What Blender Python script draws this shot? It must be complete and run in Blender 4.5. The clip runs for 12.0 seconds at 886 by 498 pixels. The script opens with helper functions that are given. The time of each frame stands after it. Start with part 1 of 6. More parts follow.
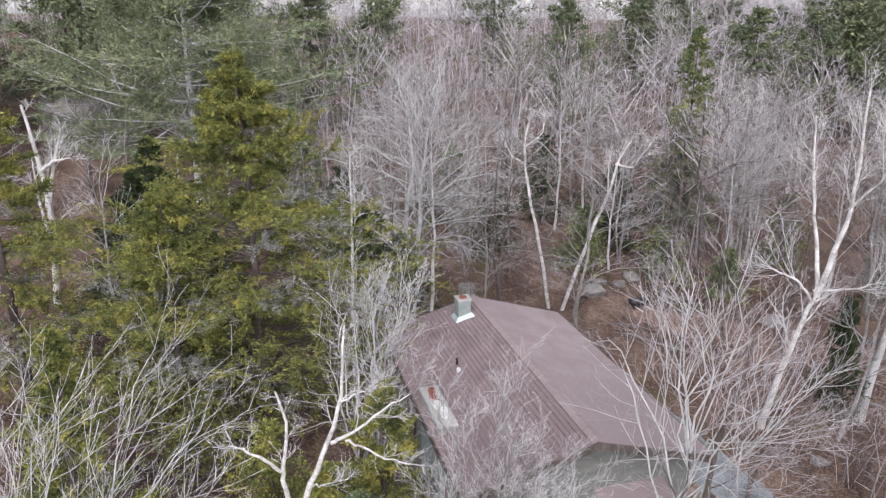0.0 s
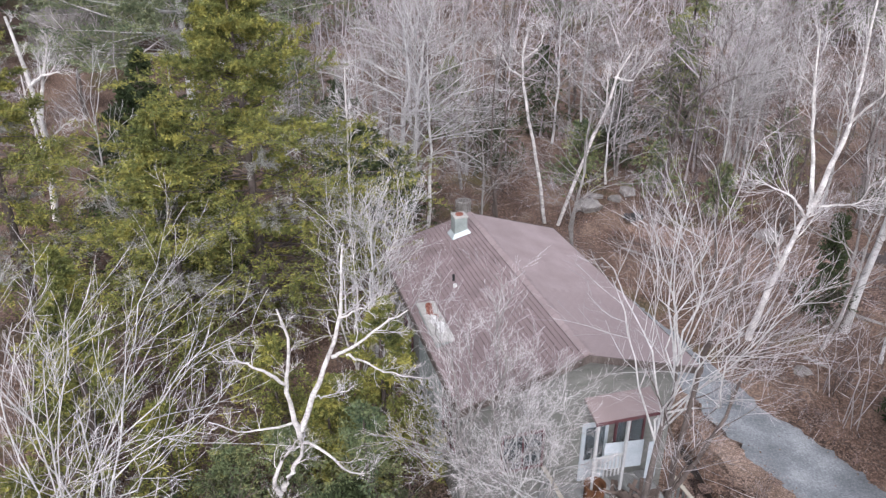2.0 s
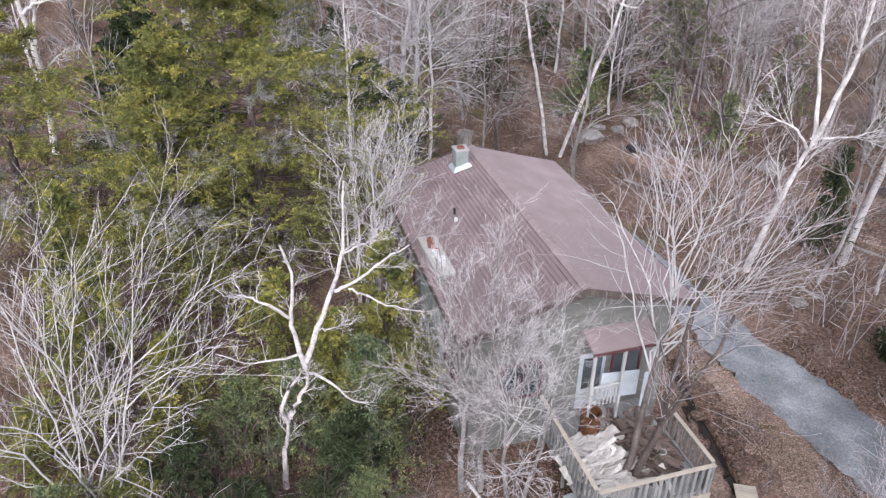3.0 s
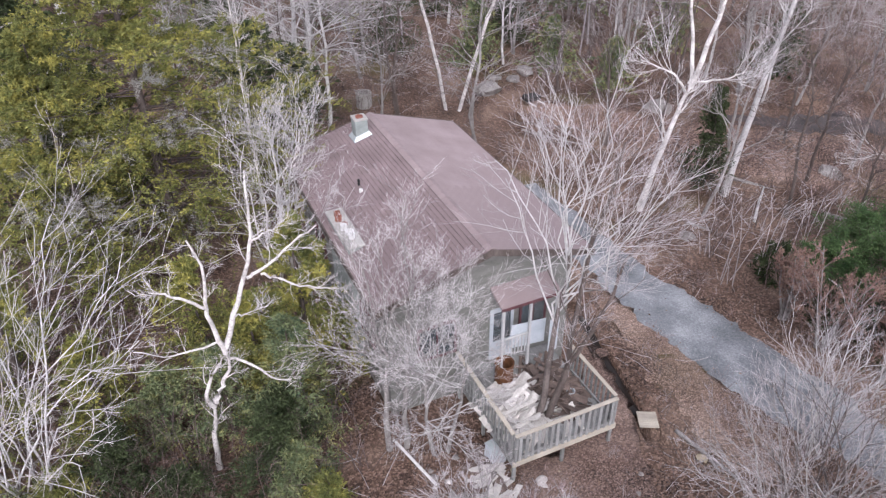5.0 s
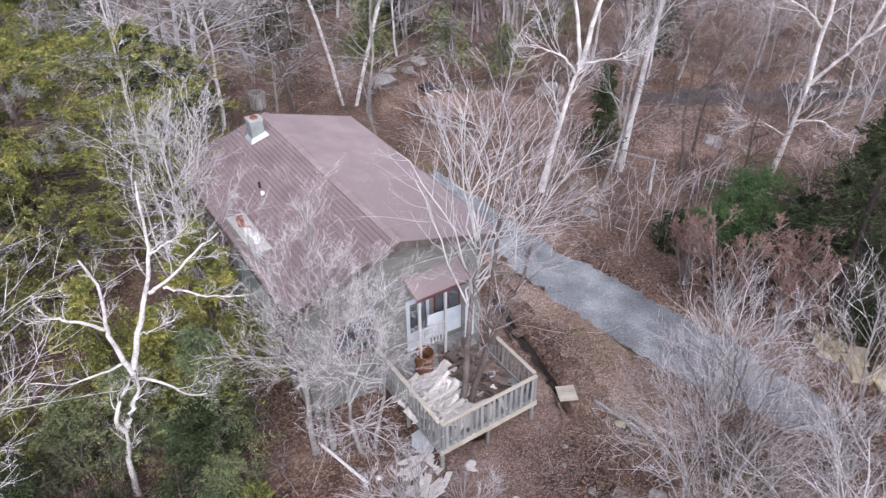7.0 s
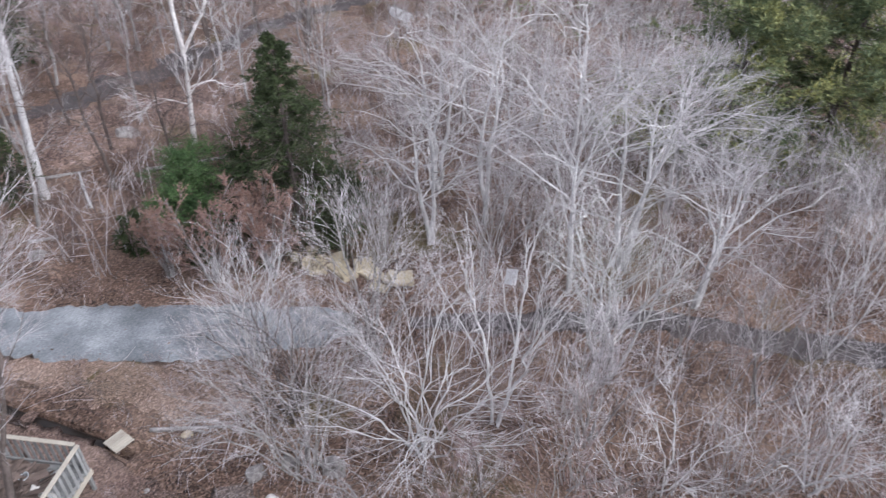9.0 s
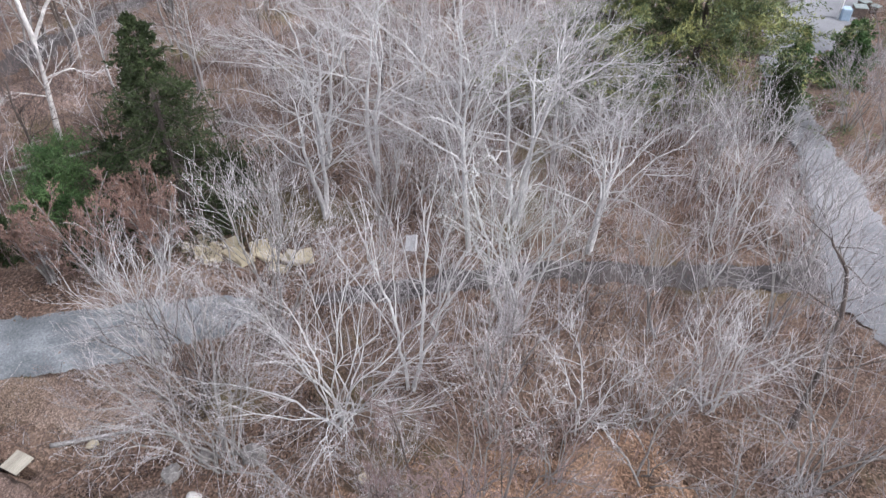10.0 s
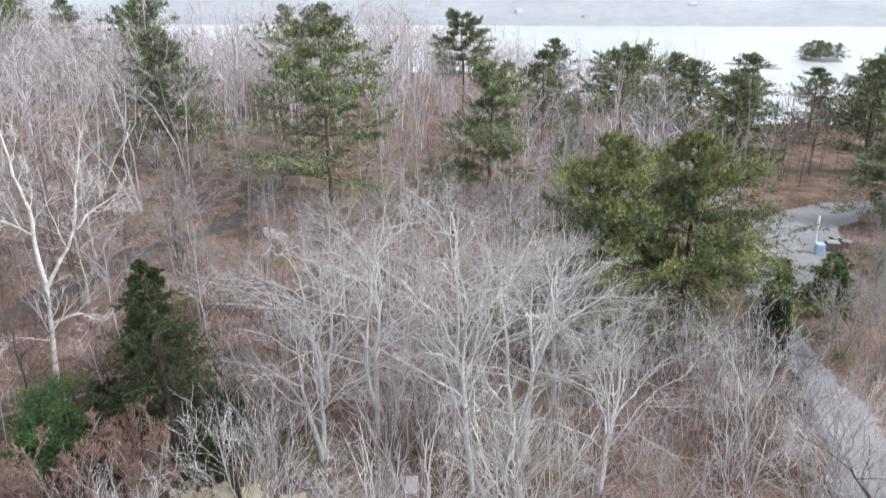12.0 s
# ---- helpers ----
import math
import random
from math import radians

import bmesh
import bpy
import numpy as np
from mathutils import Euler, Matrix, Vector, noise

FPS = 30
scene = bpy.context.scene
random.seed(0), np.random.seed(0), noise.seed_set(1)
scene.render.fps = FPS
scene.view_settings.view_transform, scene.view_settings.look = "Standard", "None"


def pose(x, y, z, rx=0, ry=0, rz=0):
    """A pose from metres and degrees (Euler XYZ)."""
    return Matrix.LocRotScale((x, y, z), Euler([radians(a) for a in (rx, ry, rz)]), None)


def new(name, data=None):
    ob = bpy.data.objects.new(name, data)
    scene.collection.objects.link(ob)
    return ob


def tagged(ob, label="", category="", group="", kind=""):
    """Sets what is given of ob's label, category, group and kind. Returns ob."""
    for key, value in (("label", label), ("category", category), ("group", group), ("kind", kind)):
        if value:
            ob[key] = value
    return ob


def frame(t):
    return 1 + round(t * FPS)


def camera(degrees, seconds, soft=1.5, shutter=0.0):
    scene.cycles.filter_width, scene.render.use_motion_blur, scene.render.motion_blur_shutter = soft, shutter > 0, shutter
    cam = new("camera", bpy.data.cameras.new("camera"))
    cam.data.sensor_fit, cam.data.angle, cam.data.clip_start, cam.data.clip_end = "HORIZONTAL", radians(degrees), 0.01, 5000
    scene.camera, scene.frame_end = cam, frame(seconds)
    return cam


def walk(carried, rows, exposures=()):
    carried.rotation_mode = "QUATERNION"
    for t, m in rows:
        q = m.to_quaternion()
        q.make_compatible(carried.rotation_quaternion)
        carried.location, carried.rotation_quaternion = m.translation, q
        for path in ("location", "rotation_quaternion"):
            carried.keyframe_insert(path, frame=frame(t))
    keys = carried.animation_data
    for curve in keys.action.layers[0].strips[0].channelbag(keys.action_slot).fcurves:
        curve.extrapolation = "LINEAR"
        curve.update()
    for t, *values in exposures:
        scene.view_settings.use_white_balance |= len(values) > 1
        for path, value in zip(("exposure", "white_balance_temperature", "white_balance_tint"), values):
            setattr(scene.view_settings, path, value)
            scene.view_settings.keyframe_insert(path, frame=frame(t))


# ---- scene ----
# ---- camera ----
cam = camera(63.7, 12.0, soft=1.35, shutter=0.16)
PATH = [
    (0.0, -0.23, 0.42, 15.23, -18.08, -0.41, -0.43),
    (0.5, -0.23, 0.36, 15.26, -18.60, -0.45, -0.42),
    (0.6, -0.23, 0.37, 15.27, -19.20, -0.46, -0.43),
    (0.9, -0.24, 0.37, 15.31, -23.30, -0.47, -0.44),
    (1.0, -0.24, 0.37, 15.32, -23.76, -0.48, -0.45),
    (1.5, -0.22, 0.33, 15.39, -23.60, -0.57, -0.47),
    (2.0, -0.21, 0.31, 15.44, -25.09, -0.66, -0.38),
    (2.5, -0.21, 0.26, 15.53, -28.18, -0.68, -0.36),
    (2.7, -0.22, 0.29, 15.52, -29.24, -0.64, -0.32),
    (4.3, 0.01, -0.04, 16.57, -34.82, -1.53, 0.37),
    (4.5, 0.00, -0.04, 16.56, -34.87, -4.31, 0.34),
    (5.0, -0.00, -0.01, 16.53, -35.02, -9.16, 0.47),
    (5.5, 0.00, 0.00, 16.50, -35.08, -9.32, 0.42),
    (6.0, 0.01, 0.01, 16.49, -35.22, -10.82, 0.45),
    (6.5, 0.01, 0.01, 16.49, -35.40, -13.40, 0.44),
    (6.7, 0.01, 0.01, 16.48, -35.46, -14.91, 0.46),
    (8.3, 0.06, 0.09, 16.51, -36.63, -45.76, -0.27),
    (8.5, 0.06, 0.10, 16.51, -36.73, -52.52, -0.30),
    (9.0, 0.06, 0.10, 16.49, -37.03, -66.82, -0.35),
    (9.5, 0.06, 0.12, 16.49, -37.20, -77.03, -0.42),
    (10.0, 0.04, 0.12, 16.49, -39.50, -77.08, -0.51),
    (10.1, 0.04, 0.12, 16.49, -42.00, -77.14, -0.42),
    (10.4, 0.04, 0.11, 16.50, -50.20, -77.33, -0.15),
    (10.5, 0.04, 0.11, 16.50, -52.40, -77.39, -0.06),
    (10.7, 0.05, 0.11, 16.50, -53.90, -77.50, 0.08),
    (11.0, 0.06, 0.10, 16.49, -48.07, -77.67, 0.29),
    (11.3, 0.05, 0.10, 16.50, -40.20, -77.66, 0.28),
    (11.5, 0.04, 0.10, 16.51, -34.53, -77.65, 0.28),
    (12.0, -0.05, 0.18, 16.46, -20.62, -77.85, 0.40),
]
EXPOSURES = [(0.0, 1.15, 6300, 15), (2.5, 1.34, 6250, 17), (5.5, 1.36, 6250, 21), (8.7, 1.44, 6000, 17), (9.5, 1.47, 6150, 14), (10.5, 1.6, 6250, 13), (11.0, 1.57, 6350, 14), (12.0, 1.53, 6300, 11)]
walk(cam, [(t, pose(x, y, z, 90 + pitch, roll, yaw)) for t, x, y, z, pitch, yaw, roll in PATH], EXPOSURES)

# ---- light: an overcast day ----
world = bpy.data.worlds.new("sky")
scene.world = world
world.use_nodes = True
wn, wl = world.node_tree.nodes, world.node_tree.links
sky = wn.new("ShaderNodeTexSky")
sky.sky_type = "NISHITA"
sky.sun_disc = False
sky.sun_elevation = radians(44)
sky.sun_rotation = radians(185)
sky.air_density, sky.dust_density, sky.ozone_density = 1.0, 1.5, 1.0
veil = wn.new("ShaderNodeHueSaturation")
veil.inputs["Saturation"].default_value = 0.22
wl.new(sky.outputs["Color"], veil.inputs["Color"])
wl.new(veil.outputs["Color"], wn["Background"].inputs["Color"])
wn["Background"].inputs["Strength"].default_value = 0.14
sun_data = bpy.data.lights.new("sun", "SUN")
sun_data.energy, sun_data.angle, sun_data.color = 0.6, radians(25), (1.0, 0.98, 0.955)
sun = new("sun", sun_data)
sun.rotation_euler = Euler((radians(46), 0, radians(-5)))


# ---- materials ----
def material(name, dark, light, scale=3.0, fine=25.0, rough=0.85, bump=0.3, metal=0.0, island=0.0, piece=0.0, stretch=(1, 1, 1), mid=None, spread=(0.3, 0.7), dist=0.02):
    """A surface of two colours, mixed by a broad and a fine noise, with fine relief.
    island, piece: how far loose bits of a mesh, or objects, differ in brightness."""
    m = bpy.data.materials.new(name)
    m.use_nodes = True
    nt = m.node_tree
    N, L = nt.nodes, nt.links
    bsdf = N["Principled BSDF"]
    bsdf.inputs["Roughness"].default_value = rough
    bsdf.inputs["Metallic"].default_value = metal
    bsdf.inputs["Specular IOR Level"].default_value = 0.25
    co = N.new("ShaderNodeTexCoord")
    mp = N.new("ShaderNodeMapping")
    mp.inputs["Scale"].default_value = stretch
    L.new(co.outputs["Object"], mp.inputs["Vector"])
    big = N.new("ShaderNodeTexNoise")
    big.inputs["Scale"].default_value, big.inputs["Detail"].default_value = scale, 4
    small = N.new("ShaderNodeTexNoise")
    small.inputs["Scale"].default_value, small.inputs["Detail"].default_value = fine, 5
    for n in (big, small):
        L.new(mp.outputs["Vector"], n.inputs["Vector"])
    add = N.new("ShaderNodeMix")
    add.data_type = "FLOAT"
    add.inputs[0].default_value = 0.45
    L.new(big.outputs["Fac"], add.inputs[2])
    L.new(small.outputs["Fac"], add.inputs[3])
    ramp = N.new("ShaderNodeValToRGB")
    L.new(add.outputs[0], ramp.inputs["Fac"])
    ramp.color_ramp.elements[0].position, ramp.color_ramp.elements[1].position = spread
    ramp.color_ramp.elements[0].color = (*dark, 1)
    ramp.color_ramp.elements[1].color = (*light, 1)
    if mid:
        ramp.color_ramp.elements.new(0.5).color = (*mid, 1)
    colour = ramp.outputs["Color"]
    for amount, kind in ((island, "ShaderNodeNewGeometry"), (piece, "ShaderNodeObjectInfo")):
        if amount:
            src = N.new(kind)
            rng = N.new("ShaderNodeMapRange")
            rng.inputs["To Min"].default_value, rng.inputs["To Max"].default_value = 1 - amount, 1 + amount
            L.new(src.outputs["Random Per Island" if kind == "ShaderNodeNewGeometry" else "Random"], rng.inputs["Value"])
            hsv = N.new("ShaderNodeHueSaturation")
            L.new(rng.outputs["Result"], hsv.inputs["Value"])
            L.new(colour, hsv.inputs["Color"])
            colour = hsv.outputs["Color"]
    L.new(colour, bsdf.inputs["Base Color"])
    if bump:
        bp = N.new("ShaderNodeBump")
        bp.inputs["Strength"].default_value, bp.inputs["Distance"].default_value = bump, dist
        L.new(small.outputs["Fac"], bp.inputs["Height"])
        L.new(bp.outputs["Normal"], bsdf.inputs["Normal"])
    return m


def leaf_litter(name, tint=(1, 1, 1), cells=19, mossy=0.6, soil_share=0.5):
    """Fallen leaves: cells of many browns, patches of red, straw and moss."""
    def hue(c):
        return (c[0] * tint[0] * 0.84, c[1] * tint[1] * 0.81, c[2] * tint[2] * 0.83, 1)

    m = bpy.data.materials.new(name)
    m.use_nodes = True
    N, L = m.node_tree.nodes, m.node_tree.links
    bsdf = N["Principled BSDF"]
    bsdf.inputs["Roughness"].default_value = 0.9
    bsdf.inputs["Specular IOR Level"].default_value = 0.2
    co = N.new("ShaderNodeTexCoord")
    warp = N.new("ShaderNodeTexNoise")
    warp.inputs["Scale"].default_value, warp.inputs["Detail"].default_value = 6, 3
    L.new(co.outputs["Object"], warp.inputs["Vector"])
    mixv = N.new("ShaderNodeMix")
    mixv.data_type = "VECTOR"
    mixv.inputs[0].default_value = 0.025
    L.new(co.outputs["Object"], mixv.inputs[4])
    L.new(warp.outputs["Color"], mixv.inputs[5])
    cell = N.new("ShaderNodeTexVoronoi")
    cell.inputs["Scale"].default_value = cells
    L.new(mixv.outputs[1], cell.inputs["Vector"])
    sep = N.new("ShaderNodeSeparateColor")
    L.new(cell.outputs["Color"], sep.inputs["Color"])
    leaves = N.new("ShaderNodeValToRGB")
    e = leaves.color_ramp.elements
    e[0].position, e[0].color = 0.0, hue((0.02, 0.014, 0.011))
    e[1].position, e[1].color = 1.0, hue((0.5, 0.37, 0.29))
    for p, c in ((0.25, (0.075, 0.05, 0.036)), (0.5, (0.17, 0.11, 0.077)), (0.8, (0.31, 0.21, 0.15))):
        e.new(p).color = hue(c)
    L.new(sep.outputs[0], leaves.inputs["Fac"])
    broad = N.new("ShaderNodeTexNoise")
    broad.inputs["Scale"].default_value, broad.inputs["Detail"].default_value = 0.35 if soil_share < 0.6 else 1.1, 9
    L.new(co.outputs["Object"], broad.inputs["Vector"])
    soil = N.new("ShaderNodeValToRGB")
    s = soil.color_ramp.elements
    s[0].position, s[0].color = 0.37, hue((0.03, 0.023, 0.02))
    s[1].position, s[1].color = 0.66, hue((0.31, 0.235, 0.18))
    s.new(0.5).color = hue((0.145, 0.1, 0.076))
    L.new(broad.outputs["Fac"], soil.inputs["Fac"])
    mix = N.new("ShaderNodeMix")
    mix.data_type = "RGBA"
    mix.inputs[0].default_value = soil_share
    L.new(leaves.outputs["Color"], mix.inputs[6])
    L.new(soil.outputs["Color"], mix.inputs[7])
    moss_n = N.new("ShaderNodeTexNoise")
    moss_n.inputs["Scale"].default_value, moss_n.inputs["Detail"].default_value = 0.22, 7
    off = N.new("ShaderNodeMapping")
    off.inputs["Location"].default_value = (17, 5, 3)
    L.new(co.outputs["Object"], off.inputs["Vector"])
    L.new(off.outputs["Vector"], moss_n.inputs["Vector"])
    moss_f = N.new("ShaderNodeMapRange")
    moss_f.inputs["From Min"].default_value, moss_f.inputs["From Max"].default_value = 0.58, 0.72
    moss_f.inputs["To Max"].default_value = mossy
    L.new(moss_n.outputs["Fac"], moss_f.inputs["Value"])
    moss = N.new("ShaderNodeMix")
    moss.data_type = "RGBA"
    moss.inputs[7].default_value = (0.10, 0.10, 0.03, 1)
    L.new(moss_f.outputs["Result"], moss.inputs[0])
    L.new(mix.outputs[2], moss.inputs[6])
    L.new(moss.outputs[2], bsdf.inputs["Base Color"])
    bp = N.new("ShaderNodeBump")
    bp.inputs["Strength"].default_value, bp.inputs["Distance"].default_value = 0.7, 0.04
    L.new(cell.outputs["Distance"], bp.inputs["Height"])
    L.new(bp.outputs["Normal"], bsdf.inputs["Normal"])
    return m


def glass(name):
    m = bpy.data.materials.new(name)
    m.use_nodes = True
    b = m.node_tree.nodes["Principled BSDF"]
    b.inputs["Base Color"].default_value = (0.7, 0.8, 0.85, 1)
    b.inputs["Roughness"].default_value = 0.05
    b.inputs["Transmission Weight"].default_value = 0.9
    return m


M_GROUND = leaf_litter("leaf_litter")
M_CLEAR = leaf_litter("orange_brown_litter", (1.74, 1.63, 1.44), 26, 0.25, 0.45)
M_PALELEAF = leaf_litter("pale_dry_leaves", (1.5, 1.55, 1.65), 16, 0.3, 0.4)
M_STRAW = leaf_litter("dry_grass_bank", (1.6, 1.72, 1.8), 34, 0.15, 0.4)
M_SOIL = leaf_litter("bare_trodden_soil", (1.2, 1.25, 1.35), 30, 0.1, 0.5)
M_LEAF = material("fallen_leaf", (0.1, 0.066, 0.048), (0.27, 0.185, 0.138), 2, 20, island=0.45, bump=0)
M_GRAVEL = material("grey_gravel", (0.09, 0.099, 0.106), (0.38, 0.4, 0.412), 0.8, 16, bump=1.0, mid=(0.2, 0.214, 0.225), dist=0.03)
# near-black wet surface that also paints the trench's shade
M_TRENCH = material("trench_black", (0.012, 0.01, 0.009), (0.035, 0.028, 0.024), 2, 18, rough=0.35, bump=0.4)
M_GRIT = leaf_litter("dark_grit", (1.1, 1.35, 1.6), 28, 0.0, 0.5)
M_ASPHALT = material("pale_asphalt", (0.15, 0.15, 0.16), (0.3, 0.3, 0.31), 0.35, 14, bump=0.3, mid=(0.225, 0.225, 0.235))
M_PATH = material("dark_path", (0.035, 0.032, 0.034), (0.125, 0.108, 0.102), 0.9, 12, bump=0.3)
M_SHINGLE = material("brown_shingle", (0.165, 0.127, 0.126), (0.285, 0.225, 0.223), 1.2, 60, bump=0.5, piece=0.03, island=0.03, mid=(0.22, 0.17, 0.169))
# a paler tone for the right slope, ridge caps and porch roof
M_SHINGLE_R = material("pale_shingle", (0.225, 0.18, 0.178), (0.345, 0.28, 0.278), 0.9, 60, bump=0.4, island=0.02, piece=0.02, mid=(0.28, 0.225, 0.223))
M_FELT = material("roof_felt", (0.05, 0.04, 0.042), (0.1, 0.08, 0.08), 2, 40)
M_SIDING = material("grey_siding", (0.125, 0.128, 0.115), (0.25, 0.252, 0.23), 1.5, 30, island=0.12, stretch=(1, 1, 4))
M_TRIM = material("white_trim", (0.34, 0.345, 0.345), (0.58, 0.585, 0.58), 3, 30, bump=0.1)
# near-black standing in for unlit space behind glass and in the well
M_DARK = material("dark_inside", (0.012, 0.012, 0.014), (0.03, 0.03, 0.03), 2, 20)
M_RED = material("faded_red_paint", (0.075, 0.032, 0.036), (0.16, 0.07, 0.078), 3, 30)
M_BLOCK = material("weathered_block", (0.16, 0.19, 0.18), (0.36, 0.4, 0.38), 3, 30, bump=0.5)
M_FLASH = material("lead_flashing", (0.36, 0.42, 0.43), (0.58, 0.64, 0.65), 4, 40, rough=0.5, metal=0.3)
M_CLAY = material("terracotta", (0.17, 0.065, 0.05), (0.34, 0.15, 0.11), 6, 40)
M_CONC = material("old_concrete", (0.24, 0.235, 0.22), (0.47, 0.46, 0.43), 2.5, 30, bump=0.5)
M_POT = material("white_pot", (0.55, 0.55, 0.55), (0.8, 0.8, 0.78), 4, 30)
M_PIPE = material("black_pipe", (0.015, 0.015, 0.017), (0.04, 0.04, 0.04), 4, 30, rough=0.5)
M_DECK = material("grey_deck_wood", (0.16, 0.16, 0.155), (0.36, 0.37, 0.36), 2, 40, piece=0.2, stretch=(1, 1, 0.3))
M_RAILTOP = material("pale_rail_wood", (0.3, 0.27, 0.22), (0.52, 0.48, 0.4), 2, 40, piece=0.12)
M_WHITEBOARD = material("broken_white_board", (0.34, 0.32, 0.29), (0.7, 0.68, 0.64), 2.5, 25, piece=0.2, bump=0.3)
M_BROWNBOARD = material("brown_board", (0.05, 0.04, 0.036), (0.21, 0.16, 0.135), 3, 30, piece=0.3)
M_PANEL = material("pale_blue_panel", (0.36, 0.41, 0.44), (0.56, 0.6, 0.63), 2, 30, bump=0.1)
M_RUST = material("rusty_steel", (0.05, 0.024, 0.014), (0.19, 0.085, 0.038), 5, 40)
M_ROCK = material("grey_rock", (0.11, 0.1, 0.095), (0.36, 0.34, 0.32), 2.2, 18, piece=0.25, bump=0.7)
M_PALEROCK = material("pale_rock", (0.4, 0.37, 0.35), (0.72, 0.69, 0.66), 3, 25, bump=0.5, piece=0.1)
M_TANSLAB = material("tan_slab", (0.3, 0.25, 0.17), (0.56, 0.49, 0.36), 2, 22, bump=0.4, piece=0.15)
M_BIRCH = material("white_birch_bark", (0.14, 0.125, 0.115), (0.7, 0.675, 0.65), 2.2, 14, bump=0.3, stretch=(1, 1, 1.2), mid=(0.54, 0.515, 0.495), spread=(0.27, 0.58))
M_GREYBARK = material("grey_bark", (0.13, 0.12, 0.11), (0.40, 0.38, 0.36), 3, 22, bump=0.5, mid=(0.25, 0.235, 0.225), stretch=(1, 1, 0.5))
M_PALEBARK = material("pale_grey_bark", (0.26, 0.252, 0.245), (0.72, 0.712, 0.7), 3, 20, bump=0.4, mid=(0.5, 0.49, 0.482), stretch=(1, 1, 0.5))
M_BROWNBARK = material("brown_grey_bark", (0.07, 0.058, 0.052), (0.23, 0.195, 0.18), 4, 24, bump=0.6, stretch=(1, 1, 0.4))
M_DARKBARK = material("dark_bark", (0.045, 0.036, 0.032), (0.17, 0.14, 0.125), 4, 24, bump=0.6, stretch=(1, 1, 0.4))
M_TWIGPALE = material("pale_twig", (0.44, 0.41, 0.41), (0.74, 0.71, 0.71), 2, 15, bump=0, island=0.3)
M_TWIGGREY = material("grey_twig", (0.26, 0.238, 0.24), (0.56, 0.52, 0.525), 2, 15, bump=0, island=0.3)
M_TWIGRED = material("reddish_twig", (0.15, 0.105, 0.1), (0.34, 0.255, 0.245), 2, 15, bump=0, island=0.35)
M_TWIGMAUVE = material("mauve_grey_twig", (0.28, 0.245, 0.262), (0.55, 0.5, 0.52), 2, 15, bump=0, island=0.3)
M_TWIGDARK = material("dark_twig", (0.05, 0.037, 0.034), (0.17, 0.13, 0.12), 2, 15, bump=0, island=0.35)
M_BEECH = material("dry_beech_leaf", (0.15, 0.09, 0.07), (0.32, 0.21, 0.17), 2, 15, bump=0, island=0.4)
M_SPRUCE = material("yellow_green_needles", (0.05, 0.07, 0.024), (0.38, 0.345, 0.085), 1.3, 6, bump=0, island=0.3, mid=(0.18, 0.19, 0.056), spread=(0.34, 0.64))
M_DARKSPR = material("dark_green_needles", (0.017, 0.028, 0.013), (0.072, 0.094, 0.038), 0.9, 6, bump=0, island=0.4)
M_GREENPINE = material("fresh_green_needles", (0.025, 0.062, 0.025), (0.12, 0.19, 0.068), 0.9, 6, bump=0, island=0.4)
M_PINE = material("pine_needles", (0.05, 0.085, 0.05), (0.32, 0.315, 0.115), 0.35, 5, bump=0, island=0.35, mid=(0.16, 0.19, 0.09), spread=(0.36, 0.62))
# dark needles lightened so the colour carries distance haze
M_FARPINE = material("hazed_pine_needles", (0.055, 0.08, 0.055), (0.27, 0.28, 0.135), 0.3, 4, bump=0, island=0.35, mid=(0.145, 0.17, 0.1))
M_WHITEPINE = material("white_pine_needles", (0.07, 0.095, 0.06), (0.3, 0.32, 0.17), 0.5, 5, bump=0, island=0.35, mid=(0.165, 0.195, 0.11), spread=(0.36, 0.62))
M_LICHEN = material("lichen_twig", (0.22, 0.22, 0.2), (0.46, 0.46, 0.42), 2, 15, bump=0, island=0.3)
# pale base colour stands in for the white sky mirrored in the water
M_WATER = material("sky_white_water", (0.36, 0.385, 0.4), (0.44, 0.465, 0.475), 0.02, 0.3, rough=0.38, bump=0.0)
# pale grey-blue puts distance haze into the hills' colour
M_HILL = material("haze_tinted_shore", (0.27, 0.29, 0.315), (0.38, 0.395, 0.41), 0.012, 0.09, bump=0)
# grey near the hill tone: haze painted onto the far houses
M_HAZEWALL = material("hazed_wall_paint", (0.42, 0.43, 0.44), (0.52, 0.53, 0.54), 2, 10, bump=0)
M_WHITE = material("white_paint", (0.62, 0.62, 0.62), (0.82, 0.82, 0.82), 2, 10, bump=0)
M_BLUE = material("blue_plastic", (0.3, 0.42, 0.55), (0.45, 0.56, 0.68), 2, 10, bump=0, rough=0.5)
M_GLASS = glass("window_glass")


# ---- ways to build ----
def mesh_from(name, verts, quads=None, tris=None, mat=None):
    """A mesh from arrays of corners and of faces."""
    me = bpy.data.meshes.new(name)
    verts = np.asarray(verts, dtype=np.float32).reshape(-1, 3)
    quads = np.zeros((0, 4), np.int32) if quads is None else np.asarray(quads, np.int32).reshape(-1, 4)
    tris = np.zeros((0, 3), np.int32) if tris is None else np.asarray(tris, np.int32).reshape(-1, 3)
    me.vertices.add(len(verts))
    me.vertices.foreach_set("co", verts.ravel())
    me.loops.add(4 * len(quads) + 3 * len(tris))
    me.loops.foreach_set("vertex_index", np.concatenate([quads.ravel(), tris.ravel()]))
    me.polygons.add(len(quads) + len(tris))
    starts = np.concatenate([np.arange(len(quads)) * 4, 4 * len(quads) + np.arange(len(tris)) * 3]).astype(np.int32)
    me.polygons.foreach_set("loop_start", starts)
    me.update(calc_edges=True)
    if mat:
        me.materials.append(mat)
    return me


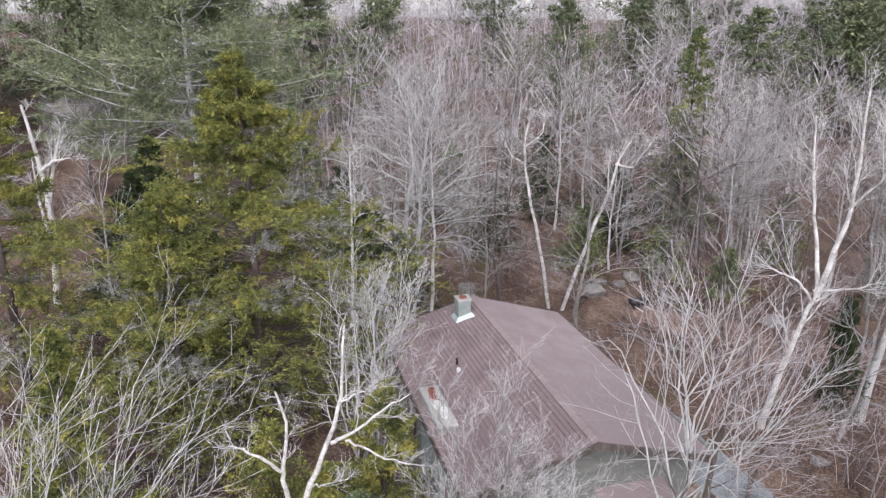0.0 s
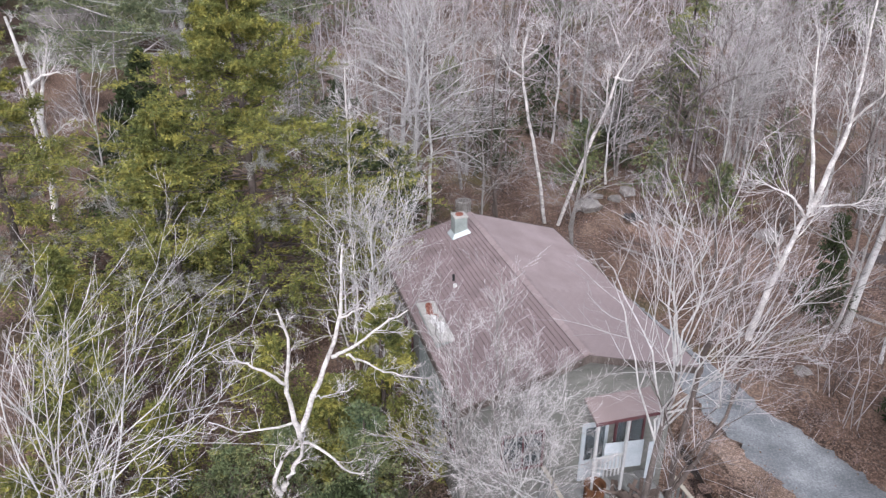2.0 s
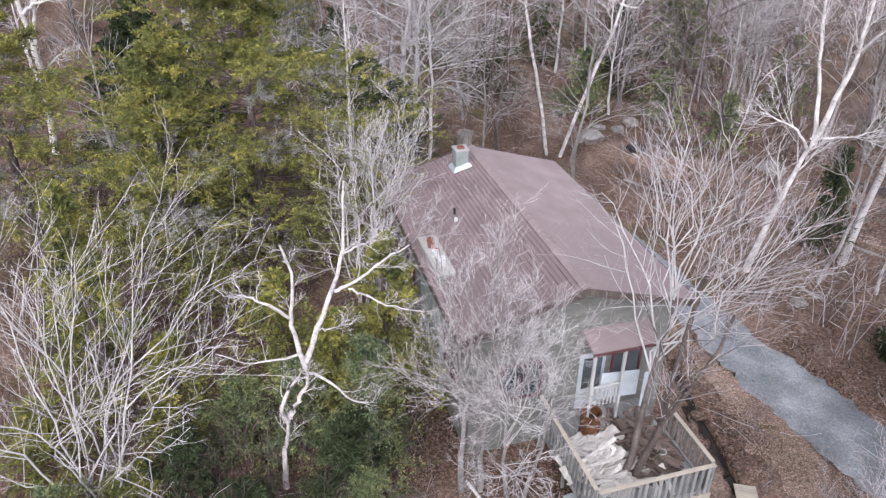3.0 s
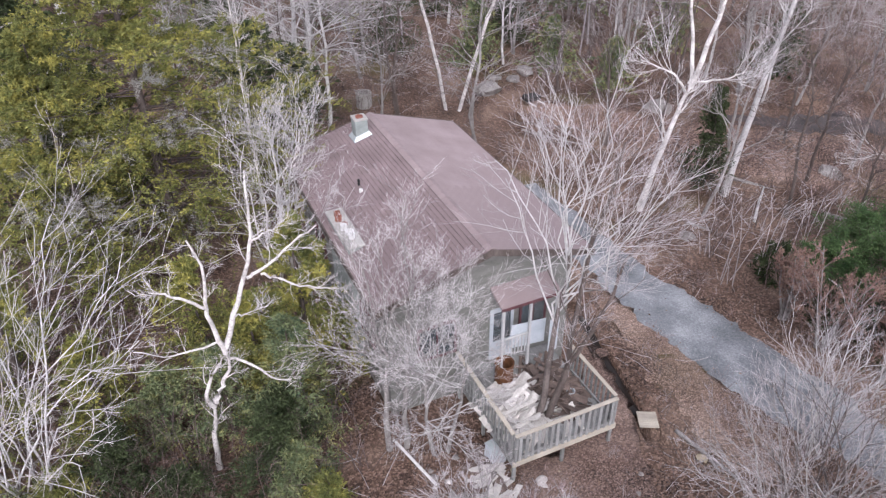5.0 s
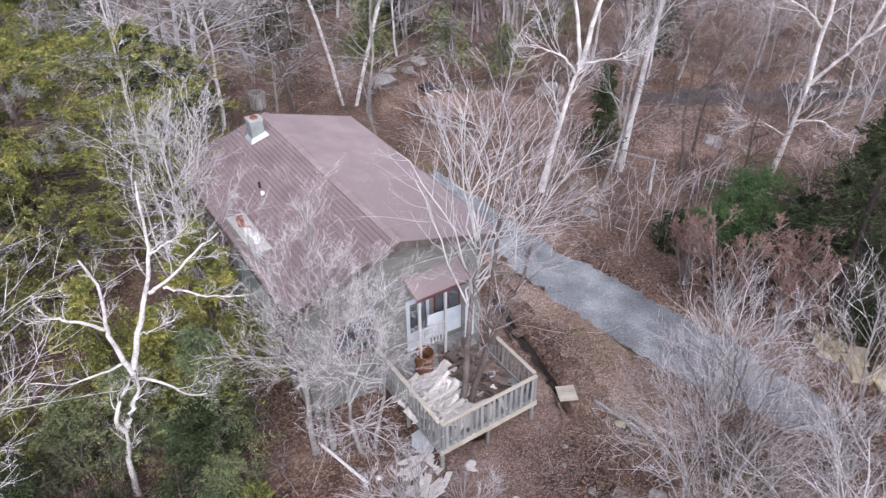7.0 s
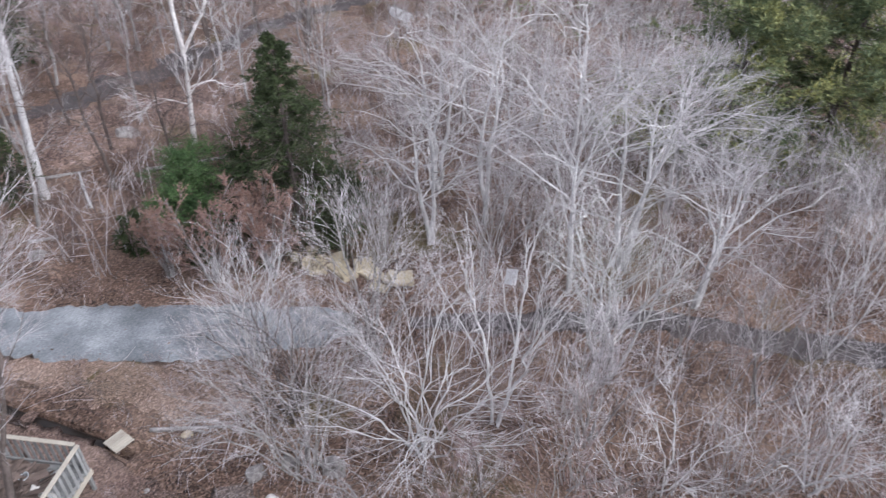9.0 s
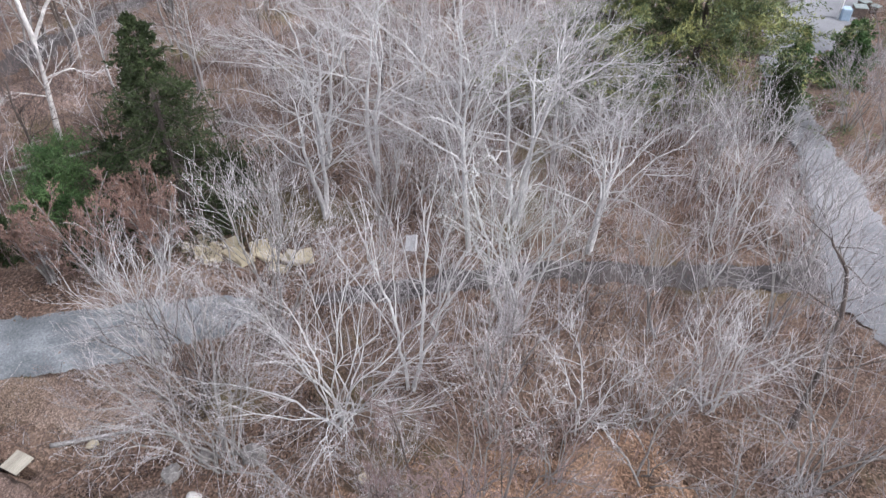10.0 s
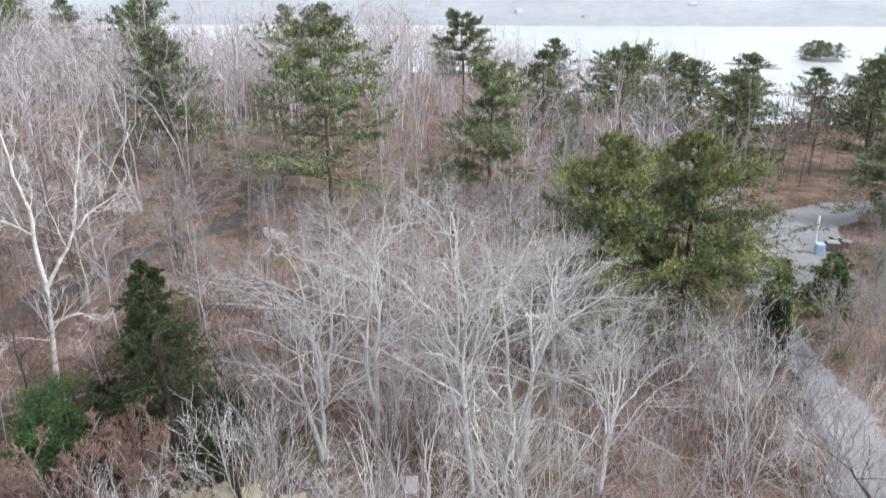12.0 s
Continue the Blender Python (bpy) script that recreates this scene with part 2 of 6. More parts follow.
def smooth(me):
    me.polygons.foreach_set("use_smooth", np.ones(len(me.polygons), dtype=bool))
    return me


def part(name, data, mat, parent, label=""):
    """Links a bmesh or a mesh as one object under a thing or under a part."""
    if isinstance(data, bmesh.types.BMesh):
        me = bpy.data.meshes.new(name)
        data.to_mesh(me)
        data.free()
        me.materials.append(mat)
    else:
        me = data
    ob = new(name, me)
    ob.parent = parent
    return tagged(ob, label)


def thing(name, m, label, category, group="", kind=""):
    ob = new(name)
    ob.empty_display_size = 0.2
    ob.matrix_world = m
    return tagged(ob, label, category, group, kind)


def solid(name, bm, mat, m, label, category, group="", kind=""):
    me = bpy.data.meshes.new(name)
    bm.to_mesh(me)
    bm.free()
    me.materials.append(mat)
    ob = new(name, me)
    ob.matrix_world = m
    return tagged(ob, label, category, group, kind)


def box(bm, x0, x1, y0, y1, z0, z1, bevel=0.0, m=None):
    """Adds a box, bevelled where asked, to a bmesh."""
    mat = Matrix.Translation(((x0 + x1) / 2, (y0 + y1) / 2, (z0 + z1) / 2)) @ Matrix.Diagonal((x1 - x0, y1 - y0, z1 - z0, 1))
    got = bmesh.ops.create_cube(bm, size=1, matrix=(m @ mat) if m else mat)
    if bevel:
        edges = {e for v in got["verts"] for e in v.link_edges}
        bmesh.ops.bevel(bm, geom=list(edges), offset=bevel, segments=1, affect="EDGES")
    return bm


def boxed(*a, **k):
    return box(bmesh.new(), *a, **k)


def ring(bm, r0, r1, z0, z1, n=20, wob=0.0, rng=None):
    """An open tube with thick walls."""
    rings = []
    for r, z in ((r1, z0), (r1, z1), (r0, z1), (r0, z0)):
        rings.append([bm.verts.new((r * math.cos(2 * math.pi * i / n), r * math.sin(2 * math.pi * i / n), z + (rng.uniform(-wob, wob) if rng else 0))) for i in range(n)])
    for a, b in zip(rings, rings[1:] + rings[:1]):
        for i in range(n):
            bm.faces.new((a[i], a[(i + 1) % n], b[(i + 1) % n], b[i]))
    return bm


def boulder(r, flat, seed, rough=0.25):
    """A rough stone, sunk a little into the ground."""
    bm = bmesh.new()
    bmesh.ops.create_icosphere(bm, subdivisions=2, radius=1)
    off = Vector((seed * 3.1, seed * 1.7, 0))
    for v in bm.verts:
        k = 1 + rough * 2 * noise.noise(v.co * 1.3 + off) + 0.12 * noise.noise(v.co * 3 + off)
        v.co = Vector((v.co.x * r * k, v.co.y * r * k * 0.8, v.co.z * r * flat * k))
    return bm


# the lie of the land: level round the house, falling to the lake, rising behind
def ground_z(x, y, fine=True):
    x, y = np.asarray(x, float), np.asarray(y, float)
    fall = 0.08 - 0.035 * np.clip((y - 12) / 25, 0, 1)
    z = -fall * np.maximum(0, x - 8) + 0.1 * np.maximum(0, -x - 12) + 0.08 * np.maximum(0, y - 48) * np.clip((150 - x) / 90, 0, 1)
    z = np.minimum(z, 14 + 0 * z)
    z = np.where(x > 215, z - 0.15 * (x - 215), z)
    z = z - 0.25 * np.maximum(0, x - 165) * np.clip((-y - 0.12 * x) / 14, 0, 1)
    near = np.clip((np.hypot(x - 6, y - 14) - 6) / 25, 0.12, 1)
    z = z + near * (0.35 * np.sin(0.31 * x + 1.3) * np.sin(0.27 * y + 0.4) + 0.25 * np.sin(0.7 * x + 0.45 * y) * np.cos(0.52 * y - 0.33 * x))
    if fine:
        z = z + 0.05 * np.sin(1.9 * x + 0.7 * y) * np.sin(1.7 * y - 0.6 * x + 2) + 0.03 * np.sin(4.1 * x - 1.3 * y) * np.sin(3.7 * y + 1.1 * x)
        # the open trench beside the drive
        cx = 7.75 + (19.0 - y) * 0.065
        inside = (np.abs(x - cx) < 0.17 + 0.03 * np.sin(7 * y)) & (y > 13.2) & (y < 19.3)
        z = np.where(inside, z - 1.1, z)
        cx2 = 8.15 + (13.2 - y) * 0.42
        inside2 = (np.abs(x - cx2) < 0.26 + 0.1 * np.sin(5 * y)) & (y > 11.2) & (y <= 13.2)
        z = np.where(inside2, z - 0.35, z)
    return z


def gz(x, y):
    return float(ground_z(x, y))


def axis(stops):
    """Grid lines: stretches of (from, to, step)."""
    out = [np.arange(a, b, s) for a, b, s in stops]
    return np.unique(np.concatenate(out + [[stops[-1][1]]]))


def grid_mesh(name, xs, ys, zfun, mat):
    X, Y = np.meshgrid(xs, ys)
    V = np.stack([X, Y, zfun(X, Y)], -1).reshape(-1, 3)
    nx, ny = len(xs), len(ys)
    i = (np.arange(ny - 1)[:, None] * nx + np.arange(nx - 1)[None]).ravel()
    return smooth(mesh_from(name, V, np.stack([i, i + 1, i + nx + 1, i + nx], 1), None, mat))


# ---- ground, water, roads, distance ----
gx = axis([(-600, -80, 26), (-80, -24, 4), (-24, 7.2, 0.5), (7.2, 8.7, 0.05), (8.7, 32, 0.5), (32, 90, 2.5), (90, 260, 8), (260, 700, 40)])
gy = axis([(-500, -90, 30), (-90, -26, 4), (-26, 48, 0.5), (48, 130, 3), (130, 700, 30)])
tagged(new("ground", grid_mesh("ground", gx, gy, ground_z, M_GROUND)), "brown leaf litter, soil and moss on sloping woodland ground", "ground", kind="structure")
water_x, water_y = np.array([120.0, 700, 3000]), np.array([-2500.0, 0, 2500])
tagged(new("water", grid_mesh("water", water_x, water_y, lambda x, y: x * 0 - 20.0, M_WATER)), "still lake water coloured pale for the overcast sky's reflection", "water", kind="structure")


def strip(name, points, mat, label, category, lift=0.03, ragged=0.15, seed=1):
    """A road along (x, y, width), laid on the ground, with uneven edges."""
    rng = np.random.default_rng(seed)
    P = np.array(points, float)
    d = np.concatenate([[0], np.cumsum(np.hypot(*np.diff(P[:, :2], axis=0).T))])
    s = np.arange(0, d[-1], 0.3)
    # a smooth way through the points
    c = [np.interp(s, d, P[:, k]) for k in range(3)]
    ker = np.ones(9) / 9
    c = [np.convolve(np.pad(v, 4, mode="edge"), ker, "valid") for v in c]
    tx, ty = np.gradient(c[0]), np.gradient(c[1])
    ln = np.hypot(tx, ty)
    nx, ny = ty / ln, -tx / ln
    cols = []
    lanes = np.linspace(-0.5, 0.5, 13)
    for k, a in enumerate(lanes):
        slow = np.convolve(rng.normal(0, 1, len(s) + 8), ker * 2.2, "valid")
        jit = (rng.normal(0, 0.5, len(s)) + slow) * ragged * (abs(a) * 2) ** 4
        w = a * c[2] + jit
        x, y = c[0] + nx * w, c[1] + ny * w
        z = ground_z(x, y, False) + lift + 0.05 - 0.11 * (abs(a) * 2) ** 6
        z = z + 0.02 * np.sin(3 * s + 5 * a)
        cols.append(np.stack([x, y, z], 1))
    V = np.stack(cols, 1).reshape(-1, 3)
    n = len(lanes)
    i = (np.arange(len(s) - 1)[:, None] * n + np.arange(n - 1)[None]).ravel()
    return tagged(new(name, smooth(mesh_from(name, V, np.stack([i, i + 1, i + n + 1, i + n], 1), None, mat))), label, category, kind="structure")


strip("driveway", [(7.6, 28, 2.4), (8.8, 24.5, 2.4), (9.9, 21.4, 2.6), (11.1, 18.4, 3.1), (12.6, 15.4, 3.2), (13.9, 13.0, 3.0), (15.2, 10.8, 2.2), (15.9, 9.6, 0.9)], M_GRAVEL,
      "grey-blue crushed gravel driveway with ragged leafy edges", "driveway", seed=3)
strip("soil_bank", [(8.3, 21.5, 0.6), (8.9, 18.8, 1.2), (9.6, 16.4, 2.0), (10.4, 14.2, 2.6), (11.2, 12.0, 2.6), (11.6, 10.2, 1.6), (11.8, 9.4, 0.5)], M_STRAW,
      "bank of dry straw and leaves between trench and drive", "bank", lift=0.012, ragged=0.45, seed=8)
strip("bare_soil", [(7.4, 17.2, 0.4), (7.3, 15.2, 1.1), (7.0, 13.4, 2.6), (6.0, 11.4, 4.6), (4.6, 9.6, 4.6), (3.6, 7.6, 2.6), (3.2, 6.6, 0.8)], M_SOIL,
      "bare trodden soil scattered with small stones below the deck", "soil", lift=0.008, ragged=0.7, seed=9)
strip("leafy_clearing", [(13.6, -2.6, 0.8), (12.0, -2.5, 4.8), (10.2, -2.0, 8.2), (8.2, -1.3, 10.6), (6.2, -0.6, 11.6), (4.2, -0.4, 10.4), (2.4, -0.5, 6.6), (0.9, -0.6, 2.6), (-0.2, -0.6, 0.5)], M_CLEAR,
      "open clearing carpeted with pale orange-brown leaves", "leaves", lift=0.01, ragged=1.5, seed=31)
strip("grit_patch", [(8.5, 9.9, 0.5), (7.9, 9.4, 1.8), (7.1, 8.8, 2.8), (6.2, 8.4, 3.0), (5.2, 8.2, 2.2), (4.3, 8.2, 0.6)], M_GRIT,
      "patch of dark grey grit and pebbles in the leaf litter", "grit", lift=0.02, ragged=0.55, seed=12)
# dark strip hung just below the trench lip in place of deep shade
strip("trench_shade", [(7.77, 18.9, 0.4), (7.95, 16.4, 0.4), (8.12, 13.4, 0.4)], M_TRENCH,
      "black muddy sheet high in the trench, standing in for its shade", "mud", lift=-0.24, ragged=0.01, seed=15)
strip("lane", [(16.4, 8.6, 0.7), (17.5, 6.4, 1.0), (19, 3.5, 1.1), (21, -1.5, 1.5), (22.3, -7, 1.8), (23.5, -11, 2.2)], M_PATH,
      "narrow dark lane half covered by leaves", "lane", seed=6, ragged=0.2)
strip("road", [(4, -29, 5), (12, -19, 5), (20, -12.8, 4.6), (24, -11.6, 4.0), (28, -11.3, 3.2), (32, -10.9, 2.4), (36, -10.8, 2.0), (42, -11, 2.2), (47, -11.8, 3.2), (52, -13.5, 4.6), (60, -16, 6.5), (70, -19.5, 7), (76, -25, 5), (82, -34, 4.5), (110, -60, 4)], M_ASPHALT,
      "pale worn asphalt road widening into a lay-by", "road", lift=0.14, ragged=0.25, seed=4)
strip("leafy_slope", [(10.5, 36.5, 1.5), (13.5, 34.2, 4.5), (17.5, 31.4, 6.5), (21.5, 29.6, 7.0), (26.0, 28.6, 6.0), (30.5, 28.0, 3.5), (33.0, 27.8, 1.0)], M_PALELEAF,
      "slope strewn with pale dry leaves and bits of bark", "leaves", lift=0.012, ragged=0.9, seed=33)
strip("footpath", [(21, 34.4, 0.6), (23, 34.0, 1.6), (26, 33.4, 2.2), (30, 32.8, 1.8), (34, 32.2, 1.4), (43, 31, 2.0), (55, 30, 2.0), (75, 34, 2)], M_PATH,
      "dark damp path through the leaf litter", "path", ragged=0.35, seed=5)


def far_shore(x, y):
    """Wooded hills over the lake."""
    r = x - 640 + 0.04 * y
    h = 55 + 22 * np.sin(y * 0.006 + 1) + 14 * np.sin(y * 0.017 + 2) + 5 * np.sin(y * 0.05)
    rise = np.clip(r / 420, -0.2, 1)
    return -20.5 + h * np.where(rise > 0, np.maximum(rise, 0) ** 0.8, rise) + 1.2 * np.sin(x * 0.13) * np.sin(y * 0.11)


tagged(new("backdrop", grid_mesh("backdrop", np.arange(600, 1300, 14.0), np.arange(-1500, 1501, 18.0), far_shore, M_HILL)), "wooded hills beyond the lake, coloured pale grey for haze", "hills", kind="structure")


# ---- the house: x across the ridge, y along it ----
HOUSE = pose(3.72, 15.3, 0, 0, 0, 15.46)
RIDGE, SLOPE, HALF, LONG = 5.5, 0.2935, 3.42, 9.75
house = thing("house", HOUSE, "brown-shingled gabled house with grey siding, partly hidden by bare trees", "house")


def roof_z(x):
    return RIDGE - SLOPE * abs(x)


def wall(name, x0, x1, y0, y1, gable=False):
    """A wall slab; a gable end rises to the ridge."""
    bm = bmesh.new()
    if gable:
        pts = [(x0, 0.0), (x1, 0.0), (x1, roof_z(x1) - 0.16), (0, RIDGE - 0.16), (x0, roof_z(x0) - 0.16)]
        lo = [bm.verts.new((x, y0, z)) for x, z in pts]
        hi = [bm.verts.new((x, y1, z)) for x, z in pts]
        bm.faces.new(lo)
        bm.faces.new(hi[::-1])
        for i in range(5):
            bm.faces.new((lo[i], lo[(i + 1) % 5], hi[(i + 1) % 5], hi[i]))
    else:
        box(bm, x0, x1, y0, y1, 0.0, roof_z(max(abs(x0), abs(x1))) - 0.16)
    return part(name, bm, M_SIDING, house)


front = wall("wall", -3.0, 3.0, 0.45, 0.6, True)
back = wall("wall", -3.0, 3.0, 9.2, 9.35, True)
wall("wall", -3.0, -2.85, 0.602, 9.198)
wall("wall", 2.85, 3.0, 0.602, 9.198)


def clapboards(parent, place, length, z0, z1, limit=None):
    """Overlapping boards up a wall; each board is a piece."""
    z = z0
    while z < z1 - 0.05:
        half = length / 2
        if limit:
            half = min(half, limit(z + 0.15))
        if half > 0.2:
            bm = bmesh.new()
            v = [bm.verts.new(p) for p in ((-half, 0, z), (half, 0, z), (half, 0.0, z + 0.17), (-half, 0.0, z + 0.17), (-half, -0.028, z), (half, -0.028, z), (half, -0.008, z + 0.17), (-half, -0.008, z + 0.17))]
            for f in ((4, 5, 6, 7), (0, 3, 2, 1), (0, 1, 5, 4), (3, 7, 6, 2), (0, 4, 7, 3), (1, 2, 6, 5)):
                bm.faces.new([v[i] for i in f])
            ob = part("clapboard", bm, M_SIDING, parent)
            ob.matrix_local = place
        z += 0.16


clapboards(front, pose(0, 0.448, 0), 6.0, 0.02, 5.3, lambda z: (RIDGE - 0.2 - z) / SLOPE)
clapboards(house, pose(-3.002, 4.9, 0, 0, 0, -90), 8.6, 0.02, 4.4)
clapboards(house, pose(3.002, 4.9, 0, 0, 0, 90), 8.6, 0.02, 4.4)


def roof_side(sign, mat, name):
    bm = bmesh.new()
    a, b = (0.0, HALF * sign)
    for t in (0.0, 0.12):
        for y in (0.0, LONG):
            for x in (a, b):
                bm.verts.new((x, y, roof_z(x) - 0.14 + t))
    v = list(bm.verts)
    for f in ((0, 1, 3, 2), (4, 6, 7, 5), (0, 4, 5, 1), (2, 3, 7, 6), (1, 5, 7, 3), (0, 2, 6, 4)):
        bm.faces.new([v[i] for i in f])
    bmesh.ops.recalc_face_normals(bm, faces=bm.faces)
    return part(name, bm, mat, house)


roof_l = roof_side(-1, M_FELT, "roof")
roof_r = roof_side(1, M_FELT, "roof")


def fascia(y):
    for s in (-1, 1):
        bm = bmesh.new()
        q = [(0, RIDGE - 0.0), (s * HALF, roof_z(HALF) - 0.0), (s * HALF, roof_z(HALF) - 0.2), (0, RIDGE - 0.2)]
        lo = [bm.verts.new((x, y - 0.02, z)) for x, z in q]
        hi = [bm.verts.new((x, y + 0.02, z)) for x, z in q]
        bm.faces.new(lo), bm.faces.new(hi[::-1])
        for i in range(4):
            bm.faces.new((lo[i], lo[(i + 1) % 4], hi[(i + 1) % 4], hi[i]))
        bmesh.ops.recalc_face_normals(bm, faces=bm.faces)
        part("bargeboard", bm, M_DARKBARK, house, "dark weathered bargeboard")


fascia(-0.025)
fascia(LONG + 0.025)
for s in (-1, 1):
    part("gutter_board", boxed(s * HALF - 0.02 + s * 0.022, s * HALF + 0.02 + s * 0.022, 0, LONG, roof_z(HALF) - 0.2, roof_z(HALF) - 0.01, 0.005), M_DARKBARK, house)

# ridge caps
for i in range(33):
    y = 0.02 + i * 0.295
    bm = bmesh.new()
    top = 0.035 + 0.004 * (i % 3)
    q = [(-0.16, roof_z(0.16) + 0.012), (0, RIDGE + top), (0.16, roof_z(0.16) + 0.012)]
    lo = [bm.verts.new((x, y, z + 0.012)) for x, z in q]
    hi = [bm.verts.new((x, y + 0.31, z)) for x, z in q]
    dn = [bm.verts.new((x, y, z - 0.03)) for x, z in q]
    for k in range(2):
        bm.faces.new((lo[k], lo[k + 1], hi[k + 1], hi[k]))
        bm.faces.new((dn[k], dn[k + 1], lo[k + 1], lo[k]))
    part("ridge_cap", bm, M_SHINGLE_R, house)

# chimney by the back of the ridge
chimney = part("chimney", boxed(-0.23, 0.23, -0.23, 0.23, -0.5, 0.66, 0.015), M_BLOCK, house, "grey-green weathered block chimney stack")
chimney.matrix_local = pose(-0.78, 8.55, roof_z(0.78))
crown = part("chimney_cap", ring(bmesh.new(), 0.17, 0.355, 0.664, 0.72, 4), M_CONC, chimney, "pale mortar cap")
crown.matrix_local = pose(0, 0, 0, 0, 0, 45)
flue = part("flue", ring(bmesh.new(), 0.11, 0.14, 0.55, 0.76, 12), M_CLAY, chimney, "terracotta flue pot")
bm = bmesh.new()
for a in range(4):
    m = pose(0, 0, 0, 0, 0, 90 * a)
    slope = {0: 0, 1: -SLOPE, 2: 0, 3: SLOPE}[a]
    q = [(-0.34, -0.34), (0.34, -0.34), (0.245, -0.24), (-0.245, -0.24)]
    z = [0.025, 0.025, 0.16, 0.16]
    vs = []
    for (x, y), zz in zip(q, z):
        p = m @ Vector((x, y, 0))
        vs.append(bm.verts.new((p.x, p.y, zz + SLOPE * p.x)))
    bm.faces.new(vs)
part("flashing", bm, M_FLASH, chimney, "pale blue-grey metal flashing")

# the wide old stack through the eave
stack = part("wide_chimney", boxed(-0.22, 0.22, -1.03, 1.03, -4.5, 0.1, 0.02), M_BLOCK, house, "wide old masonry chimney at the eave")
stack.matrix_local = pose(-3.0, 3.75, 4.66)
part("cap_slab", boxed(-0.28, 0.28, -1.12, 1.12, 0.103, 0.18, 0.02), M_CONC, stack, "pale concrete cap slab")
for y, r, mat, h in ((0.72, 0.1, M_CLAY, 0.16), (0.42, 0.11, M_CLAY, 0.2), (0.1, 0.09, M_CLAY, 0.1), (-0.12, 0.1, M_POT, 0.22), (-0.42, 0.13, M_POT, 0.14), (-0.66, 0.1, M_POT, 0.2)):
    ob = part("flue_pot", ring(bmesh.new(), r * 0.7, r, 0.182, 0.182 + h * 0.8, 10), mat, stack, "broken white flue pot" if mat == M_POT else "broken red clay flue pot")
    ob.matrix_local = pose(0.06 * math.sin(9 * y), y, 0)

pipe = part("vent_pipe", ring(bmesh.new(), 0.03, 0.042, -0.1, 0.2, 10), M_PIPE, house, "black vent pipe")
pipe.matrix_local = pose(-1.83, 5.75, roof_z(1.83))
pipe = part("roof_vent", ring(bmesh.new(), 0.045, 0.065, -0.1, 0.09, 10), M_POT, house, "small white roof vent")
pipe.matrix_local = pose(-1.9, 5.35, roof_z(1.9))

# enclosed porch under the front gable
bm = bmesh.new()
q = [(0.22, 0.44, 3.82), (2.2, 0.44, 3.82), (2.2, -0.32, 3.56), (0.22, -0.32, 3.56)]
lo = [bm.verts.new((x, y, z - 0.08)) for x, y, z in q]
hi = [bm.verts.new(p) for p in q]
bm.faces.new(hi), bm.faces.new(lo[::-1])
for i in range(4):
    bm.faces.new((lo[i], lo[(i + 1) % 4], hi[(i + 1) % 4], hi[i]))
part("porch_roof", bm, M_SHINGLE_R, house, "small brown lean-to porch roof")
part("porch_fascia", boxed(0.2, 2.22, -0.36, -0.325, 3.47, 3.56, 0.005), M_RED, house, "faded red fascia board")
for x in (0.3, 1.2, 2.1):
    part("porch_post", boxed(x - 0.04, x + 0.04, -0.32, -0.24, 0.884, 3.46, 0.008), M_TRIM, house, "pale painted porch post")
part("porch_rail", boxed(0.342, 1.158, -0.31, -0.25, 2.28, 2.34, 0.005), M_TRIM, house)
for i in range(7):
    x = 0.4 + i * 0.115
    part("porch_slat", boxed(x - 0.02, x + 0.02, -0.29, -0.265, 1.6, 2.278, 0.003), M_TRIM, house)
part("porch_panel", boxed(0.4, 1.6, -0.5, -0.47, 1.75, 2.55, 0.008, m=pose(0, 0, 0.1, -8, 6, 0)), M_PANEL, house, "pale blue-white hanging wall panel")
part("porch_panel", boxed(1.76, 2.08, -0.52, -0.49, 1.5, 2.75, 0.008), M_PANEL, house, "pale blue-white wall panel")
door = part("door", boxed(0.25, 1.05, 0.39, 0.44, 0.96, 2.95, 0.006), M_PANEL, house, "pale door with a dark glazed panel")
part("pane", boxed(0.36, 0.94, 0.378, 0.388, 1.7, 2.8), M_GLASS, door)
# thin near-black plate behind the pane paints the unlit room
part("dark_backing", boxed(0.37, 0.93, 0.3885, 0.3895, 1.71, 2.79), M_DARK, door)


def window(m, w, h, frame_mat, label):
    # the near-black slab stands in for the unlit room
    win = part("window", boxed(-w / 2, w / 2, -0.02, 0.0, 0, h), M_DARK, house, label)
    win.matrix_local = m
    for x0, x1, z0, z1 in ((-w / 2 - 0.07, -w / 2, -0.07, h + 0.07), (w / 2, w / 2 + 0.07, -0.07, h + 0.07), (-w / 2, w / 2, h, h + 0.07), (-w / 2, w / 2, -0.07, 0), (-0.02, 0.02, 0, h)):
        part("window_frame", boxed(x0, x1, -0.06, -0.002, z0, z1, 0.004), frame_mat, win)
    part("pane", boxed(-w / 2, -0.02, -0.035, -0.028, 0, h), M_GLASS, win)
    part("pane", boxed(0.02, w / 2, -0.035, -0.028, 0, h), M_GLASS, win)


window(pose(-1.5, 0.41, 1.9), 1.1, 1.1, M_RED, "dark window in a faded red frame")
window(pose(1.7, 0.41, 2.0), 0.8, 1.0, M_RED, "dark window in a faded red frame")
window(pose(-3.04, 2.0, 1.9, 0, 0, -90), 1.0, 1.0, M_RED, "dark window in a faded red frame")
window(pose(-3.04, 6.8, 1.9, 0, 0, -90), 1.0, 1.0, M_RED, "dark window in a faded red frame")

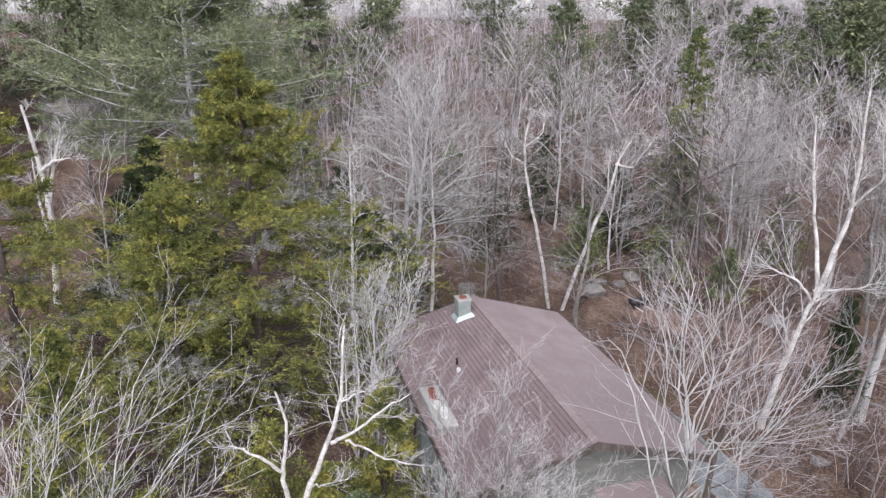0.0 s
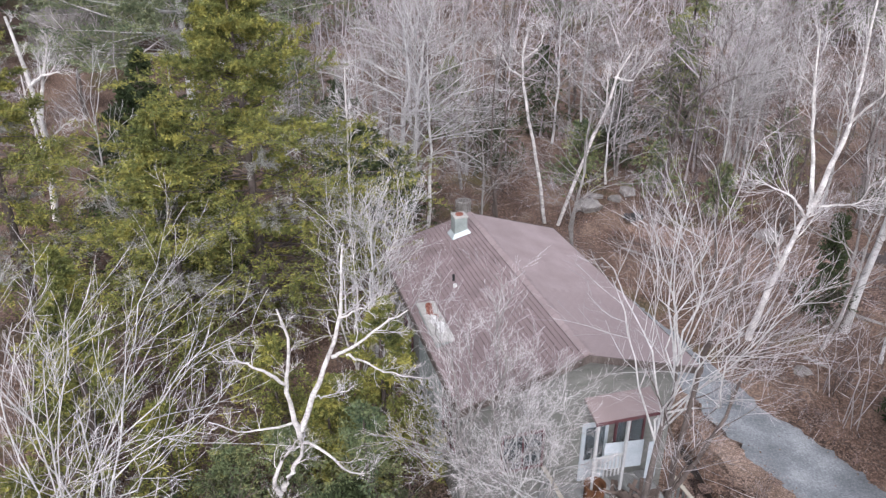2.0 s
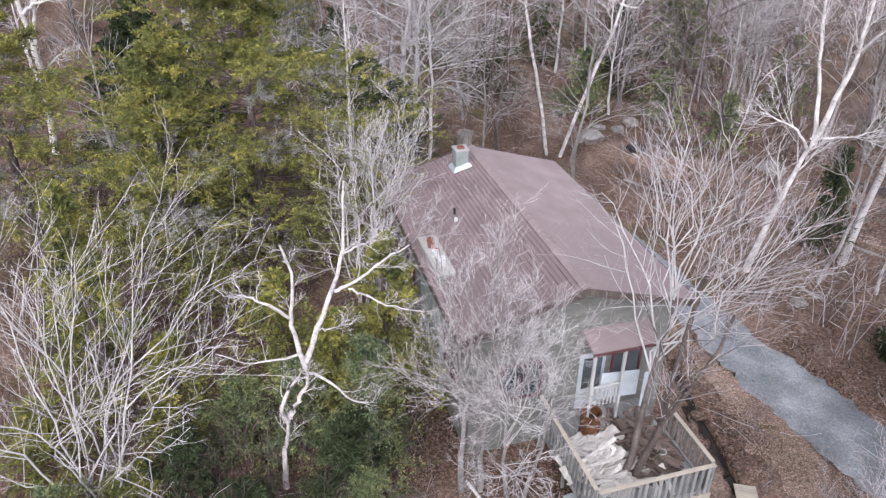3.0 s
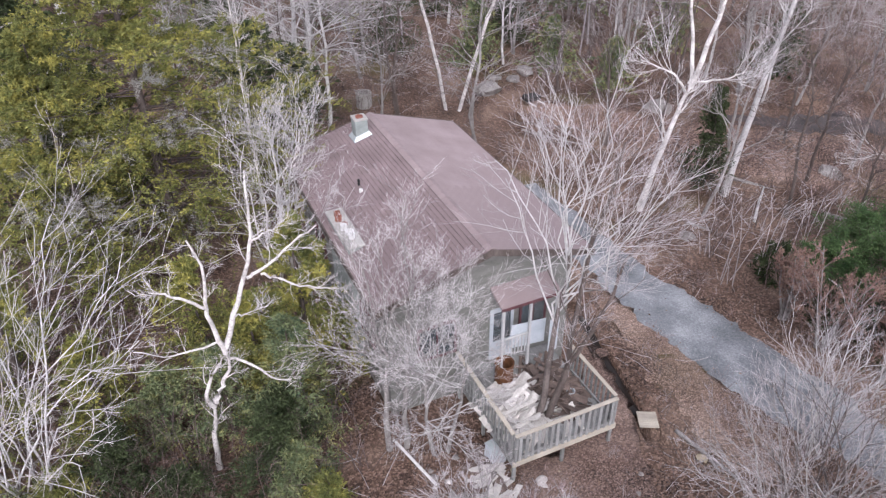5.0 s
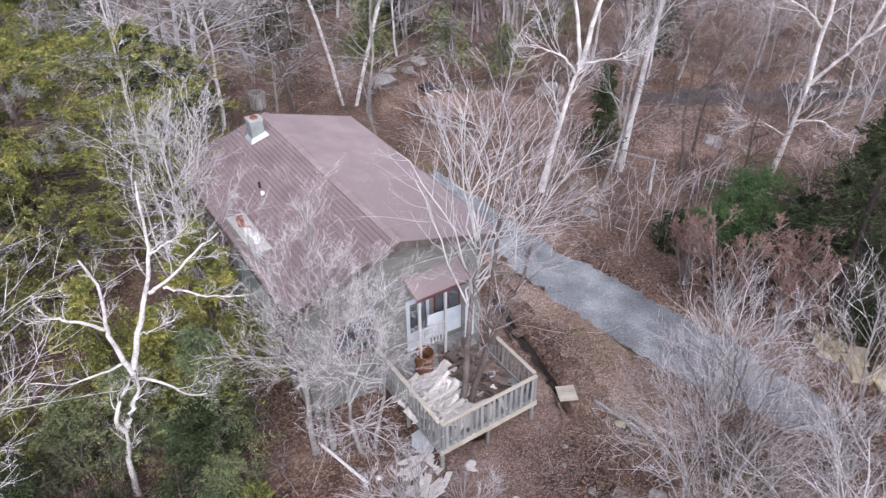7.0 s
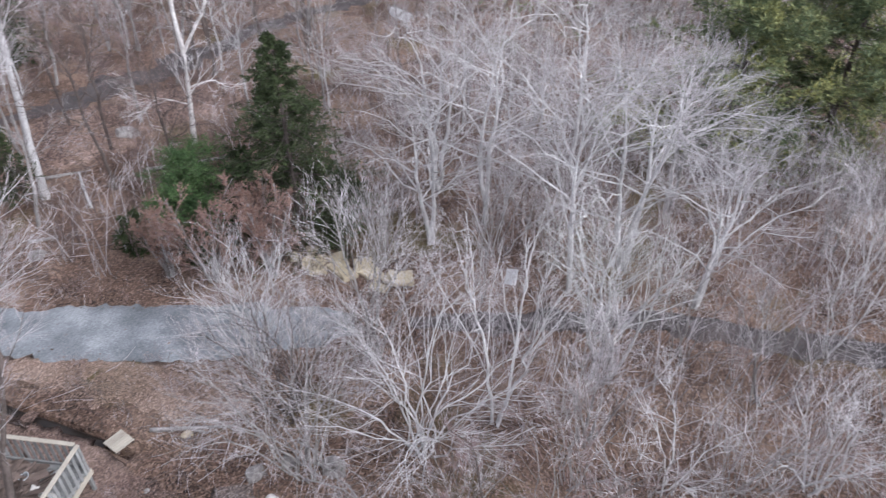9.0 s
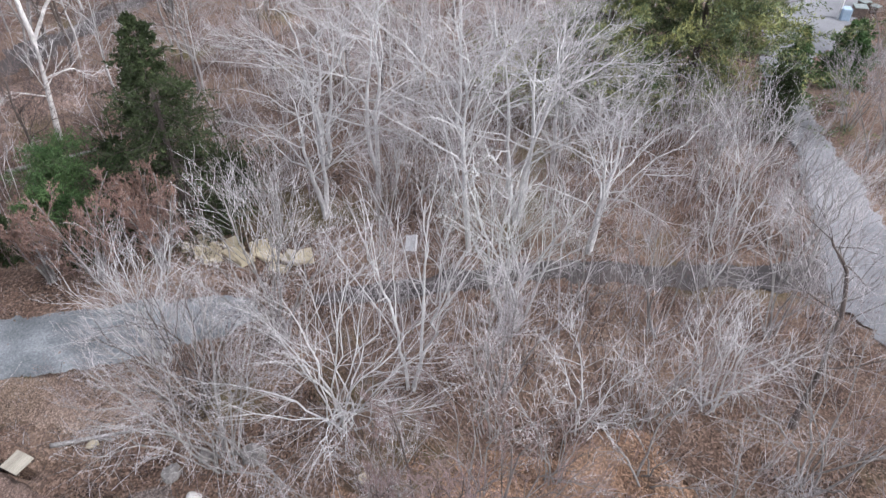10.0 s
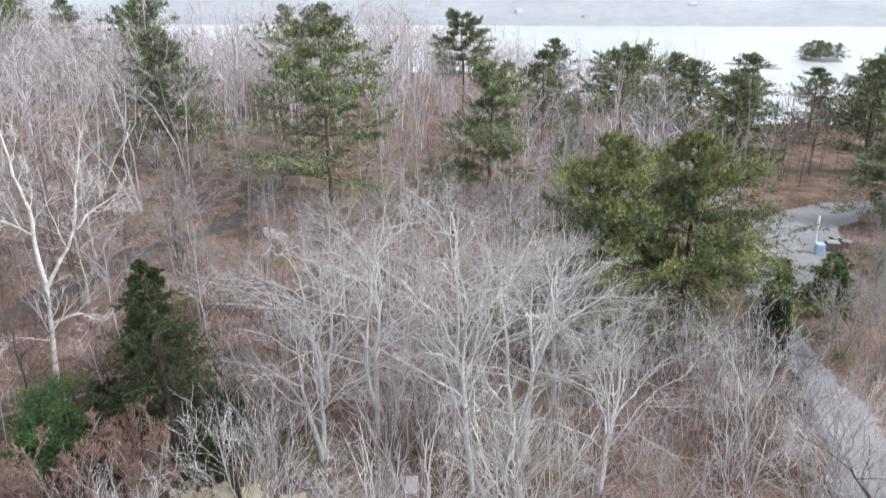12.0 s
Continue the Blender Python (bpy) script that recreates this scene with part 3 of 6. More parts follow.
# ---- the deck ----
FLOOR = 0.88
deck = thing("deck", HOUSE @ pose(0, 0, 0), "weathered grey wooden deck with slatted railing, loaded with debris", "deck")
X0, X1, Y0, Y1 = -0.9, 2.33, -3.25, 0.4
for i in range(23):
    x = X0 + 0.07 + i * 0.1405
    part("floor_plank", boxed(x - 0.064, x + 0.064, Y0, Y1, FLOOR - 0.04, FLOOR), M_DECK, deck)
for x0, x1, y0, y1 in ((X0 - 0.05, X1 + 0.05, Y0 - 0.045, Y0 - 0.003), (X0 - 0.045, X0 - 0.003, Y0, Y1), (X1 + 0.003, X1 + 0.045, Y0, Y1)):
    part("rim_board", boxed(x0, x1, y0, y1, FLOOR - 0.2, FLOOR - 0.01, 0.005), M_RAILTOP if y1 < Y0 else M_DECK, deck)
for x in (X0 + 0.05, 0.7, X1 - 0.05):
    for y in (Y0 + 0.05, -1.4, Y1 - 0.2):
        w = HOUSE @ Vector((x, y, 0))
        part("post", boxed(x - 0.045, x + 0.045, y - 0.045, y + 0.045, gz(w.x, w.y) - 0.1, FLOOR - 0.042, 0.006), M_DECK, deck)


def railing(a, b, n):
    """Posts, two rails and slats from a to b."""
    a, b = Vector(a), Vector(b)
    d = b - a
    m = Matrix.Translation((a.x, a.y, FLOOR)) @ Matrix.Rotation(math.atan2(d.y, d.x), 4, "Z")
    ln = d.length
    for x in (0.05, ln - 0.05):
        part("rail_post", boxed(x - 0.04, x + 0.04, -0.04, 0.04, -0.15, 0.962, 0.006), M_DECK, deck).matrix_local = m
    part("top_rail", boxed(0, ln, -0.06, 0.06, 0.965, 1.0, 0.008), M_RAILTOP, deck, "pale top rail").matrix_local = m
    part("bottom_rail", boxed(0.092, ln - 0.092, -0.015, 0.03, 0.06, 0.14, 0.004), M_DECK, deck).matrix_local = m
    slat = bpy.data.meshes.new("slat")
    sb = boxed(-0.045, 0.045, -0.038, -0.018, -0.1, 0.955, 0.004)
    sb.to_mesh(slat)
    sb.free()
    slat.materials.append(M_DECK)
    rng = random.Random(n)
    for i in range(n):
        x = 0.16 + (ln - 0.32) * i / (n - 1)
        part("slat", slat, M_DECK, deck).matrix_local = m @ pose(x, rng.uniform(-0.004, 0.004), rng.uniform(-0.03, 0.01), 0, rng.uniform(-1.2, 1.2), 0)


railing((X0, Y0, 0), (X1, Y0, 0), 16)
railing((X0, Y1 - 0.1, 0), (X0, Y0 + 0.1, 0), 17)
railing((X1, Y0 + 0.1, 0), (X1, -0.9, 0), 11)

# heap of broken boards on the deck
rng = random.Random(11)
board_meshes = []
for k in range(7):
    w, l, t = rng.uniform(0.08, 0.3), rng.uniform(0.5, 1.25), rng.uniform(0.018, 0.04)
    bm = boxed(-l / 2, l / 2, -w / 2, w / 2, -t / 2, t / 2, 0.004)
    for v in bm.verts:
        v.co.x += 0.12 * noise.noise(v.co * 5 + Vector((k, 0, 0)))
        v.co.y += 0.04 * noise.noise(v.co * 4 + Vector((0, k, 0)))
        v.co.z += 0.05 * noise.noise(Vector((v.co.x * 1.2, k, 3)))
    for mat in ((M_WHITEBOARD,) if k < 5 else (M_BROWNBOARD,)):
        me = bpy.data.meshes.new("board")
        bm.to_mesh(me)
        me.materials.append(mat)
        board_meshes.append((me, mat))
    bm.free()


sheet_meshes = []
for k in range(4):
    bm = bmesh.new()
    bmesh.ops.create_grid(bm, x_segments=7, y_segments=4, size=1)
    for v in bm.verts:
        edge = 0.1 * noise.noise(v.co * 4 + Vector((k * 7, 0, 0)))
        v.co = Vector((v.co.x * (0.62 + edge), v.co.y * (0.26 + edge), 0.09 * noise.noise(v.co * 1.5 + Vector((0, k * 5, 2)))))
    bmesh.ops.solidify(bm, geom=bm.faces[:], thickness=0.012)
    me = bpy.data.meshes.new("board")
    bm.to_mesh(me)
    bm.free()
    me.materials.append(M_WHITEBOARD)
    sheet_meshes.append((me, M_WHITEBOARD))


def debris(n, cx, cy, rx, ry, base, rise, label, group, only=None):
    for i in range(n):
        me, mat = rng.choice(sheet_meshes if only == "sheet" else [b for b in board_meshes if only is None or b[1] == only])
        a, r = rng.uniform(0, 6.28), rng.random() ** 0.6
        x, y = cx + rx * r * math.cos(a), cy + ry * r * math.sin(a)
        z = base + 0.03 + rise * (1 - r) * rng.uniform(0.2, 1)
        ob = new("board", me)
        ob.matrix_world = HOUSE @ pose(x, y, z, rng.uniform(-28, 28), rng.uniform(-18, 18), rng.choice((-5, 5, 20, 35, 75, 150) if mat == M_WHITEBOARD else (10, 40, 70, 100, 130, 160)) + rng.uniform(-16, 16))
        tagged(ob, label if mat == M_WHITEBOARD else "dark broken board lying in the debris heap", "board", group)


debris(16, 0.05, -1.6, 0.7, 1.0, FLOOR, 0.62, "large torn white sheet in the heap on the deck", "boards on the deck", "sheet")
debris(64, 0.1, -1.75, 0.85, 1.25, FLOOR, 0.6, "broken white board in the heap on the deck", "boards on the deck", M_WHITEBOARD)
debris(18, 1.5, -1.2, 0.65, 0.9, FLOOR, 0.5, "", "boards on the deck", M_BROWNBOARD)
debris(60, 1.35, -1.5, 0.95, 1.3, FLOOR, 0.6, "", "boards on the deck", M_BROWNBOARD)
debris(10, 1.25, -2.4, 0.6, 0.5, FLOOR, 0.3, "broken white board in the heap on the deck", "boards on the deck", M_WHITEBOARD)

barrel = thing("fire_barrel", HOUSE @ pose(0.25, -0.55, FLOOR), "rusty orange-brown drum standing under the porch", "drum")
part("drum", ring(bmesh.new(), 0.25, 0.28, 0, 0.8, 18), M_RUST, barrel)
part("rim", ring(bmesh.new(), 0.27, 0.3, 0.8, 0.84, 18), M_RUST, barrel)
bucket = thing("bucket", HOUSE @ pose(1.75, -1.9, FLOOR), "pale blue plastic bucket among debris on the deck", "bucket")
part("pail", ring(bmesh.new(), 0.1, 0.12, 0, 0.24, 14), M_PANEL, bucket)
part("rim", ring(bmesh.new(), 0.115, 0.13, 0.24, 0.26, 14), M_PANEL, bucket)

# a long pale plank leaning by the deck, boards over the trench
bridge = thing("footbridge", pose(8.2, 13.35, gz(7.4, 13.3) + 0.06, 0, 0, -12), "small pale board bridge across the trench", "footbridge")
for i in range(7):
    part("board", boxed(-0.29, 0.29, -0.3 + i * 0.088, -0.22 + i * 0.088, 0.05, 0.08, 0.004), M_RAILTOP, bridge)
for x in (-0.3, 0.3):
    part("bearer", boxed(x * 0.75 - 0.03, x * 0.75 + 0.03, -0.31, 0.32, -0.02, 0.049, 0.004), M_BROWNBOARD, bridge)
# concrete well ring behind the house
well = thing("well", pose(1.5, 38.7, gz(1.5, 38.7)), "old grey concrete well ring on the leaf litter", "well")
part("ring", ring(bmesh.new(), 0.34, 0.45, -0.15, 0.75, 24), M_CONC, well)
part("lid_edge", ring(bmesh.new(), 0.33, 0.47, 0.752, 0.82, 24), M_CONC, well)
# near-black plate in the ring stands in for its dark depth
part("well_dark", boxed(-0.33, 0.33, -0.33, 0.33, 0.2, 0.22), M_DARK, well)

# box by the deck corner
crate = thing("grey_box", pose(3.42, 12.8, gz(3.42, 12.8) - 0.02, 0, 4, 25), "small grey metal box on the ground by the deck", "box")
part("body", boxed(-0.2, 0.2, -0.26, 0.26, 0, 0.5, 0.012), M_PANEL, crate)
part("lid", boxed(-0.22, 0.22, -0.28, 0.28, 0.503, 0.54, 0.01), M_FLASH, crate)

# stones
STONES = [
    (4.52, 11.82, 0.17, 1.2, M_PALEROCK, "white stone on the bare soil"), (3.2, 12.1, 0.2, 0.5, M_ROCK, ""), (8.4, 8.4, 0.2, 0.9, M_PALEROCK, "pale upright stone among the brush"),
    (5.1, 4.9, 0.26, 0.5, M_TANSLAB, "tan flat stone in the leaves"), (4.5, 11.7, 0.16, 0.6, M_PALEROCK, "white stone on the bare soil"), (3.9, 9.0, 0.2, 0.5, M_PALEROCK, "white stone on the bare soil"),
    (10.0, 7.5, 0.4, 0.6, M_ROCK, ""), (7.3, 10.0, 0.12, 0.6, M_ROCK, ""), (7.0, 11.0, 0.14, 0.6, M_ROCK, ""), (18.2, 35.8, 0.85, 0.55, M_ROCK, "large dark boulder on the slope"),
    (8.7, 38.2, 0.9, 0.5, M_ROCK, ""), (10.6, 39.9, 0.5, 0.5, M_ROCK, ""), (11.6, 40.9, 0.6, 0.5, M_ROCK, ""), (9.5, 40.2, 0.45, 0.5, M_ROCK, ""),
    (8.9, 9.3, 0.3, 0.6, M_ROCK, ""), (9.6, 8.7, 0.25, 0.7, M_ROCK, ""), (2.9, 11.1, 0.18, 0.5, M_ROCK, ""),
    (9.25, 11.9, 0.17, 0.5, M_TANSLAB, "tan stone beside the trench"), (14.0, 23.0, 0.35, 0.5, M_ROCK, ""),
    (-31, 66, 4.6, 0.85, M_ROCK, "large grey rock outcrop on the hillside"), (-37, 76, 5.0, 0.8, M_ROCK, "large grey rock outcrop on the hillside"), (23.5, 27.5, 0.7, 0.5, M_ROCK, ""),
]
for k, (x, y, r, flat, mat, label) in enumerate(STONES):
    solid("rock" if r > 0.35 else "stone", boulder(r, flat, k + 1), mat, pose(x, y, gz(x, y) + r * flat * 0.3, 0, 0, 40 * k), label or "grey rough stone in the leaf litter", "stone", "stones on the ground")

# tan slabs piled past the drive, a white board against a stem
rs = random.Random(5)
for k in range(13):
    x, y = 18.45 + rs.uniform(-0.5, 0.5), 9.6 + 4.4 * k / 12
    l, w, t = rs.choice((0.5, 0.7, 0.9, 1.7)), rs.uniform(0.4, 0.75), rs.uniform(0.12, 0.25)
    bm = boxed(-l / 2, l / 2, -w / 2, w / 2, 0, t, 0.03)
    for v in bm.verts:
        v.co += Vector((noise.noise(v.co * 3 + Vector((k, 1, 0))), noise.noise(v.co * 3 + Vector((0, k, 4))), 0)) * 0.12
    solid("stone_slab", bm, M_TANSLAB, pose(x, y, gz(x, y) + rs.choice((0.0, 0.02, 0.2)), rs.uniform(-6, 6), rs.uniform(-6, 6), 90 + rs.uniform(-40, 40)), "tan split stone slab in a low pile", "slab", "slabs beside the drive")
solid("white_board", boxed(-0.28, 0.28, -0.02, 0.02, 0, 0.6, 0.006), M_WHITE, pose(20.0, 5.8, gz(20.0, 5.8) + 0.05, 40, 25, 70), "white sheet leaning on a stem in the brush", "board")

# long white pole and rubble below the deck
solid("pole", boxed(-0.95, 0.95, -0.035, 0.035, -0.035, 0.035, 0.012), M_POT, pose(1.15, 12.95, gz(1.15, 12.95) + 0.12, 0, 5, -58), "long white-painted pole lying on the ground", "pole")
debris(22, -1.45, -3.1, 0.4, 0.9, 0.0, 0.22, "broken white board in the rubble below the deck", "rubble below the deck", M_WHITEBOARD)
debris(10, -1.3, -2.8, 0.7, 0.9, 0.0, 0.2, "", "rubble below the deck", M_BROWNBOARD)
for k in range(14):
    x, y = 2.2 + rs.uniform(-0.7, 0.9), 12.2 + rs.uniform(-0.8, 0.9)
    solid("stone", boulder(rs.uniform(0.05, 0.13), 0.6, 50 + k), M_PALEROCK if k % 4 == 0 else M_ROCK, pose(x, y, gz(x, y) + 0.03), "pale rubble stone below the deck", "stone", "rubble below the deck")

for k in range(34):
    x, y = 4.9 + rs.uniform(-2.4, 2.6), 9.8 + rs.uniform(-3.4, 2.6)
    solid("stone", boulder(rs.uniform(0.035, 0.11), 0.6, 90 + k), (M_ROCK, M_PALEROCK, M_TANSLAB)[k % 3], pose(x, y, gz(x, y) + 0.05), "small loose stone on the bare soil", "stone", "small stones below the deck")

# old barrow-like frame behind the house
cart = thing("garden_cart", pose(10.7, 36.2, gz(10.7, 36.2), 0, 0, 20), "dark upturned garden cart with a pale frame", "cart")
part("tray", boxed(-0.45, 0.45, -0.3, 0.3, 0.25, 0.5, 0.03), M_PIPE, cart)
for x in (-0.3, 0.3):
    part("handle", boxed(x - 0.025, x + 0.025, -0.9, 0.5, 0.19, 0.24, 0.006, m=pose(0, 0, 0)), M_POT, cart, "pale handle")
wheel = part("wheel", ring(bmesh.new(), 0.12, 0.18, -0.04, 0.04, 16), M_PIPE, cart)
wheel.matrix_local = pose(0, 0.62, 0.18, 0, 90, 0)

# roadside post, bin and crates by the lay-by
post = thing("roadside_post", pose(57.6, -17.2, gz(57.6, -17.2) + 0.05), "white post with a pale blue bin beside the road", "post")
part("pole", ring(bmesh.new(), 0.05, 0.09, 0, 3.2, 10), M_WHITE, post)
part("bin", boxed(-0.4, 0.4, -0.75, -0.1, 0, 1.0, 0.05), M_BLUE, post, "pale blue bin")
for k, (x, y, s) in enumerate(((58.6, -18.8, 0.9), (60.0, -19.4, 0.7), (59.4, -20.1, 0.6))):
    c = thing("crate", pose(x, y, gz(x, y), 0, 0, 25 * k), "brown wooden crate at the lay-by", "crate", "crates at the lay-by")
    part("body", boxed(-s / 2, s / 2, -s / 2, s / 2, 0, s * 0.8, 0.03), M_BROWNBOARD, c)
    part("lid", boxed(-s / 2 - 0.04, s / 2 + 0.04, -s / 2 - 0.04, s / 2 + 0.04, s * 0.8 + 0.003, s * 0.8 + 0.06, 0.02), M_BLOCK, c)
# an upturned white boat far off among the trees
boat = thing("boat", pose(50.5, 25.2, gz(50.5, 25.2) + 0.1, 0, 0, 60), "small white boat lying upturned among the trees", "boat")
bm = bmesh.new()
rows = []
for i in range(9):
    s = i / 8
    w = 0.6 * math.sin(math.pi * min(0.5, 0.12 + s * 0.75)) * (1 - 0.85 * max(0, s - 0.7) / 0.3)
    rows.append([bm.verts.new((-1.5 + 3.0 * s, w * math.cos(a), 0.5 * math.sin(a) * (1 - 0.3 * s))) for a in (math.pi * k / 8 for k in range(9))])
for a, b in zip(rows, rows[1:]):
    for k in range(8):
        bm.faces.new((a[k], a[k + 1], b[k + 1], b[k]))
bmesh.ops.solidify(bm, geom=bm.faces[:], thickness=0.03)
part("hull", bm, M_WHITE, boat)
part("keel", boxed(-1.45, 1.2, -0.02, 0.02, 0.5, 0.56, 0.005, m=pose(0, 0, 0, 0, 2.5, 0)), M_TRIM, boat)


# ---- trees ----
def unit(v):
    return v / np.maximum(np.linalg.norm(v, axis=-1, keepdims=True), 1e-9)


def grow(start, d, length, segs, wob, up, rng):
    """Wandering lines from start along d; up bends them to the sky (or down)."""
    n = len(start)
    pts = np.zeros((n, segs + 1, 3))
    pts[:, 0] = start
    d = unit(d)
    for s in range(segs):
        d = unit(d + rng.normal(0, wob, (n, 3)) + np.array([0, 0, up]))
        pts[:, s + 1] = pts[:, s] + d * (length / segs)[:, None]
    return pts


def spawn(pts, n, t0, t1, ang, rng, flat=0.0):
    """n places along every line, and ways that leave it at about ang degrees."""
    N, K = pts.shape[0], pts.shape[1] - 1
    t = t0 + (t1 - t0) * (np.arange(n)[None] + rng.random((N, n))) / n
    f = np.clip(t * K, 0, K - 1e-4)
    i = f.astype(int)
    a = np.take_along_axis(pts, i[..., None].repeat(3, 2), 1)
    b = np.take_along_axis(pts, (i + 1)[..., None].repeat(3, 2), 1)
    pos = a + (b - a) * (f - i)[..., None]
    tan = unit(b - a)
    rnd = rng.normal(size=tan.shape)
    rnd[..., 2] *= 1 - flat
    perp = unit(rnd - tan * (rnd * tan).sum(-1, keepdims=True))
    an = np.radians(ang * rng.uniform(0.65, 1.3, (N, n)))[..., None]
    d = tan * np.cos(an) + perp * np.sin(an)
    return pos.reshape(-1, 3), d.reshape(-1, 3), t.ravel(), np.repeat(np.arange(N), n)


def tubes(pts, rad, sides):
    """Tapered tubes round lines; rad holds a radius for every point."""
    N, K = pts.shape[:2]
    tan = np.gradient(pts, axis=1)
    tan = unit(tan)
    ref = np.where(np.abs(tan[..., 2:3]) > 0.8, np.array([1.0, 0, 0]), np.array([0, 0, 1.0]))
    u = unit(np.cross(tan, ref))
    v = np.cross(tan, u)
    a = np.arange(sides) * 2 * np.pi / sides
    ringv = pts[:, :, None] + rad[..., None, None] * (u[:, :, None] * np.cos(a)[:, None] + v[:, :, None] * np.sin(a)[:, None])
    V = ringv.reshape(-1, 3)
    base = (np.arange(N)[:, None, None] * K + np.arange(K - 1)[None, :, None]) * sides
    j = np.arange(sides)[None, None]
    jn = (j + 1) % sides
    Q = np.stack([base + j, base + jn, base + sides + jn, base + sides + j], -1).reshape(-1, 4)
    return V, Q


def merge(chunks):
    V, Q, o = [], [], 0
    for v, q in chunks:
        V.append(v)
        Q.append(q + o)
        o += len(v)
    return np.concatenate(V), np.concatenate(Q)


def taper(r0, r1, K, n):
    t = np.linspace(0, 1, K)
    return np.asarray(r0).reshape(-1, 1) * (1 - t) + np.asarray(r1).reshape(-1, 1) * t + np.zeros((n, 1))


def blades(p, d, length, width, rng):
    """Narrow diamonds from p along d: needle sprays, leaves, hair-thin twig ends."""
    side = unit(np.cross(d, rng.normal(size=d.shape)))
    L, W = length[:, None], width[:, None]
    V = np.stack([p, p + d * L * 0.4 + side * W, p + d * L, p + d * L * 0.4 - side * W], 1).reshape(-1, 3)
    return V, np.arange(len(V)).reshape(-1, 4)


def clothe(trunk, rt, h, spread, r, rng, fork, limbs, n2, n3, n4, wob, up, twig, limb_ang, lod):
    """Limbs, branches and twigs for the given stems, each order finer than the last."""
    K = trunk.shape[1] - 1
    stem = tubes(trunk, rt, (8, 6, 4, 3)[lod])
    p, d, t, par = spawn(trunk, limbs, fork, 0.99, limb_ang, rng)
    L1 = spread * (1.25 - 0.85 * (t - fork) / (1 - fork)) * rng.uniform(0.55, 1.15, len(t))
    here = rt[par, np.clip((t * K).astype(int), 0, K)]
    r1 = np.maximum(here * rng.uniform(0.25, 0.42, len(t)), twig * 2.2)
    seg = (6, 4, 2, 2)[lod]
    l1 = grow(p, d, L1, seg, wob * 0.9, up, rng)
    bough = tubes(l1, taper(r1, np.maximum(r1 * 0.35, twig), seg + 1, len(t)), (6, 4, 3, 3)[lod])
    fine = []
    p, d, t, par = spawn(l1, n2, 0.15, 1.0, 38, rng)
    L2 = L1[par] * (0.72 - 0.34 * t) * rng.uniform(0.5, 1.2, len(t))
    r2 = np.maximum(r1[par] * 0.38, twig * 1.4)
    if lod > 1:
        l2 = grow(p, d, L2, 1, wob * 0.8, up, rng)
        fine.append(blades(p, unit(l2[:, 1] - l2[:, 0]), L2, r2 * 1.1, rng))
    else:
        l2 = grow(p, d, L2, 3, wob * 0.8, up, rng)
        fine.append(tubes(l2, taper(r2, np.maximum(r2 * 0.5, twig * 0.9), 4, len(t)), 3))
    p, d, t, par = spawn(l2, n3, 0.1, 1.0, 34, rng)
    L3 = np.maximum(L2[par] * (0.7 - 0.3 * t), 0.02 * h) * rng.uniform(0.6, 1.2, len(t))
    if lod:
        d = unit(d + np.array([0, 0, up]))
        fine.append(blades(p, d, L3, np.full(len(t), twig), rng))
        if lod > 1 or not n4:
            return stem, bough, merge(fine)
        l3 = np.stack([p, p + d * L3[:, None]], 1)
    else:
        l3 = grow(p, d, L3, 1, wob * 0.7, up, rng)
        fine.append(blades(p, unit(l3[:, 1] - l3[:, 0]), L3, np.full(len(t), twig * 1.15), rng))
    if n4:
        p, d, t, par = spawn(l3, n4, 0.1, 1.0, 30, rng)
        L4 = np.maximum(L3[par] * 0.75, 0.02 * h) * rng.uniform(0.6, 1.3, len(t))
        fine.append(blades(p, unit(d + np.array([0, 0, up])), L4, np.full(len(t), twig * 0.62), rng))
    return stem, bough, merge(fine)


def bare_shape(h, spread, r, seed, stems=1, fork=0.35, lean=(0, 0), wob=0.09, limbs=13, n2=7, n3=5, n4=4, splay=0.25, up=0.09, twig=0.0058, limb_ang=44, flare=0.12, lod=0):
    """A leafless tree: its wood and its fine crown."""
    rng = np.random.default_rng(seed)
    st = np.zeros((stems, 3))
    st[:, 2] = -0.012 * h
    d = np.array([[0.0, 0, 1]])
    ln = np.array([h * 0.99])
    if stems > 1:
        a = np.arange(stems) * 2 * np.pi / stems + rng.random(stems)
        st[:, 0], st[:, 1] = np.cos(a) * flare, np.sin(a) * flare
        k = splay * rng.uniform(0.5, 1.3, stems)
        d = np.stack([np.cos(a) * k, np.sin(a) * k, np.ones(stems)], 1)
        ln = h * rng.uniform(0.75, 1.03, stems)
    d = d + np.array([lean[0] / h, lean[1] / h, 0])
    K0 = (10, 7, 4, 3)[lod]
    trunk = grow(st, d, ln, K0, wob * 0.75, up * 0.3 if stems > 1 else 0, rng)
    if stems == 1:
        t = np.linspace(0, 1, K0 + 1)[:, None]
        trunk[0] += t * (np.array([lean[0], lean[1], h]) - trunk[0, -1])
    rt = taper(np.full(stems, r), np.full(stems, r * 0.16), K0 + 1, stems)
    rt[:, 0] *= 1.25
    return clothe(trunk, rt, h, spread, r, rng, fork, limbs, n2, n3, n4, wob, up, twig, limb_ang, lod)


def tree_thing(name, m, shape, bark, twigmat, label, group="", limb=None):
    stem, bough, fine = shape
    ob = thing(name, m, label, "tree", group)
    wood = stem if limb or bough is None else merge([stem, bough])
    part("trunk", smooth(mesh_from("trunk", *wood, None, bark)), bark, ob)
    if limb:
        tagged(part("limbwood", smooth(mesh_from("limbwood", *bough, None, limb)), limb, ob), "pale grey limbs")
    tagged(part("crown", mesh_from("crown", *fine, None, twigmat), twigmat, ob), kind="stuff")
    return ob


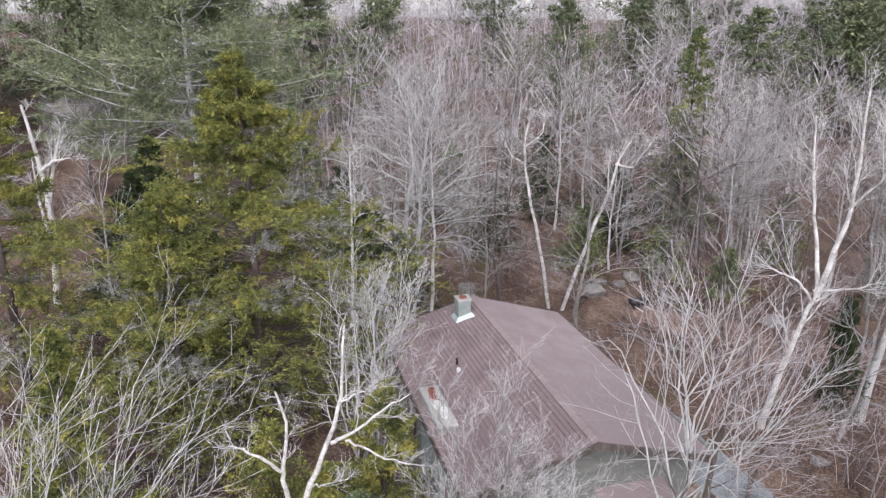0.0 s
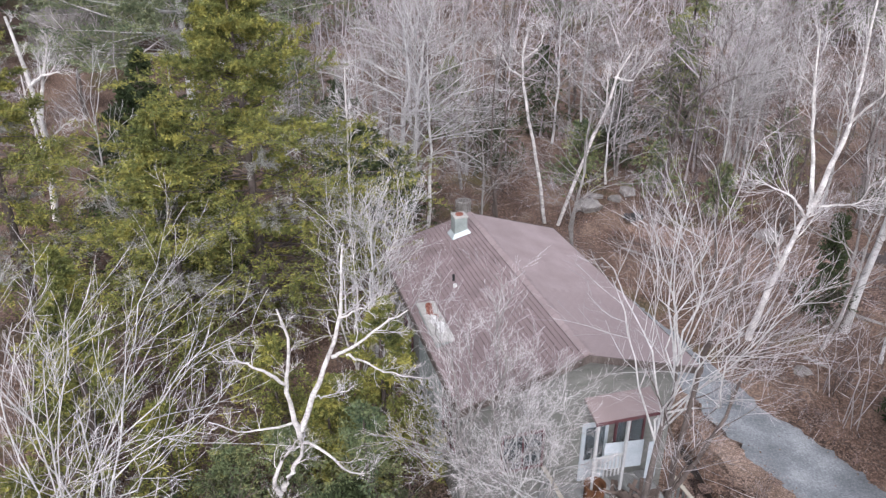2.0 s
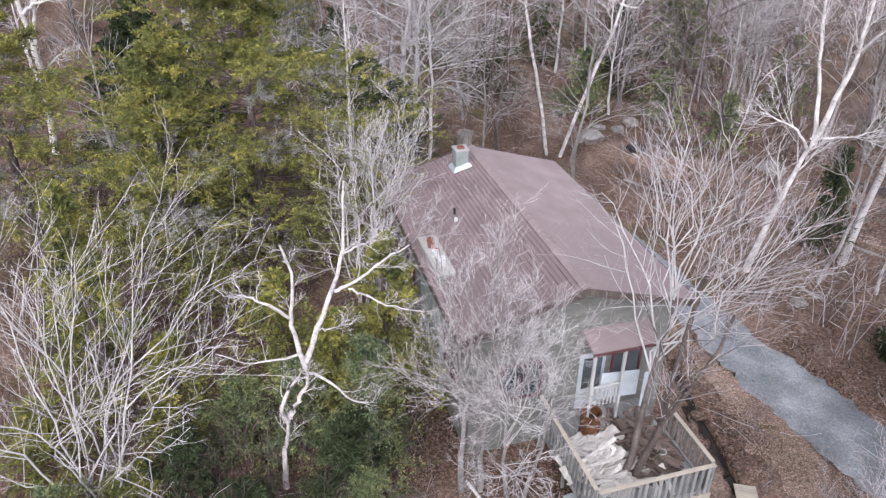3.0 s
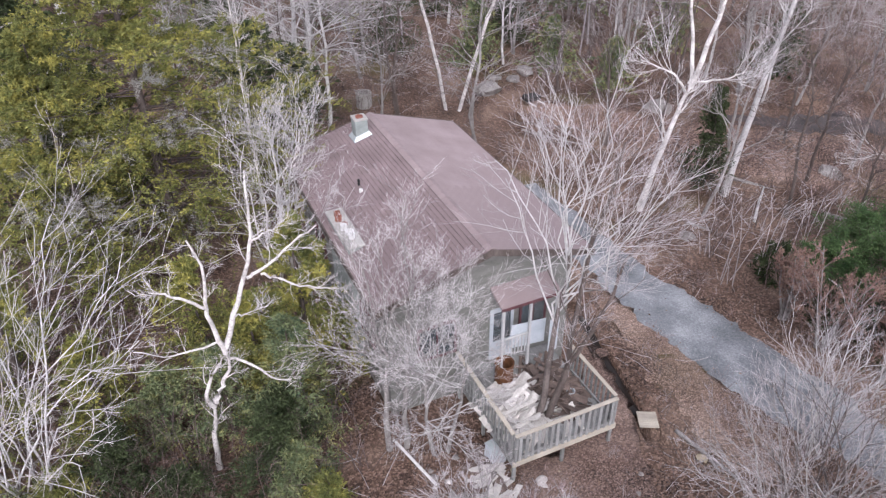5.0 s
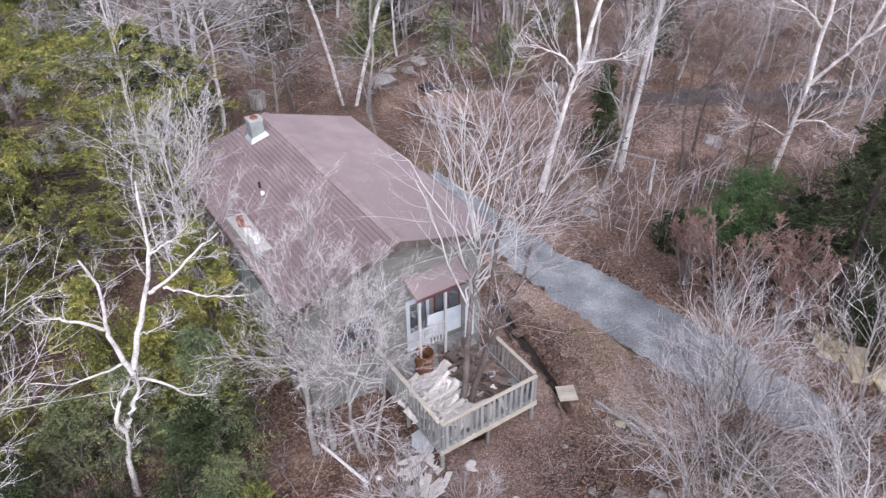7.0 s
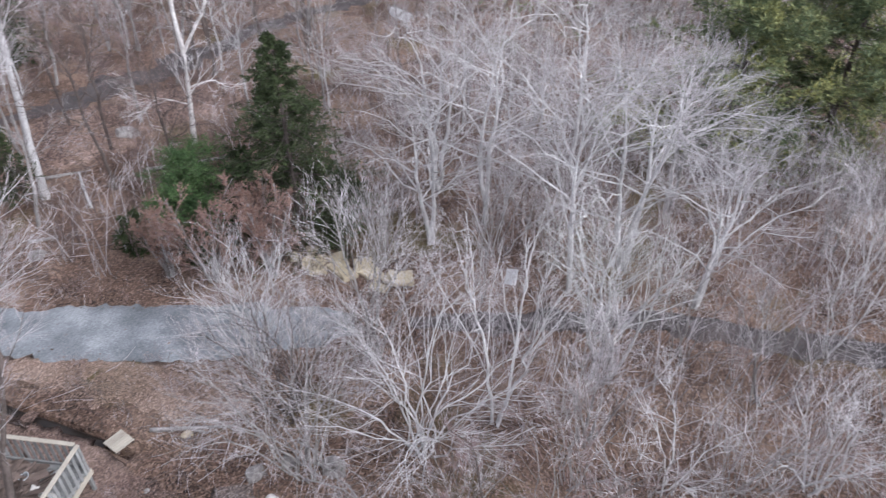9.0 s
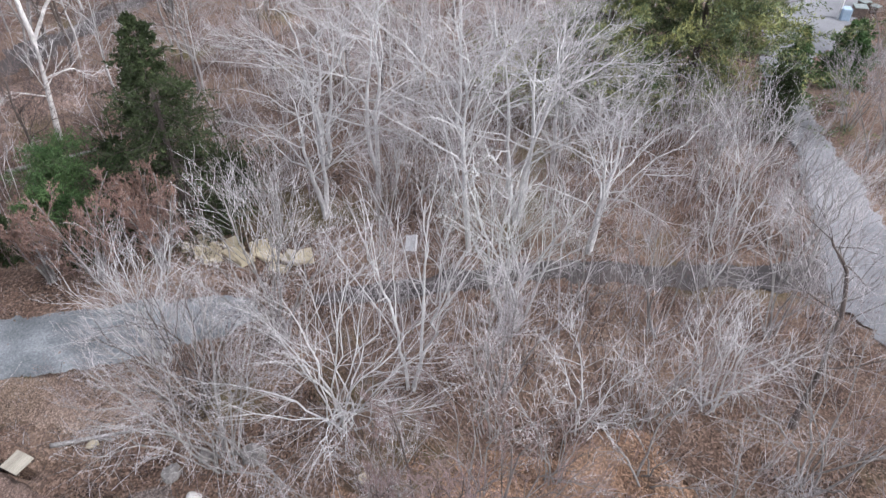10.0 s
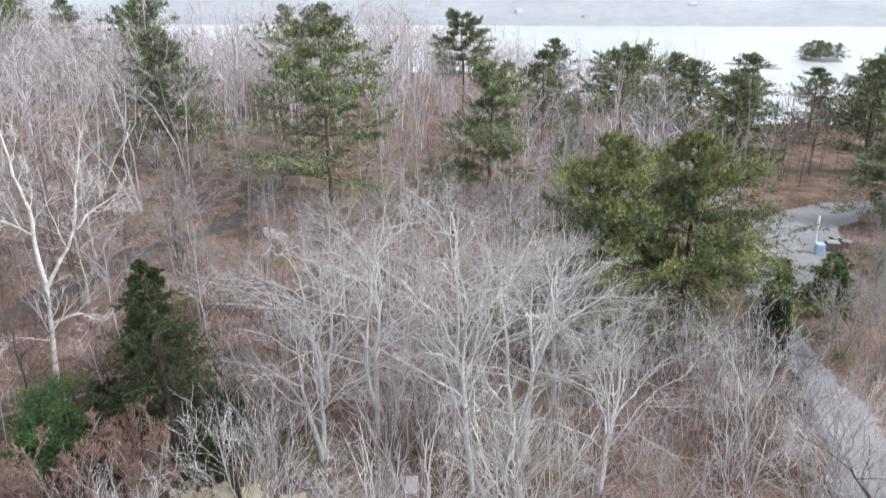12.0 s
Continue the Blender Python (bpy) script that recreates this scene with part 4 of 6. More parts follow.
def arcs(p, g, lift, K, wob, rng):
    """Limbs from p that climb first and then arch out to g."""
    v = g - p
    ln = np.linalg.norm(v, axis=1, keepdims=True)
    c = p + v * np.array([0.42, 0.42, 0.5]) + np.array([0, 0, 1.0]) * ln * lift
    t = np.linspace(0, 1, K + 1)[None, :, None]
    q = p[:, None] * (1 - t) ** 2 + 2 * c[:, None] * t * (1 - t) + g[:, None] * t ** 2
    bend = np.cumsum(rng.normal(0, 1.35 * wob / K, q.shape), axis=1) * ln[:, None]
    bend -= bend[:, :1]
    return q + bend, ln[:, 0]


def fan_shape(h, rad, r, seed, stems=3, counts=(4, 5, 5, 4, 3), splay=0.5, up=0.03, wob=0.16, twig=0.0042, ang=46, flare=0.1, lean=(0, 0), lod=0, first=0.42, ang0=0, reach=84):
    """A leafless tree whose limbs fan out to a wide rounded crown; each order is finer."""
    rng = np.random.default_rng(seed)
    counts = list(counts)
    if not ang0 and lod == 0:
        stems, r = int(stems * 1.35 + 0.5), r * 0.72
    a = np.arange(stems) * 2 * np.pi / stems + rng.uniform(-0.5, 0.5, stems)
    st = np.stack([np.cos(a) * flare, np.sin(a) * flare, np.full(stems, -0.012 * h)], 1)
    K = (8, 6, 3)[lod]
    base_z = (first if ang0 else 0.3) * h

    def aim(n, low):
        """Places on the dome of the crown, spread by the golden angle."""
        az = np.arange(n) * 2.39996 + rng.uniform(0, 6.3) + rng.normal(0, 0.2, n)
        u = (np.arange(n) + 0.5) / n
        ph = np.radians(low) * np.sqrt(rng.permutation(u)) * rng.uniform(0.85, 1.05, n)
        k = rng.uniform(0.8, 1.06, n)
        return np.stack([rad * np.sin(ph) * np.cos(az) * k, rad * np.sin(ph) * np.sin(az) * k, base_z + (h - base_z) * np.cos(ph) * k], 1)

    if ang0:
        top = st + np.array([0, 0, 1.0]) * h * rng.uniform(0.62, 0.8, (stems, 1)) + np.stack([np.cos(a), np.sin(a), 0 * a], 1) * splay * rad * 0.5 * (stems > 1)
        trunk, ln = arcs(st, top, 0.03, K, wob * 0.5, rng)
        steps = [(trunk, np.full(stems, r), 0.22)]
        n = counts.pop(0)
        t = np.linspace(first, 1.0, n)[None] + rng.normal(0, 0.03, (stems, n))
        f = np.clip(t * K, 0, K - 1e-4)
        k = f.astype(int)
        p = np.take_along_axis(trunk, k[..., None].repeat(3, 2), 1)
        p = p + (np.take_along_axis(trunk, (k + 1)[..., None].repeat(3, 2), 1) - p) * (f - k)[..., None]
        par = np.repeat(np.arange(stems), n)
        p, t = p.reshape(-1, 3), t.ravel()
        g = aim(len(p), reach)
        # low limbs reach the sides of the dome, high ones its top
        order, want = np.argsort(t), np.argsort(g[:, 2])
        goal = np.empty_like(g)
        goal[order] = g[want]
        goal = goal + 0.35 * p * np.array([1, 1, 0])
        lines, L = arcs(p, goal, 0.12, max(K - 2, 2), wob, rng)
        R = np.maximum(r * (0.36 - 0.16 * np.clip(t, 0, 1)) * rng.uniform(0.7, 1.15, len(t)), twig * 2.6)
        steps.append((lines, R, 0.3))
    else:
        lines, L = arcs(st, aim(stems, min(88, 45 + 45 * splay)), 0.16, K, wob * 0.8, rng)
        R = r * rng.uniform(0.7, 1.15, stems)
        steps = [(lines, R, 0.25)]
    centre = np.array([0, 0, base_z])
    for n, c in enumerate(counts):
        p, d, t, par = spawn(lines, c, 0.3 if n == 0 else 0.18, 0.99, ang * (1.0 if n < 2 else 0.92), rng)
        d = unit(d + 0.22 * unit(p - centre) * np.array([1, 1, 0.8]) + np.array([0, 0, up]))
        L = L[par] * (0.52 - 0.24 * t) * (1.0, 1.0, 1.08, 1.0, 0.9)[n] * rng.uniform(0.6, 1.3, len(t))
        R = np.maximum(R[par] * (0.42 - 0.18 * t), twig * (1.5, 0.8, 0.5, 0.42, 0.4)[n])
        seg = ((4, 3, 2, 1, 1), (3, 2, 1, 1, 1), (1, 1, 1, 1, 1))[lod][n]
        lines = grow(p, d, L, seg, wob * 0.75, up * 2, rng)
        steps.append((lines, R, 0.45))
    wood, fine = [], []
    for n, (q, R, thin) in enumerate(steps):
        q = q + np.clip(q[..., 2:] / h, 0, 1.2) ** 1.3 * np.array([lean[0], lean[1], 0])
        m = q.shape[1]
        if n <= (2 if lod < 2 else 0) + (1 if ang0 and lod == 0 else 0):
            tube = tubes(q, taper(R, np.maximum(R * thin, twig * 0.8), m, len(q)), ((7, 5, 4, 3), (5, 4, 3, 3), (3, 3, 3, 3))[lod][n])
            (wood if n < (3 if ang0 else 2) else fine).append(tube)
        else:
            v = q[:, -1] - q[:, 0]
            fine.append(blades(q[:, 0], unit(v), np.linalg.norm(v, axis=1), R, rng))
    return wood[0], merge(wood[1:]) if len(wood) > 1 else None, merge(fine)


def fan_tree(name, x, y, h, rad, r, seed, bark, twigmat, label, group="", limb=None, **k):
    return tree_thing(name, pose(x, y, gz(x, y)), fan_shape(h, rad, r, seed, **k), bark, twigmat, label, group, limb)


def bare_tree(name, x, y, h, spread, r, seed, bark, twigmat, label, group="", limb=None, **k):
    return tree_thing(name, pose(x, y, gz(x, y)), bare_shape(h, spread, r, seed, **k), bark, twigmat, label, group, limb)


def shaped_tree(name, x, y, lines, seed, bark, twigmat, label, spread=1.5, limbs=6, n2=4, n3=4, n4=3, fork=0.3, wob=0.14, up=0.09, twig=0.006):
    """A tree whose stems follow given bends: lines of (radius, points)."""
    rng = np.random.default_rng(seed)
    T, R = [], []
    for r, pts in lines:
        P = np.array(pts, float)
        s = np.linspace(0, len(P) - 1, 13)
        way = np.stack([np.interp(s, np.arange(len(P)), P[:, k]) for k in range(3)], 1)
        for _ in range(2):
            way[1:-1] = 0.25 * way[:-2] + 0.5 * way[1:-1] + 0.25 * way[2:]
        way[1:-1] += rng.normal(0, 0.02, way[1:-1].shape)
        T.append(way)
        R.append(np.linspace(r, r * 0.3, 13))
    T, R = np.array(T), np.array(R)
    h = T[:, :, 2].max()
    shape = clothe(T, R, h, spread, 0.1, rng, fork, limbs, n2, n3, n4, wob, up, twig, 44, 0)
    return tree_thing(name, pose(x, y, gz(x, y)), shape, bark, twigmat, label)


def conifer_shape(h, rad, r, seed, boughs=120, lat=12, sprays=7, low=0.12, droop=-0.06, rise=0.25, power=0.85, blade=(0.2, 0.035), tiers=0, bare=0.1, lean=(0, 0), jag=0.35, dead=0.0, tuft=0.0, flat=0.65, fan=0.3):
    rng = np.random.default_rng(seed)
    trunk = grow(np.array([[0.0, 0, -0.15]]), np.array([[lean[0] / h, lean[1] / h, 1.0]]), np.array([h]), 10, 0.012, 0, rng)
    wood = [tubes(trunk, taper([r], [r * 0.1], 11, 1), 8)]
    t = low + (1 - low) * (np.arange(boughs) + rng.random(boughs)) / boughs
    if tiers:
        t = low + (1 - low) * (np.floor((t - low) / (1 - low) * tiers) + 0.5 + rng.normal(0, 0.09, boughs)) / tiers
        t = np.clip(t, low, 0.985)
    f = t * 10
    i = np.minimum(f.astype(int), 9)
    pos = trunk[0, i] + (trunk[0, i + 1] - trunk[0, i]) * (f - i)[:, None]
    az = rng.random(boughs) * 2 * np.pi
    el = rise * (t * 2.2 - 0.55) + rng.normal(0, 0.12, boughs)
    d = np.stack([np.cos(az) * np.cos(el), np.sin(az) * np.cos(el), np.sin(el)], 1)
    side_amp = 1 + jag * np.sin(az * 2 + seed) * 0.5 + rng.normal(0, jag * 0.5, boughs)
    ln = np.maximum(rad * ((1 - t) / (1 - low)) ** power * np.clip(side_amp, 0.45, 1.6), 0.22)
    bo = grow(pos, d, ln, 5, 0.07, droop, rng)
    wood.append(tubes(bo, taper(np.maximum(ln * 0.008, 0.006), np.full(boughs, 0.004), 6, boughs), 3))
    p, d, tt, par = spawn(bo, lat, bare, 1.0, 52, rng, flat)
    L = np.maximum(ln[par] * (0.42 - 0.22 * tt), 0.16) * rng.uniform(0.6, 1.3, len(tt))
    la = grow(p, d, L, 3, 0.1, droop * 0.5, rng)
    wood.append(blades(p, unit(la[:, 3] - la[:, 0]), L, np.full(len(tt), 0.007), rng))
    p, d, _, lpar = spawn(la, sprays, 0.05, 1.0, 40, rng, fan)
    n = len(p)
    if tuft:
        p = p + rng.normal(0, tuft, p.shape)
        d = unit(d + rng.normal(0, 0.35, d.shape) + np.array([0, 0, 0.12]))
    dead_bough = (rng.random(boughs) < dead * 1.4) & (t < 0.62)
    gone = dead_bough[par[lpar]]
    length, width = blade[0] * rng.uniform(0.6, 1.4, n), blade[1] * rng.uniform(0.7, 1.3, n)
    green = blades(p[~gone], unit(d[~gone]), length[~gone], width[~gone], rng)
    grey = blades(p[gone], unit(d[gone]), length[gone] * 1.3, width[gone] * 0.28, rng) if gone.any() else None
    return merge(wood), green, grey


def conifer(name, x, y, h, rad, r, seed, needles, label, group="", bark=None, **k):
    wood, leaf, grey = conifer_shape(h, rad, r, seed, **k)
    ob = thing(name, pose(x, y, gz(x, y)), label, "tree", group)
    bark = bark or M_DARKBARK
    part("trunk", smooth(mesh_from("trunk", *wood, None, bark)), bark, ob)
    tagged(part("crown", mesh_from("crown", *leaf, None, needles), needles, ob), kind="stuff")
    if grey:
        tagged(part("dead_growth", mesh_from("dead_growth", *grey, None, M_LICHEN), M_LICHEN, ob, "grey lichen-hung dead twigs"), kind="stuff")
    return ob


# conifers left of the house
SPRUCE = dict(jag=0.5, blade=(0.12, 0.021), tuft=0.04, flat=0.88, fan=0.7, droop=-0.03)
conifer("spruce_tree", -6.7, 24.6, 14.2, 6.2, 0.24, 1, M_SPRUCE, "tall ragged spruce with yellow-green needles and grey dead lower twigs", boughs=190, lat=19, sprays=52, power=0.86, dead=0.13, bare=0.15, rise=0.2, **SPRUCE)
conifer("spruce_tree", -9.3, 23.4, 9.8, 3.6, 0.17, 41, M_SPRUCE, "yellow-green spruce crowding a taller one", boughs=110, lat=16, sprays=44, power=0.7, dead=0.2, bare=0.22, rise=0.2, **SPRUCE)
conifer("spruce_tree", -15.9, 25.0, 13.2, 4.0, 0.22, 2, M_SPRUCE, "tall yellow-green spruce at the wood's edge", boughs=130, lat=18, sprays=40, power=0.75, dead=0.14, bare=0.22, rise=0.2, **SPRUCE)
conifer("spruce_tree", -9.6, 16.2, 8.0, 2.2, 0.15, 3, M_SPRUCE, "yellow-green spruce standing among bare stems", boughs=80, lat=14, sprays=26, dead=0.1, bare=0.2, **SPRUCE)
conifer("spruce_tree", -11.0, 30.0, 8.6, 4.0, 0.2, 4, M_DARKSPR, "dark green spruce in the shade of taller trees", boughs=120, lat=15, sprays=16, flat=0.85, fan=0.6, blade=(0.2, 0.04), jag=0.5)
conifer("spruce_tree", -14.2, 32.5, 8.0, 3.6, 0.2, 44, M_DARKSPR, "dark green spruce in the shade of taller trees", boughs=100, lat=14, sprays=14, flat=0.85, fan=0.6, blade=(0.2, 0.04), jag=0.5)
conifer("spruce_tree", -15.5, 38.0, 9.0, 3.6, 0.2, 5, M_DARKSPR, "dark green spruce in the shade of taller trees", boughs=110, lat=13, sprays=12, flat=0.85, fan=0.6, blade=(0.22, 0.045), jag=0.5)
conifer("spruce_tree", -4.0, 33.5, 6.4, 2.6, 0.13, 6, M_DARKSPR, "dark bushy spruce behind the house", boughs=110, lat=13, sprays=11, power=0.55, flat=0.8, fan=0.5, blade=(0.18, 0.036), jag=0.6)
conifer("spruce_tree", -2.3, 36.4, 4.2, 2.0, 0.1, 26, M_DARKSPR, "dark bushy spruce behind the house", boughs=90, lat=12, sprays=10, power=0.5, flat=0.8, fan=0.5, blade=(0.18, 0.036), jag=0.6)
conifer("spruce_tree", -1.6, 17.0, 6.2, 1.9, 0.12, 7, M_SPRUCE, "young yellow-green spruce close to the house wall", boughs=90, lat=13, sprays=26, jag=0.6, blade=(0.12, 0.02), tuft=0.025, flat=0.85, fan=0.7, bare=0.18)
conifer("spruce_tree", -3.0, 16.0, 4.4, 1.7, 0.09, 8, M_SPRUCE, "young yellow-green spruce close to the house wall", boughs=75, lat=13, sprays=24, jag=0.6, blade=(0.12, 0.02), tuft=0.025, flat=0.85, fan=0.7, bare=0.18)
PLUMES = dict(droop=0.03, flat=0.9, fan=0.5, jag=0.7, rise=0.14, bare=0.35, tuft=0.07)
conifer("pine_tree", -16.6, 48.6, 19.5, 8.6, 0.34, 9, M_WHITEPINE, "tall old white pine with open tiers of pale branches", boughs=120, lat=17, sprays=44, tiers=11, low=0.32, power=0.42, blade=(0.27, 0.034), bark=M_PALEBARK, **PLUMES)
conifer("pine_tree", -41, 58, 19.0, 7.4, 0.3, 10, M_WHITEPINE, "tall old white pine with open tiers of branches", boughs=110, lat=14, sprays=26, tiers=11, low=0.25, power=0.5, blade=(0.34, 0.055), **PLUMES)
conifer("pine_tree", -24, 66, 20.0, 7.4, 0.3, 45, M_WHITEPINE, "tall old white pine with open tiers of branches", boughs=110, lat=14, sprays=24, tiers=11, low=0.2, power=0.5, blade=(0.36, 0.06), **PLUMES)
for k, (x, y, h, rad) in enumerate(((-4.8, 17.6, 4.6, 1.6), (-3.9, 14.9, 3.6, 1.5), (-6.6, 13.4, 2.6, 1.3), (-7.4, 15.4, 4.0, 1.6), (-2.0, 12.6, 1.9, 1.1), (-5.0, 12.4, 1.8, 1.2), (-8.6, 9.6, 1.4, 1.1), (-5.6, 15.2, 2.8, 1.3), (-2.3, 14.4, 2.4, 1.1), (-7.6, 10.6, 1.6, 1.2), (-9.4, 11.8, 2.0, 1.3), (-6.2, 11.6, 1.2, 1.0), (-10.6, 14.2, 2.6, 1.4), (-3.6, 11.4, 1.1, 0.9), (-11.8, 19.0, 4.4, 1.6), (-1.2, 11.9, 1.3, 0.9), (-1.9, 14.8, 4.4, 1.6), (-2.6, 13.2, 3.0, 1.4), (-8.2, 13.0, 1.4, 1.2))):
    conifer("spruce_bush", x, y, h, rad, 0.03 + 0.012 * h, 140 + k, (M_SPRUCE, M_PINE, M_DARKSPR)[k % 3], "low young spruce under bare stems", "young spruces", boughs=int(26 + 12 * h), lat=9, sprays=19, jag=0.7, blade=(0.11, 0.019), power=0.7, low=0.06, tuft=0.05, bare=0.25)
for k, (x, y, h) in enumerate(((9.0, 43.0, 4.0), (3.4, 45.5, 5.0), (13.5, 41.5, 3.5), (12.0, 48.0, 6.0), (16.5, 39.0, 3.0), (-6.5, 45.0, 6.0), (22.5, 45.0, 5.0), (7.5, 53.0, 7.0), (1.0, 51.0, 6.0), (28.0, 40.0, 4.5), (-10.0, 52.0, 7.0), (18.0, 54.0, 6.5))):
    conifer("spruce_tree", x, y, h, 0.75 + 0.27 * h, 0.03 + 0.012 * h, 170 + k, M_DARKSPR if k % 2 else M_PINE, "dark young spruce in the understorey of the woods", "understorey spruces", boughs=int(40 + 10 * h), lat=10, sprays=7, jag=0.7, power=0.65, low=0.08, blade=(0.2, 0.04))
# dark spruces and a green pine past the drive
conifer("spruce_tree", 16.6, 26.9, 5.0, 1.2, 0.08, 11, M_DARKSPR, "slim dark spruce beside the drive", boughs=120, lat=11, sprays=8, blade=(0.12, 0.026), jag=0.6)
conifer("spruce_tree", 20.6, 15.4, 8.4, 2.9, 0.14, 12, M_DARKSPR, "dark ragged spruce among bare trees", boughs=150, lat=14, sprays=14, blade=(0.13, 0.022), jag=0.8, power=0.75, bare=0.2, flat=0.85, fan=0.6)
conifer("spruce_tree", 22.0, 17.4, 6.4, 2.0, 0.1, 13, M_DARKSPR, "dark narrow spruce among bare trees", boughs=120, lat=12, sprays=12, blade=(0.13, 0.024), jag=0.6, flat=0.85, fan=0.6)
conifer("pine_bush", 19.6, 19.9, 3.0, 2.3, 0.09, 14, M_GREENPINE, "low fresh-green bushy pine under a birch", boughs=100, lat=13, sprays=16, power=0.45, jag=1.0, low=0.08, blade=(0.15, 0.015), rise=0.35, tiers=7, bare=0.3, tuft=0.08)
conifer("pine_bush", 18.2, 19.2, 2.0, 1.5, 0.07, 15, M_GREENPINE, "low fresh-green bushy pine under a birch", boughs=80, lat=12, sprays=16, power=0.45, jag=1.0, low=0.08, blade=(0.15, 0.015), rise=0.35, tiers=6, bare=0.3, tuft=0.08)
for k, (x, y, h, rad) in enumerate(((18.6, 16.6, 2.0, 1.5), (21.4, 18.6, 2.6, 1.7), (16.8, 17.6, 1.4, 1.1), (22.4, 14.0, 2.2, 1.5), (19.6, 13.4, 1.6, 1.2))):
    conifer("spruce_bush", x, y, h, rad, 0.05, 620 + k, M_DARKSPR, "low dark spruce in the shade of taller trees", "low dark spruces", boughs=70, lat=10, sprays=8, jag=0.9, power=0.6, low=0.06, blade=(0.14, 0.026))
conifer("spruce_tree", 34.8, -9.0, 4.0, 0.8, 0.07, 630, M_DARKSPR, "slim dark spruce at the road's edge", boughs=70, lat=9, sprays=8, jag=0.4, power=0.4, blade=(0.16, 0.035))
conifer("spruce_bush", 16.0, 19.8, 1.8, 0.7, 0.05, 16, M_DARKSPR, "small dark spruce at the edge of the drive", boughs=50, lat=9, sprays=6)
for k, (x, y, h, rad) in enumerate(((35.6, -0.4, 11.8, 4.6), (38.6, -5.2, 11.6, 5.6))):
    conifer("pine_tree", x, y, h, rad, 0.24, 17 + k, M_PINE, "broad white pine with soft green plumes by the road", boughs=150, lat=17, sprays=34, tiers=11, low=0.08, power=0.7, blade=(0.22, 0.028), **{**PLUMES, "bare": 0.2})
conifer("pine_bush", 43.4, -14.2, 3.6, 1.2, 0.12, 19, M_GREENPINE, "bushy green pine beside the road", boughs=90, lat=13, sprays=10, power=0.5, low=0.08, blade=(0.22, 0.045), jag=0.6, rise=0.3)
conifer("pine_tree", 49.8, -20.6, 11.5, 2.6, 0.22, 20, M_FARPINE, "dark tall pine beyond the road", boughs=110, lat=10, sprays=20, tiers=12, power=0.5, blade=(0.24, 0.036), jag=0.5, tuft=0.12)
conifer("spruce_tree", 34.4, -9.3, 3.9, 0.62, 0.06, 19, M_DARKSPR, "slim dark young conifer beside the road", boughs=110, lat=10, sprays=8, power=0.3, blade=(0.12, 0.024))
conifer("pine_bush", 40.0, -10.6, 4.8, 1.9, 0.09, 20, M_GREENPINE, "young green pine at the roadside", boughs=110, lat=12, sprays=9, blade=(0.13, 0.024))
conifer("spruce_tree", 17.0, 49.5, 15.0, 2.2, 0.16, 21, M_PINE, "dark spruce standing above bare woods", boughs=120, lat=11, sprays=18, power=0.6)
# hazier grey-green needles put distance haze into these pines' colour
for k, (x, y, h, rad, low) in enumerate(((60.7, 24.1, 16.4, 8.6, 0.12), (117.7, 82.3, 16, 7.8, 0.15), (72.1, 10.9, 13.6, 5.6, 0.1), (109.8, -3.3, 15.2, 6.6, 0.3), (131.6, 24.8, 19, 4.8, 0.4), (85.5, -15.3, 12.6, 3.6, 0.2))):
    conifer("pine_tree", x, y, h, rad, 0.26, 760 + k, M_WHITEPINE, "broad white pine with level tiers above bare woods", "pines over the far woods", boughs=72, lat=15, sprays=30, tiers=8, low=low, power=0.42, blade=(0.34, 0.06), **{**PLUMES, "bare": 0.3, "tuft": 0.07, "jag": 0.8, "flat": 0.94})
FAR_PINES = [(77.3, 3.1, 10.2, 2.2), (146, -39, 12, 5.5), (154, -51, 11.5, 6.5), (141, 63, 18.5, 5.5), (130, 118, 20, 6), (140, 128, 21, 6), (120, 112, 19, 5), (150, 122, 20, 6), (160, 110, 20, 5), (119.6, 9, 15, 4.8), (125.7, -11.6, 15, 5), (68.8, -25.9, 9.6, 3.6), (104, -12, 14, 5), (100, -34, 15, 5.5),
             (120, 80, 20, 6), (70, 46, 15, 5), (58, 78, 19, 6), (48, 88, 20, 6), (-8, 92, 18, 5), (8, 110, 19, 6), (32, 115, 20, 6), (-40, 85, 19, 6), (-55, 60, 18, 6), (-45, 50, 15, 5), (-50, 75, 18, 6), (-25, 75, 17, 5), (-14, 82, 17, 5), (-62, 46, 16, 6), (-36, 72, 16, 5), (-70, 90, 19, 6), (14, 84, 15, 4), (74, 90, 18, 5), (112, 44, 18, 6), (150, 62, 18, 6), (160, 10, 17, 5), (140, -6, 16, 5), (118, -22, 15, 5), (128, -44, 16, 5.5), (-28, 100, 19, 6), (62, 110, 21, 6), (84, 100, 21, 6), (78, 120, 22, 6.5), (97, 118, 22, 6)]
ridge = random.Random(77)
for k in range(14):
    b, d = radians(15 + 18 * k / 13 + ridge.uniform(-0.6, 0.6)), ridge.uniform(96, 150)
    FAR_PINES.append((d * math.sin(b), d * math.cos(b), ridge.uniform(13.5, 18), ridge.uniform(4.0, 5.5)))
pines = [conifer_shape(16, 5.2, 0.25, 40 + k, boughs=100, lat=10, sprays=22, tiers=12, low=0.16, power=0.68, blade=(0.34, 0.06), **{**PLUMES, "tuft": 0.16, "bare": 0.2}) for k in range(3)]
slight = [conifer_shape(16, 5.2, 0.25, 40 + k, boughs=80, lat=8, sprays=12, tiers=12, low=0.16, power=0.68, blade=(0.42, 0.095), **{**PLUMES, "tuft": 0.18, "bare": 0.2}) for k in range(3)]
pine_meshes = [(smooth(mesh_from("trunk", *w, None, M_DARKBARK)), mesh_from("crown", *l, None, M_FARPINE)) for w, l, _ in pines]
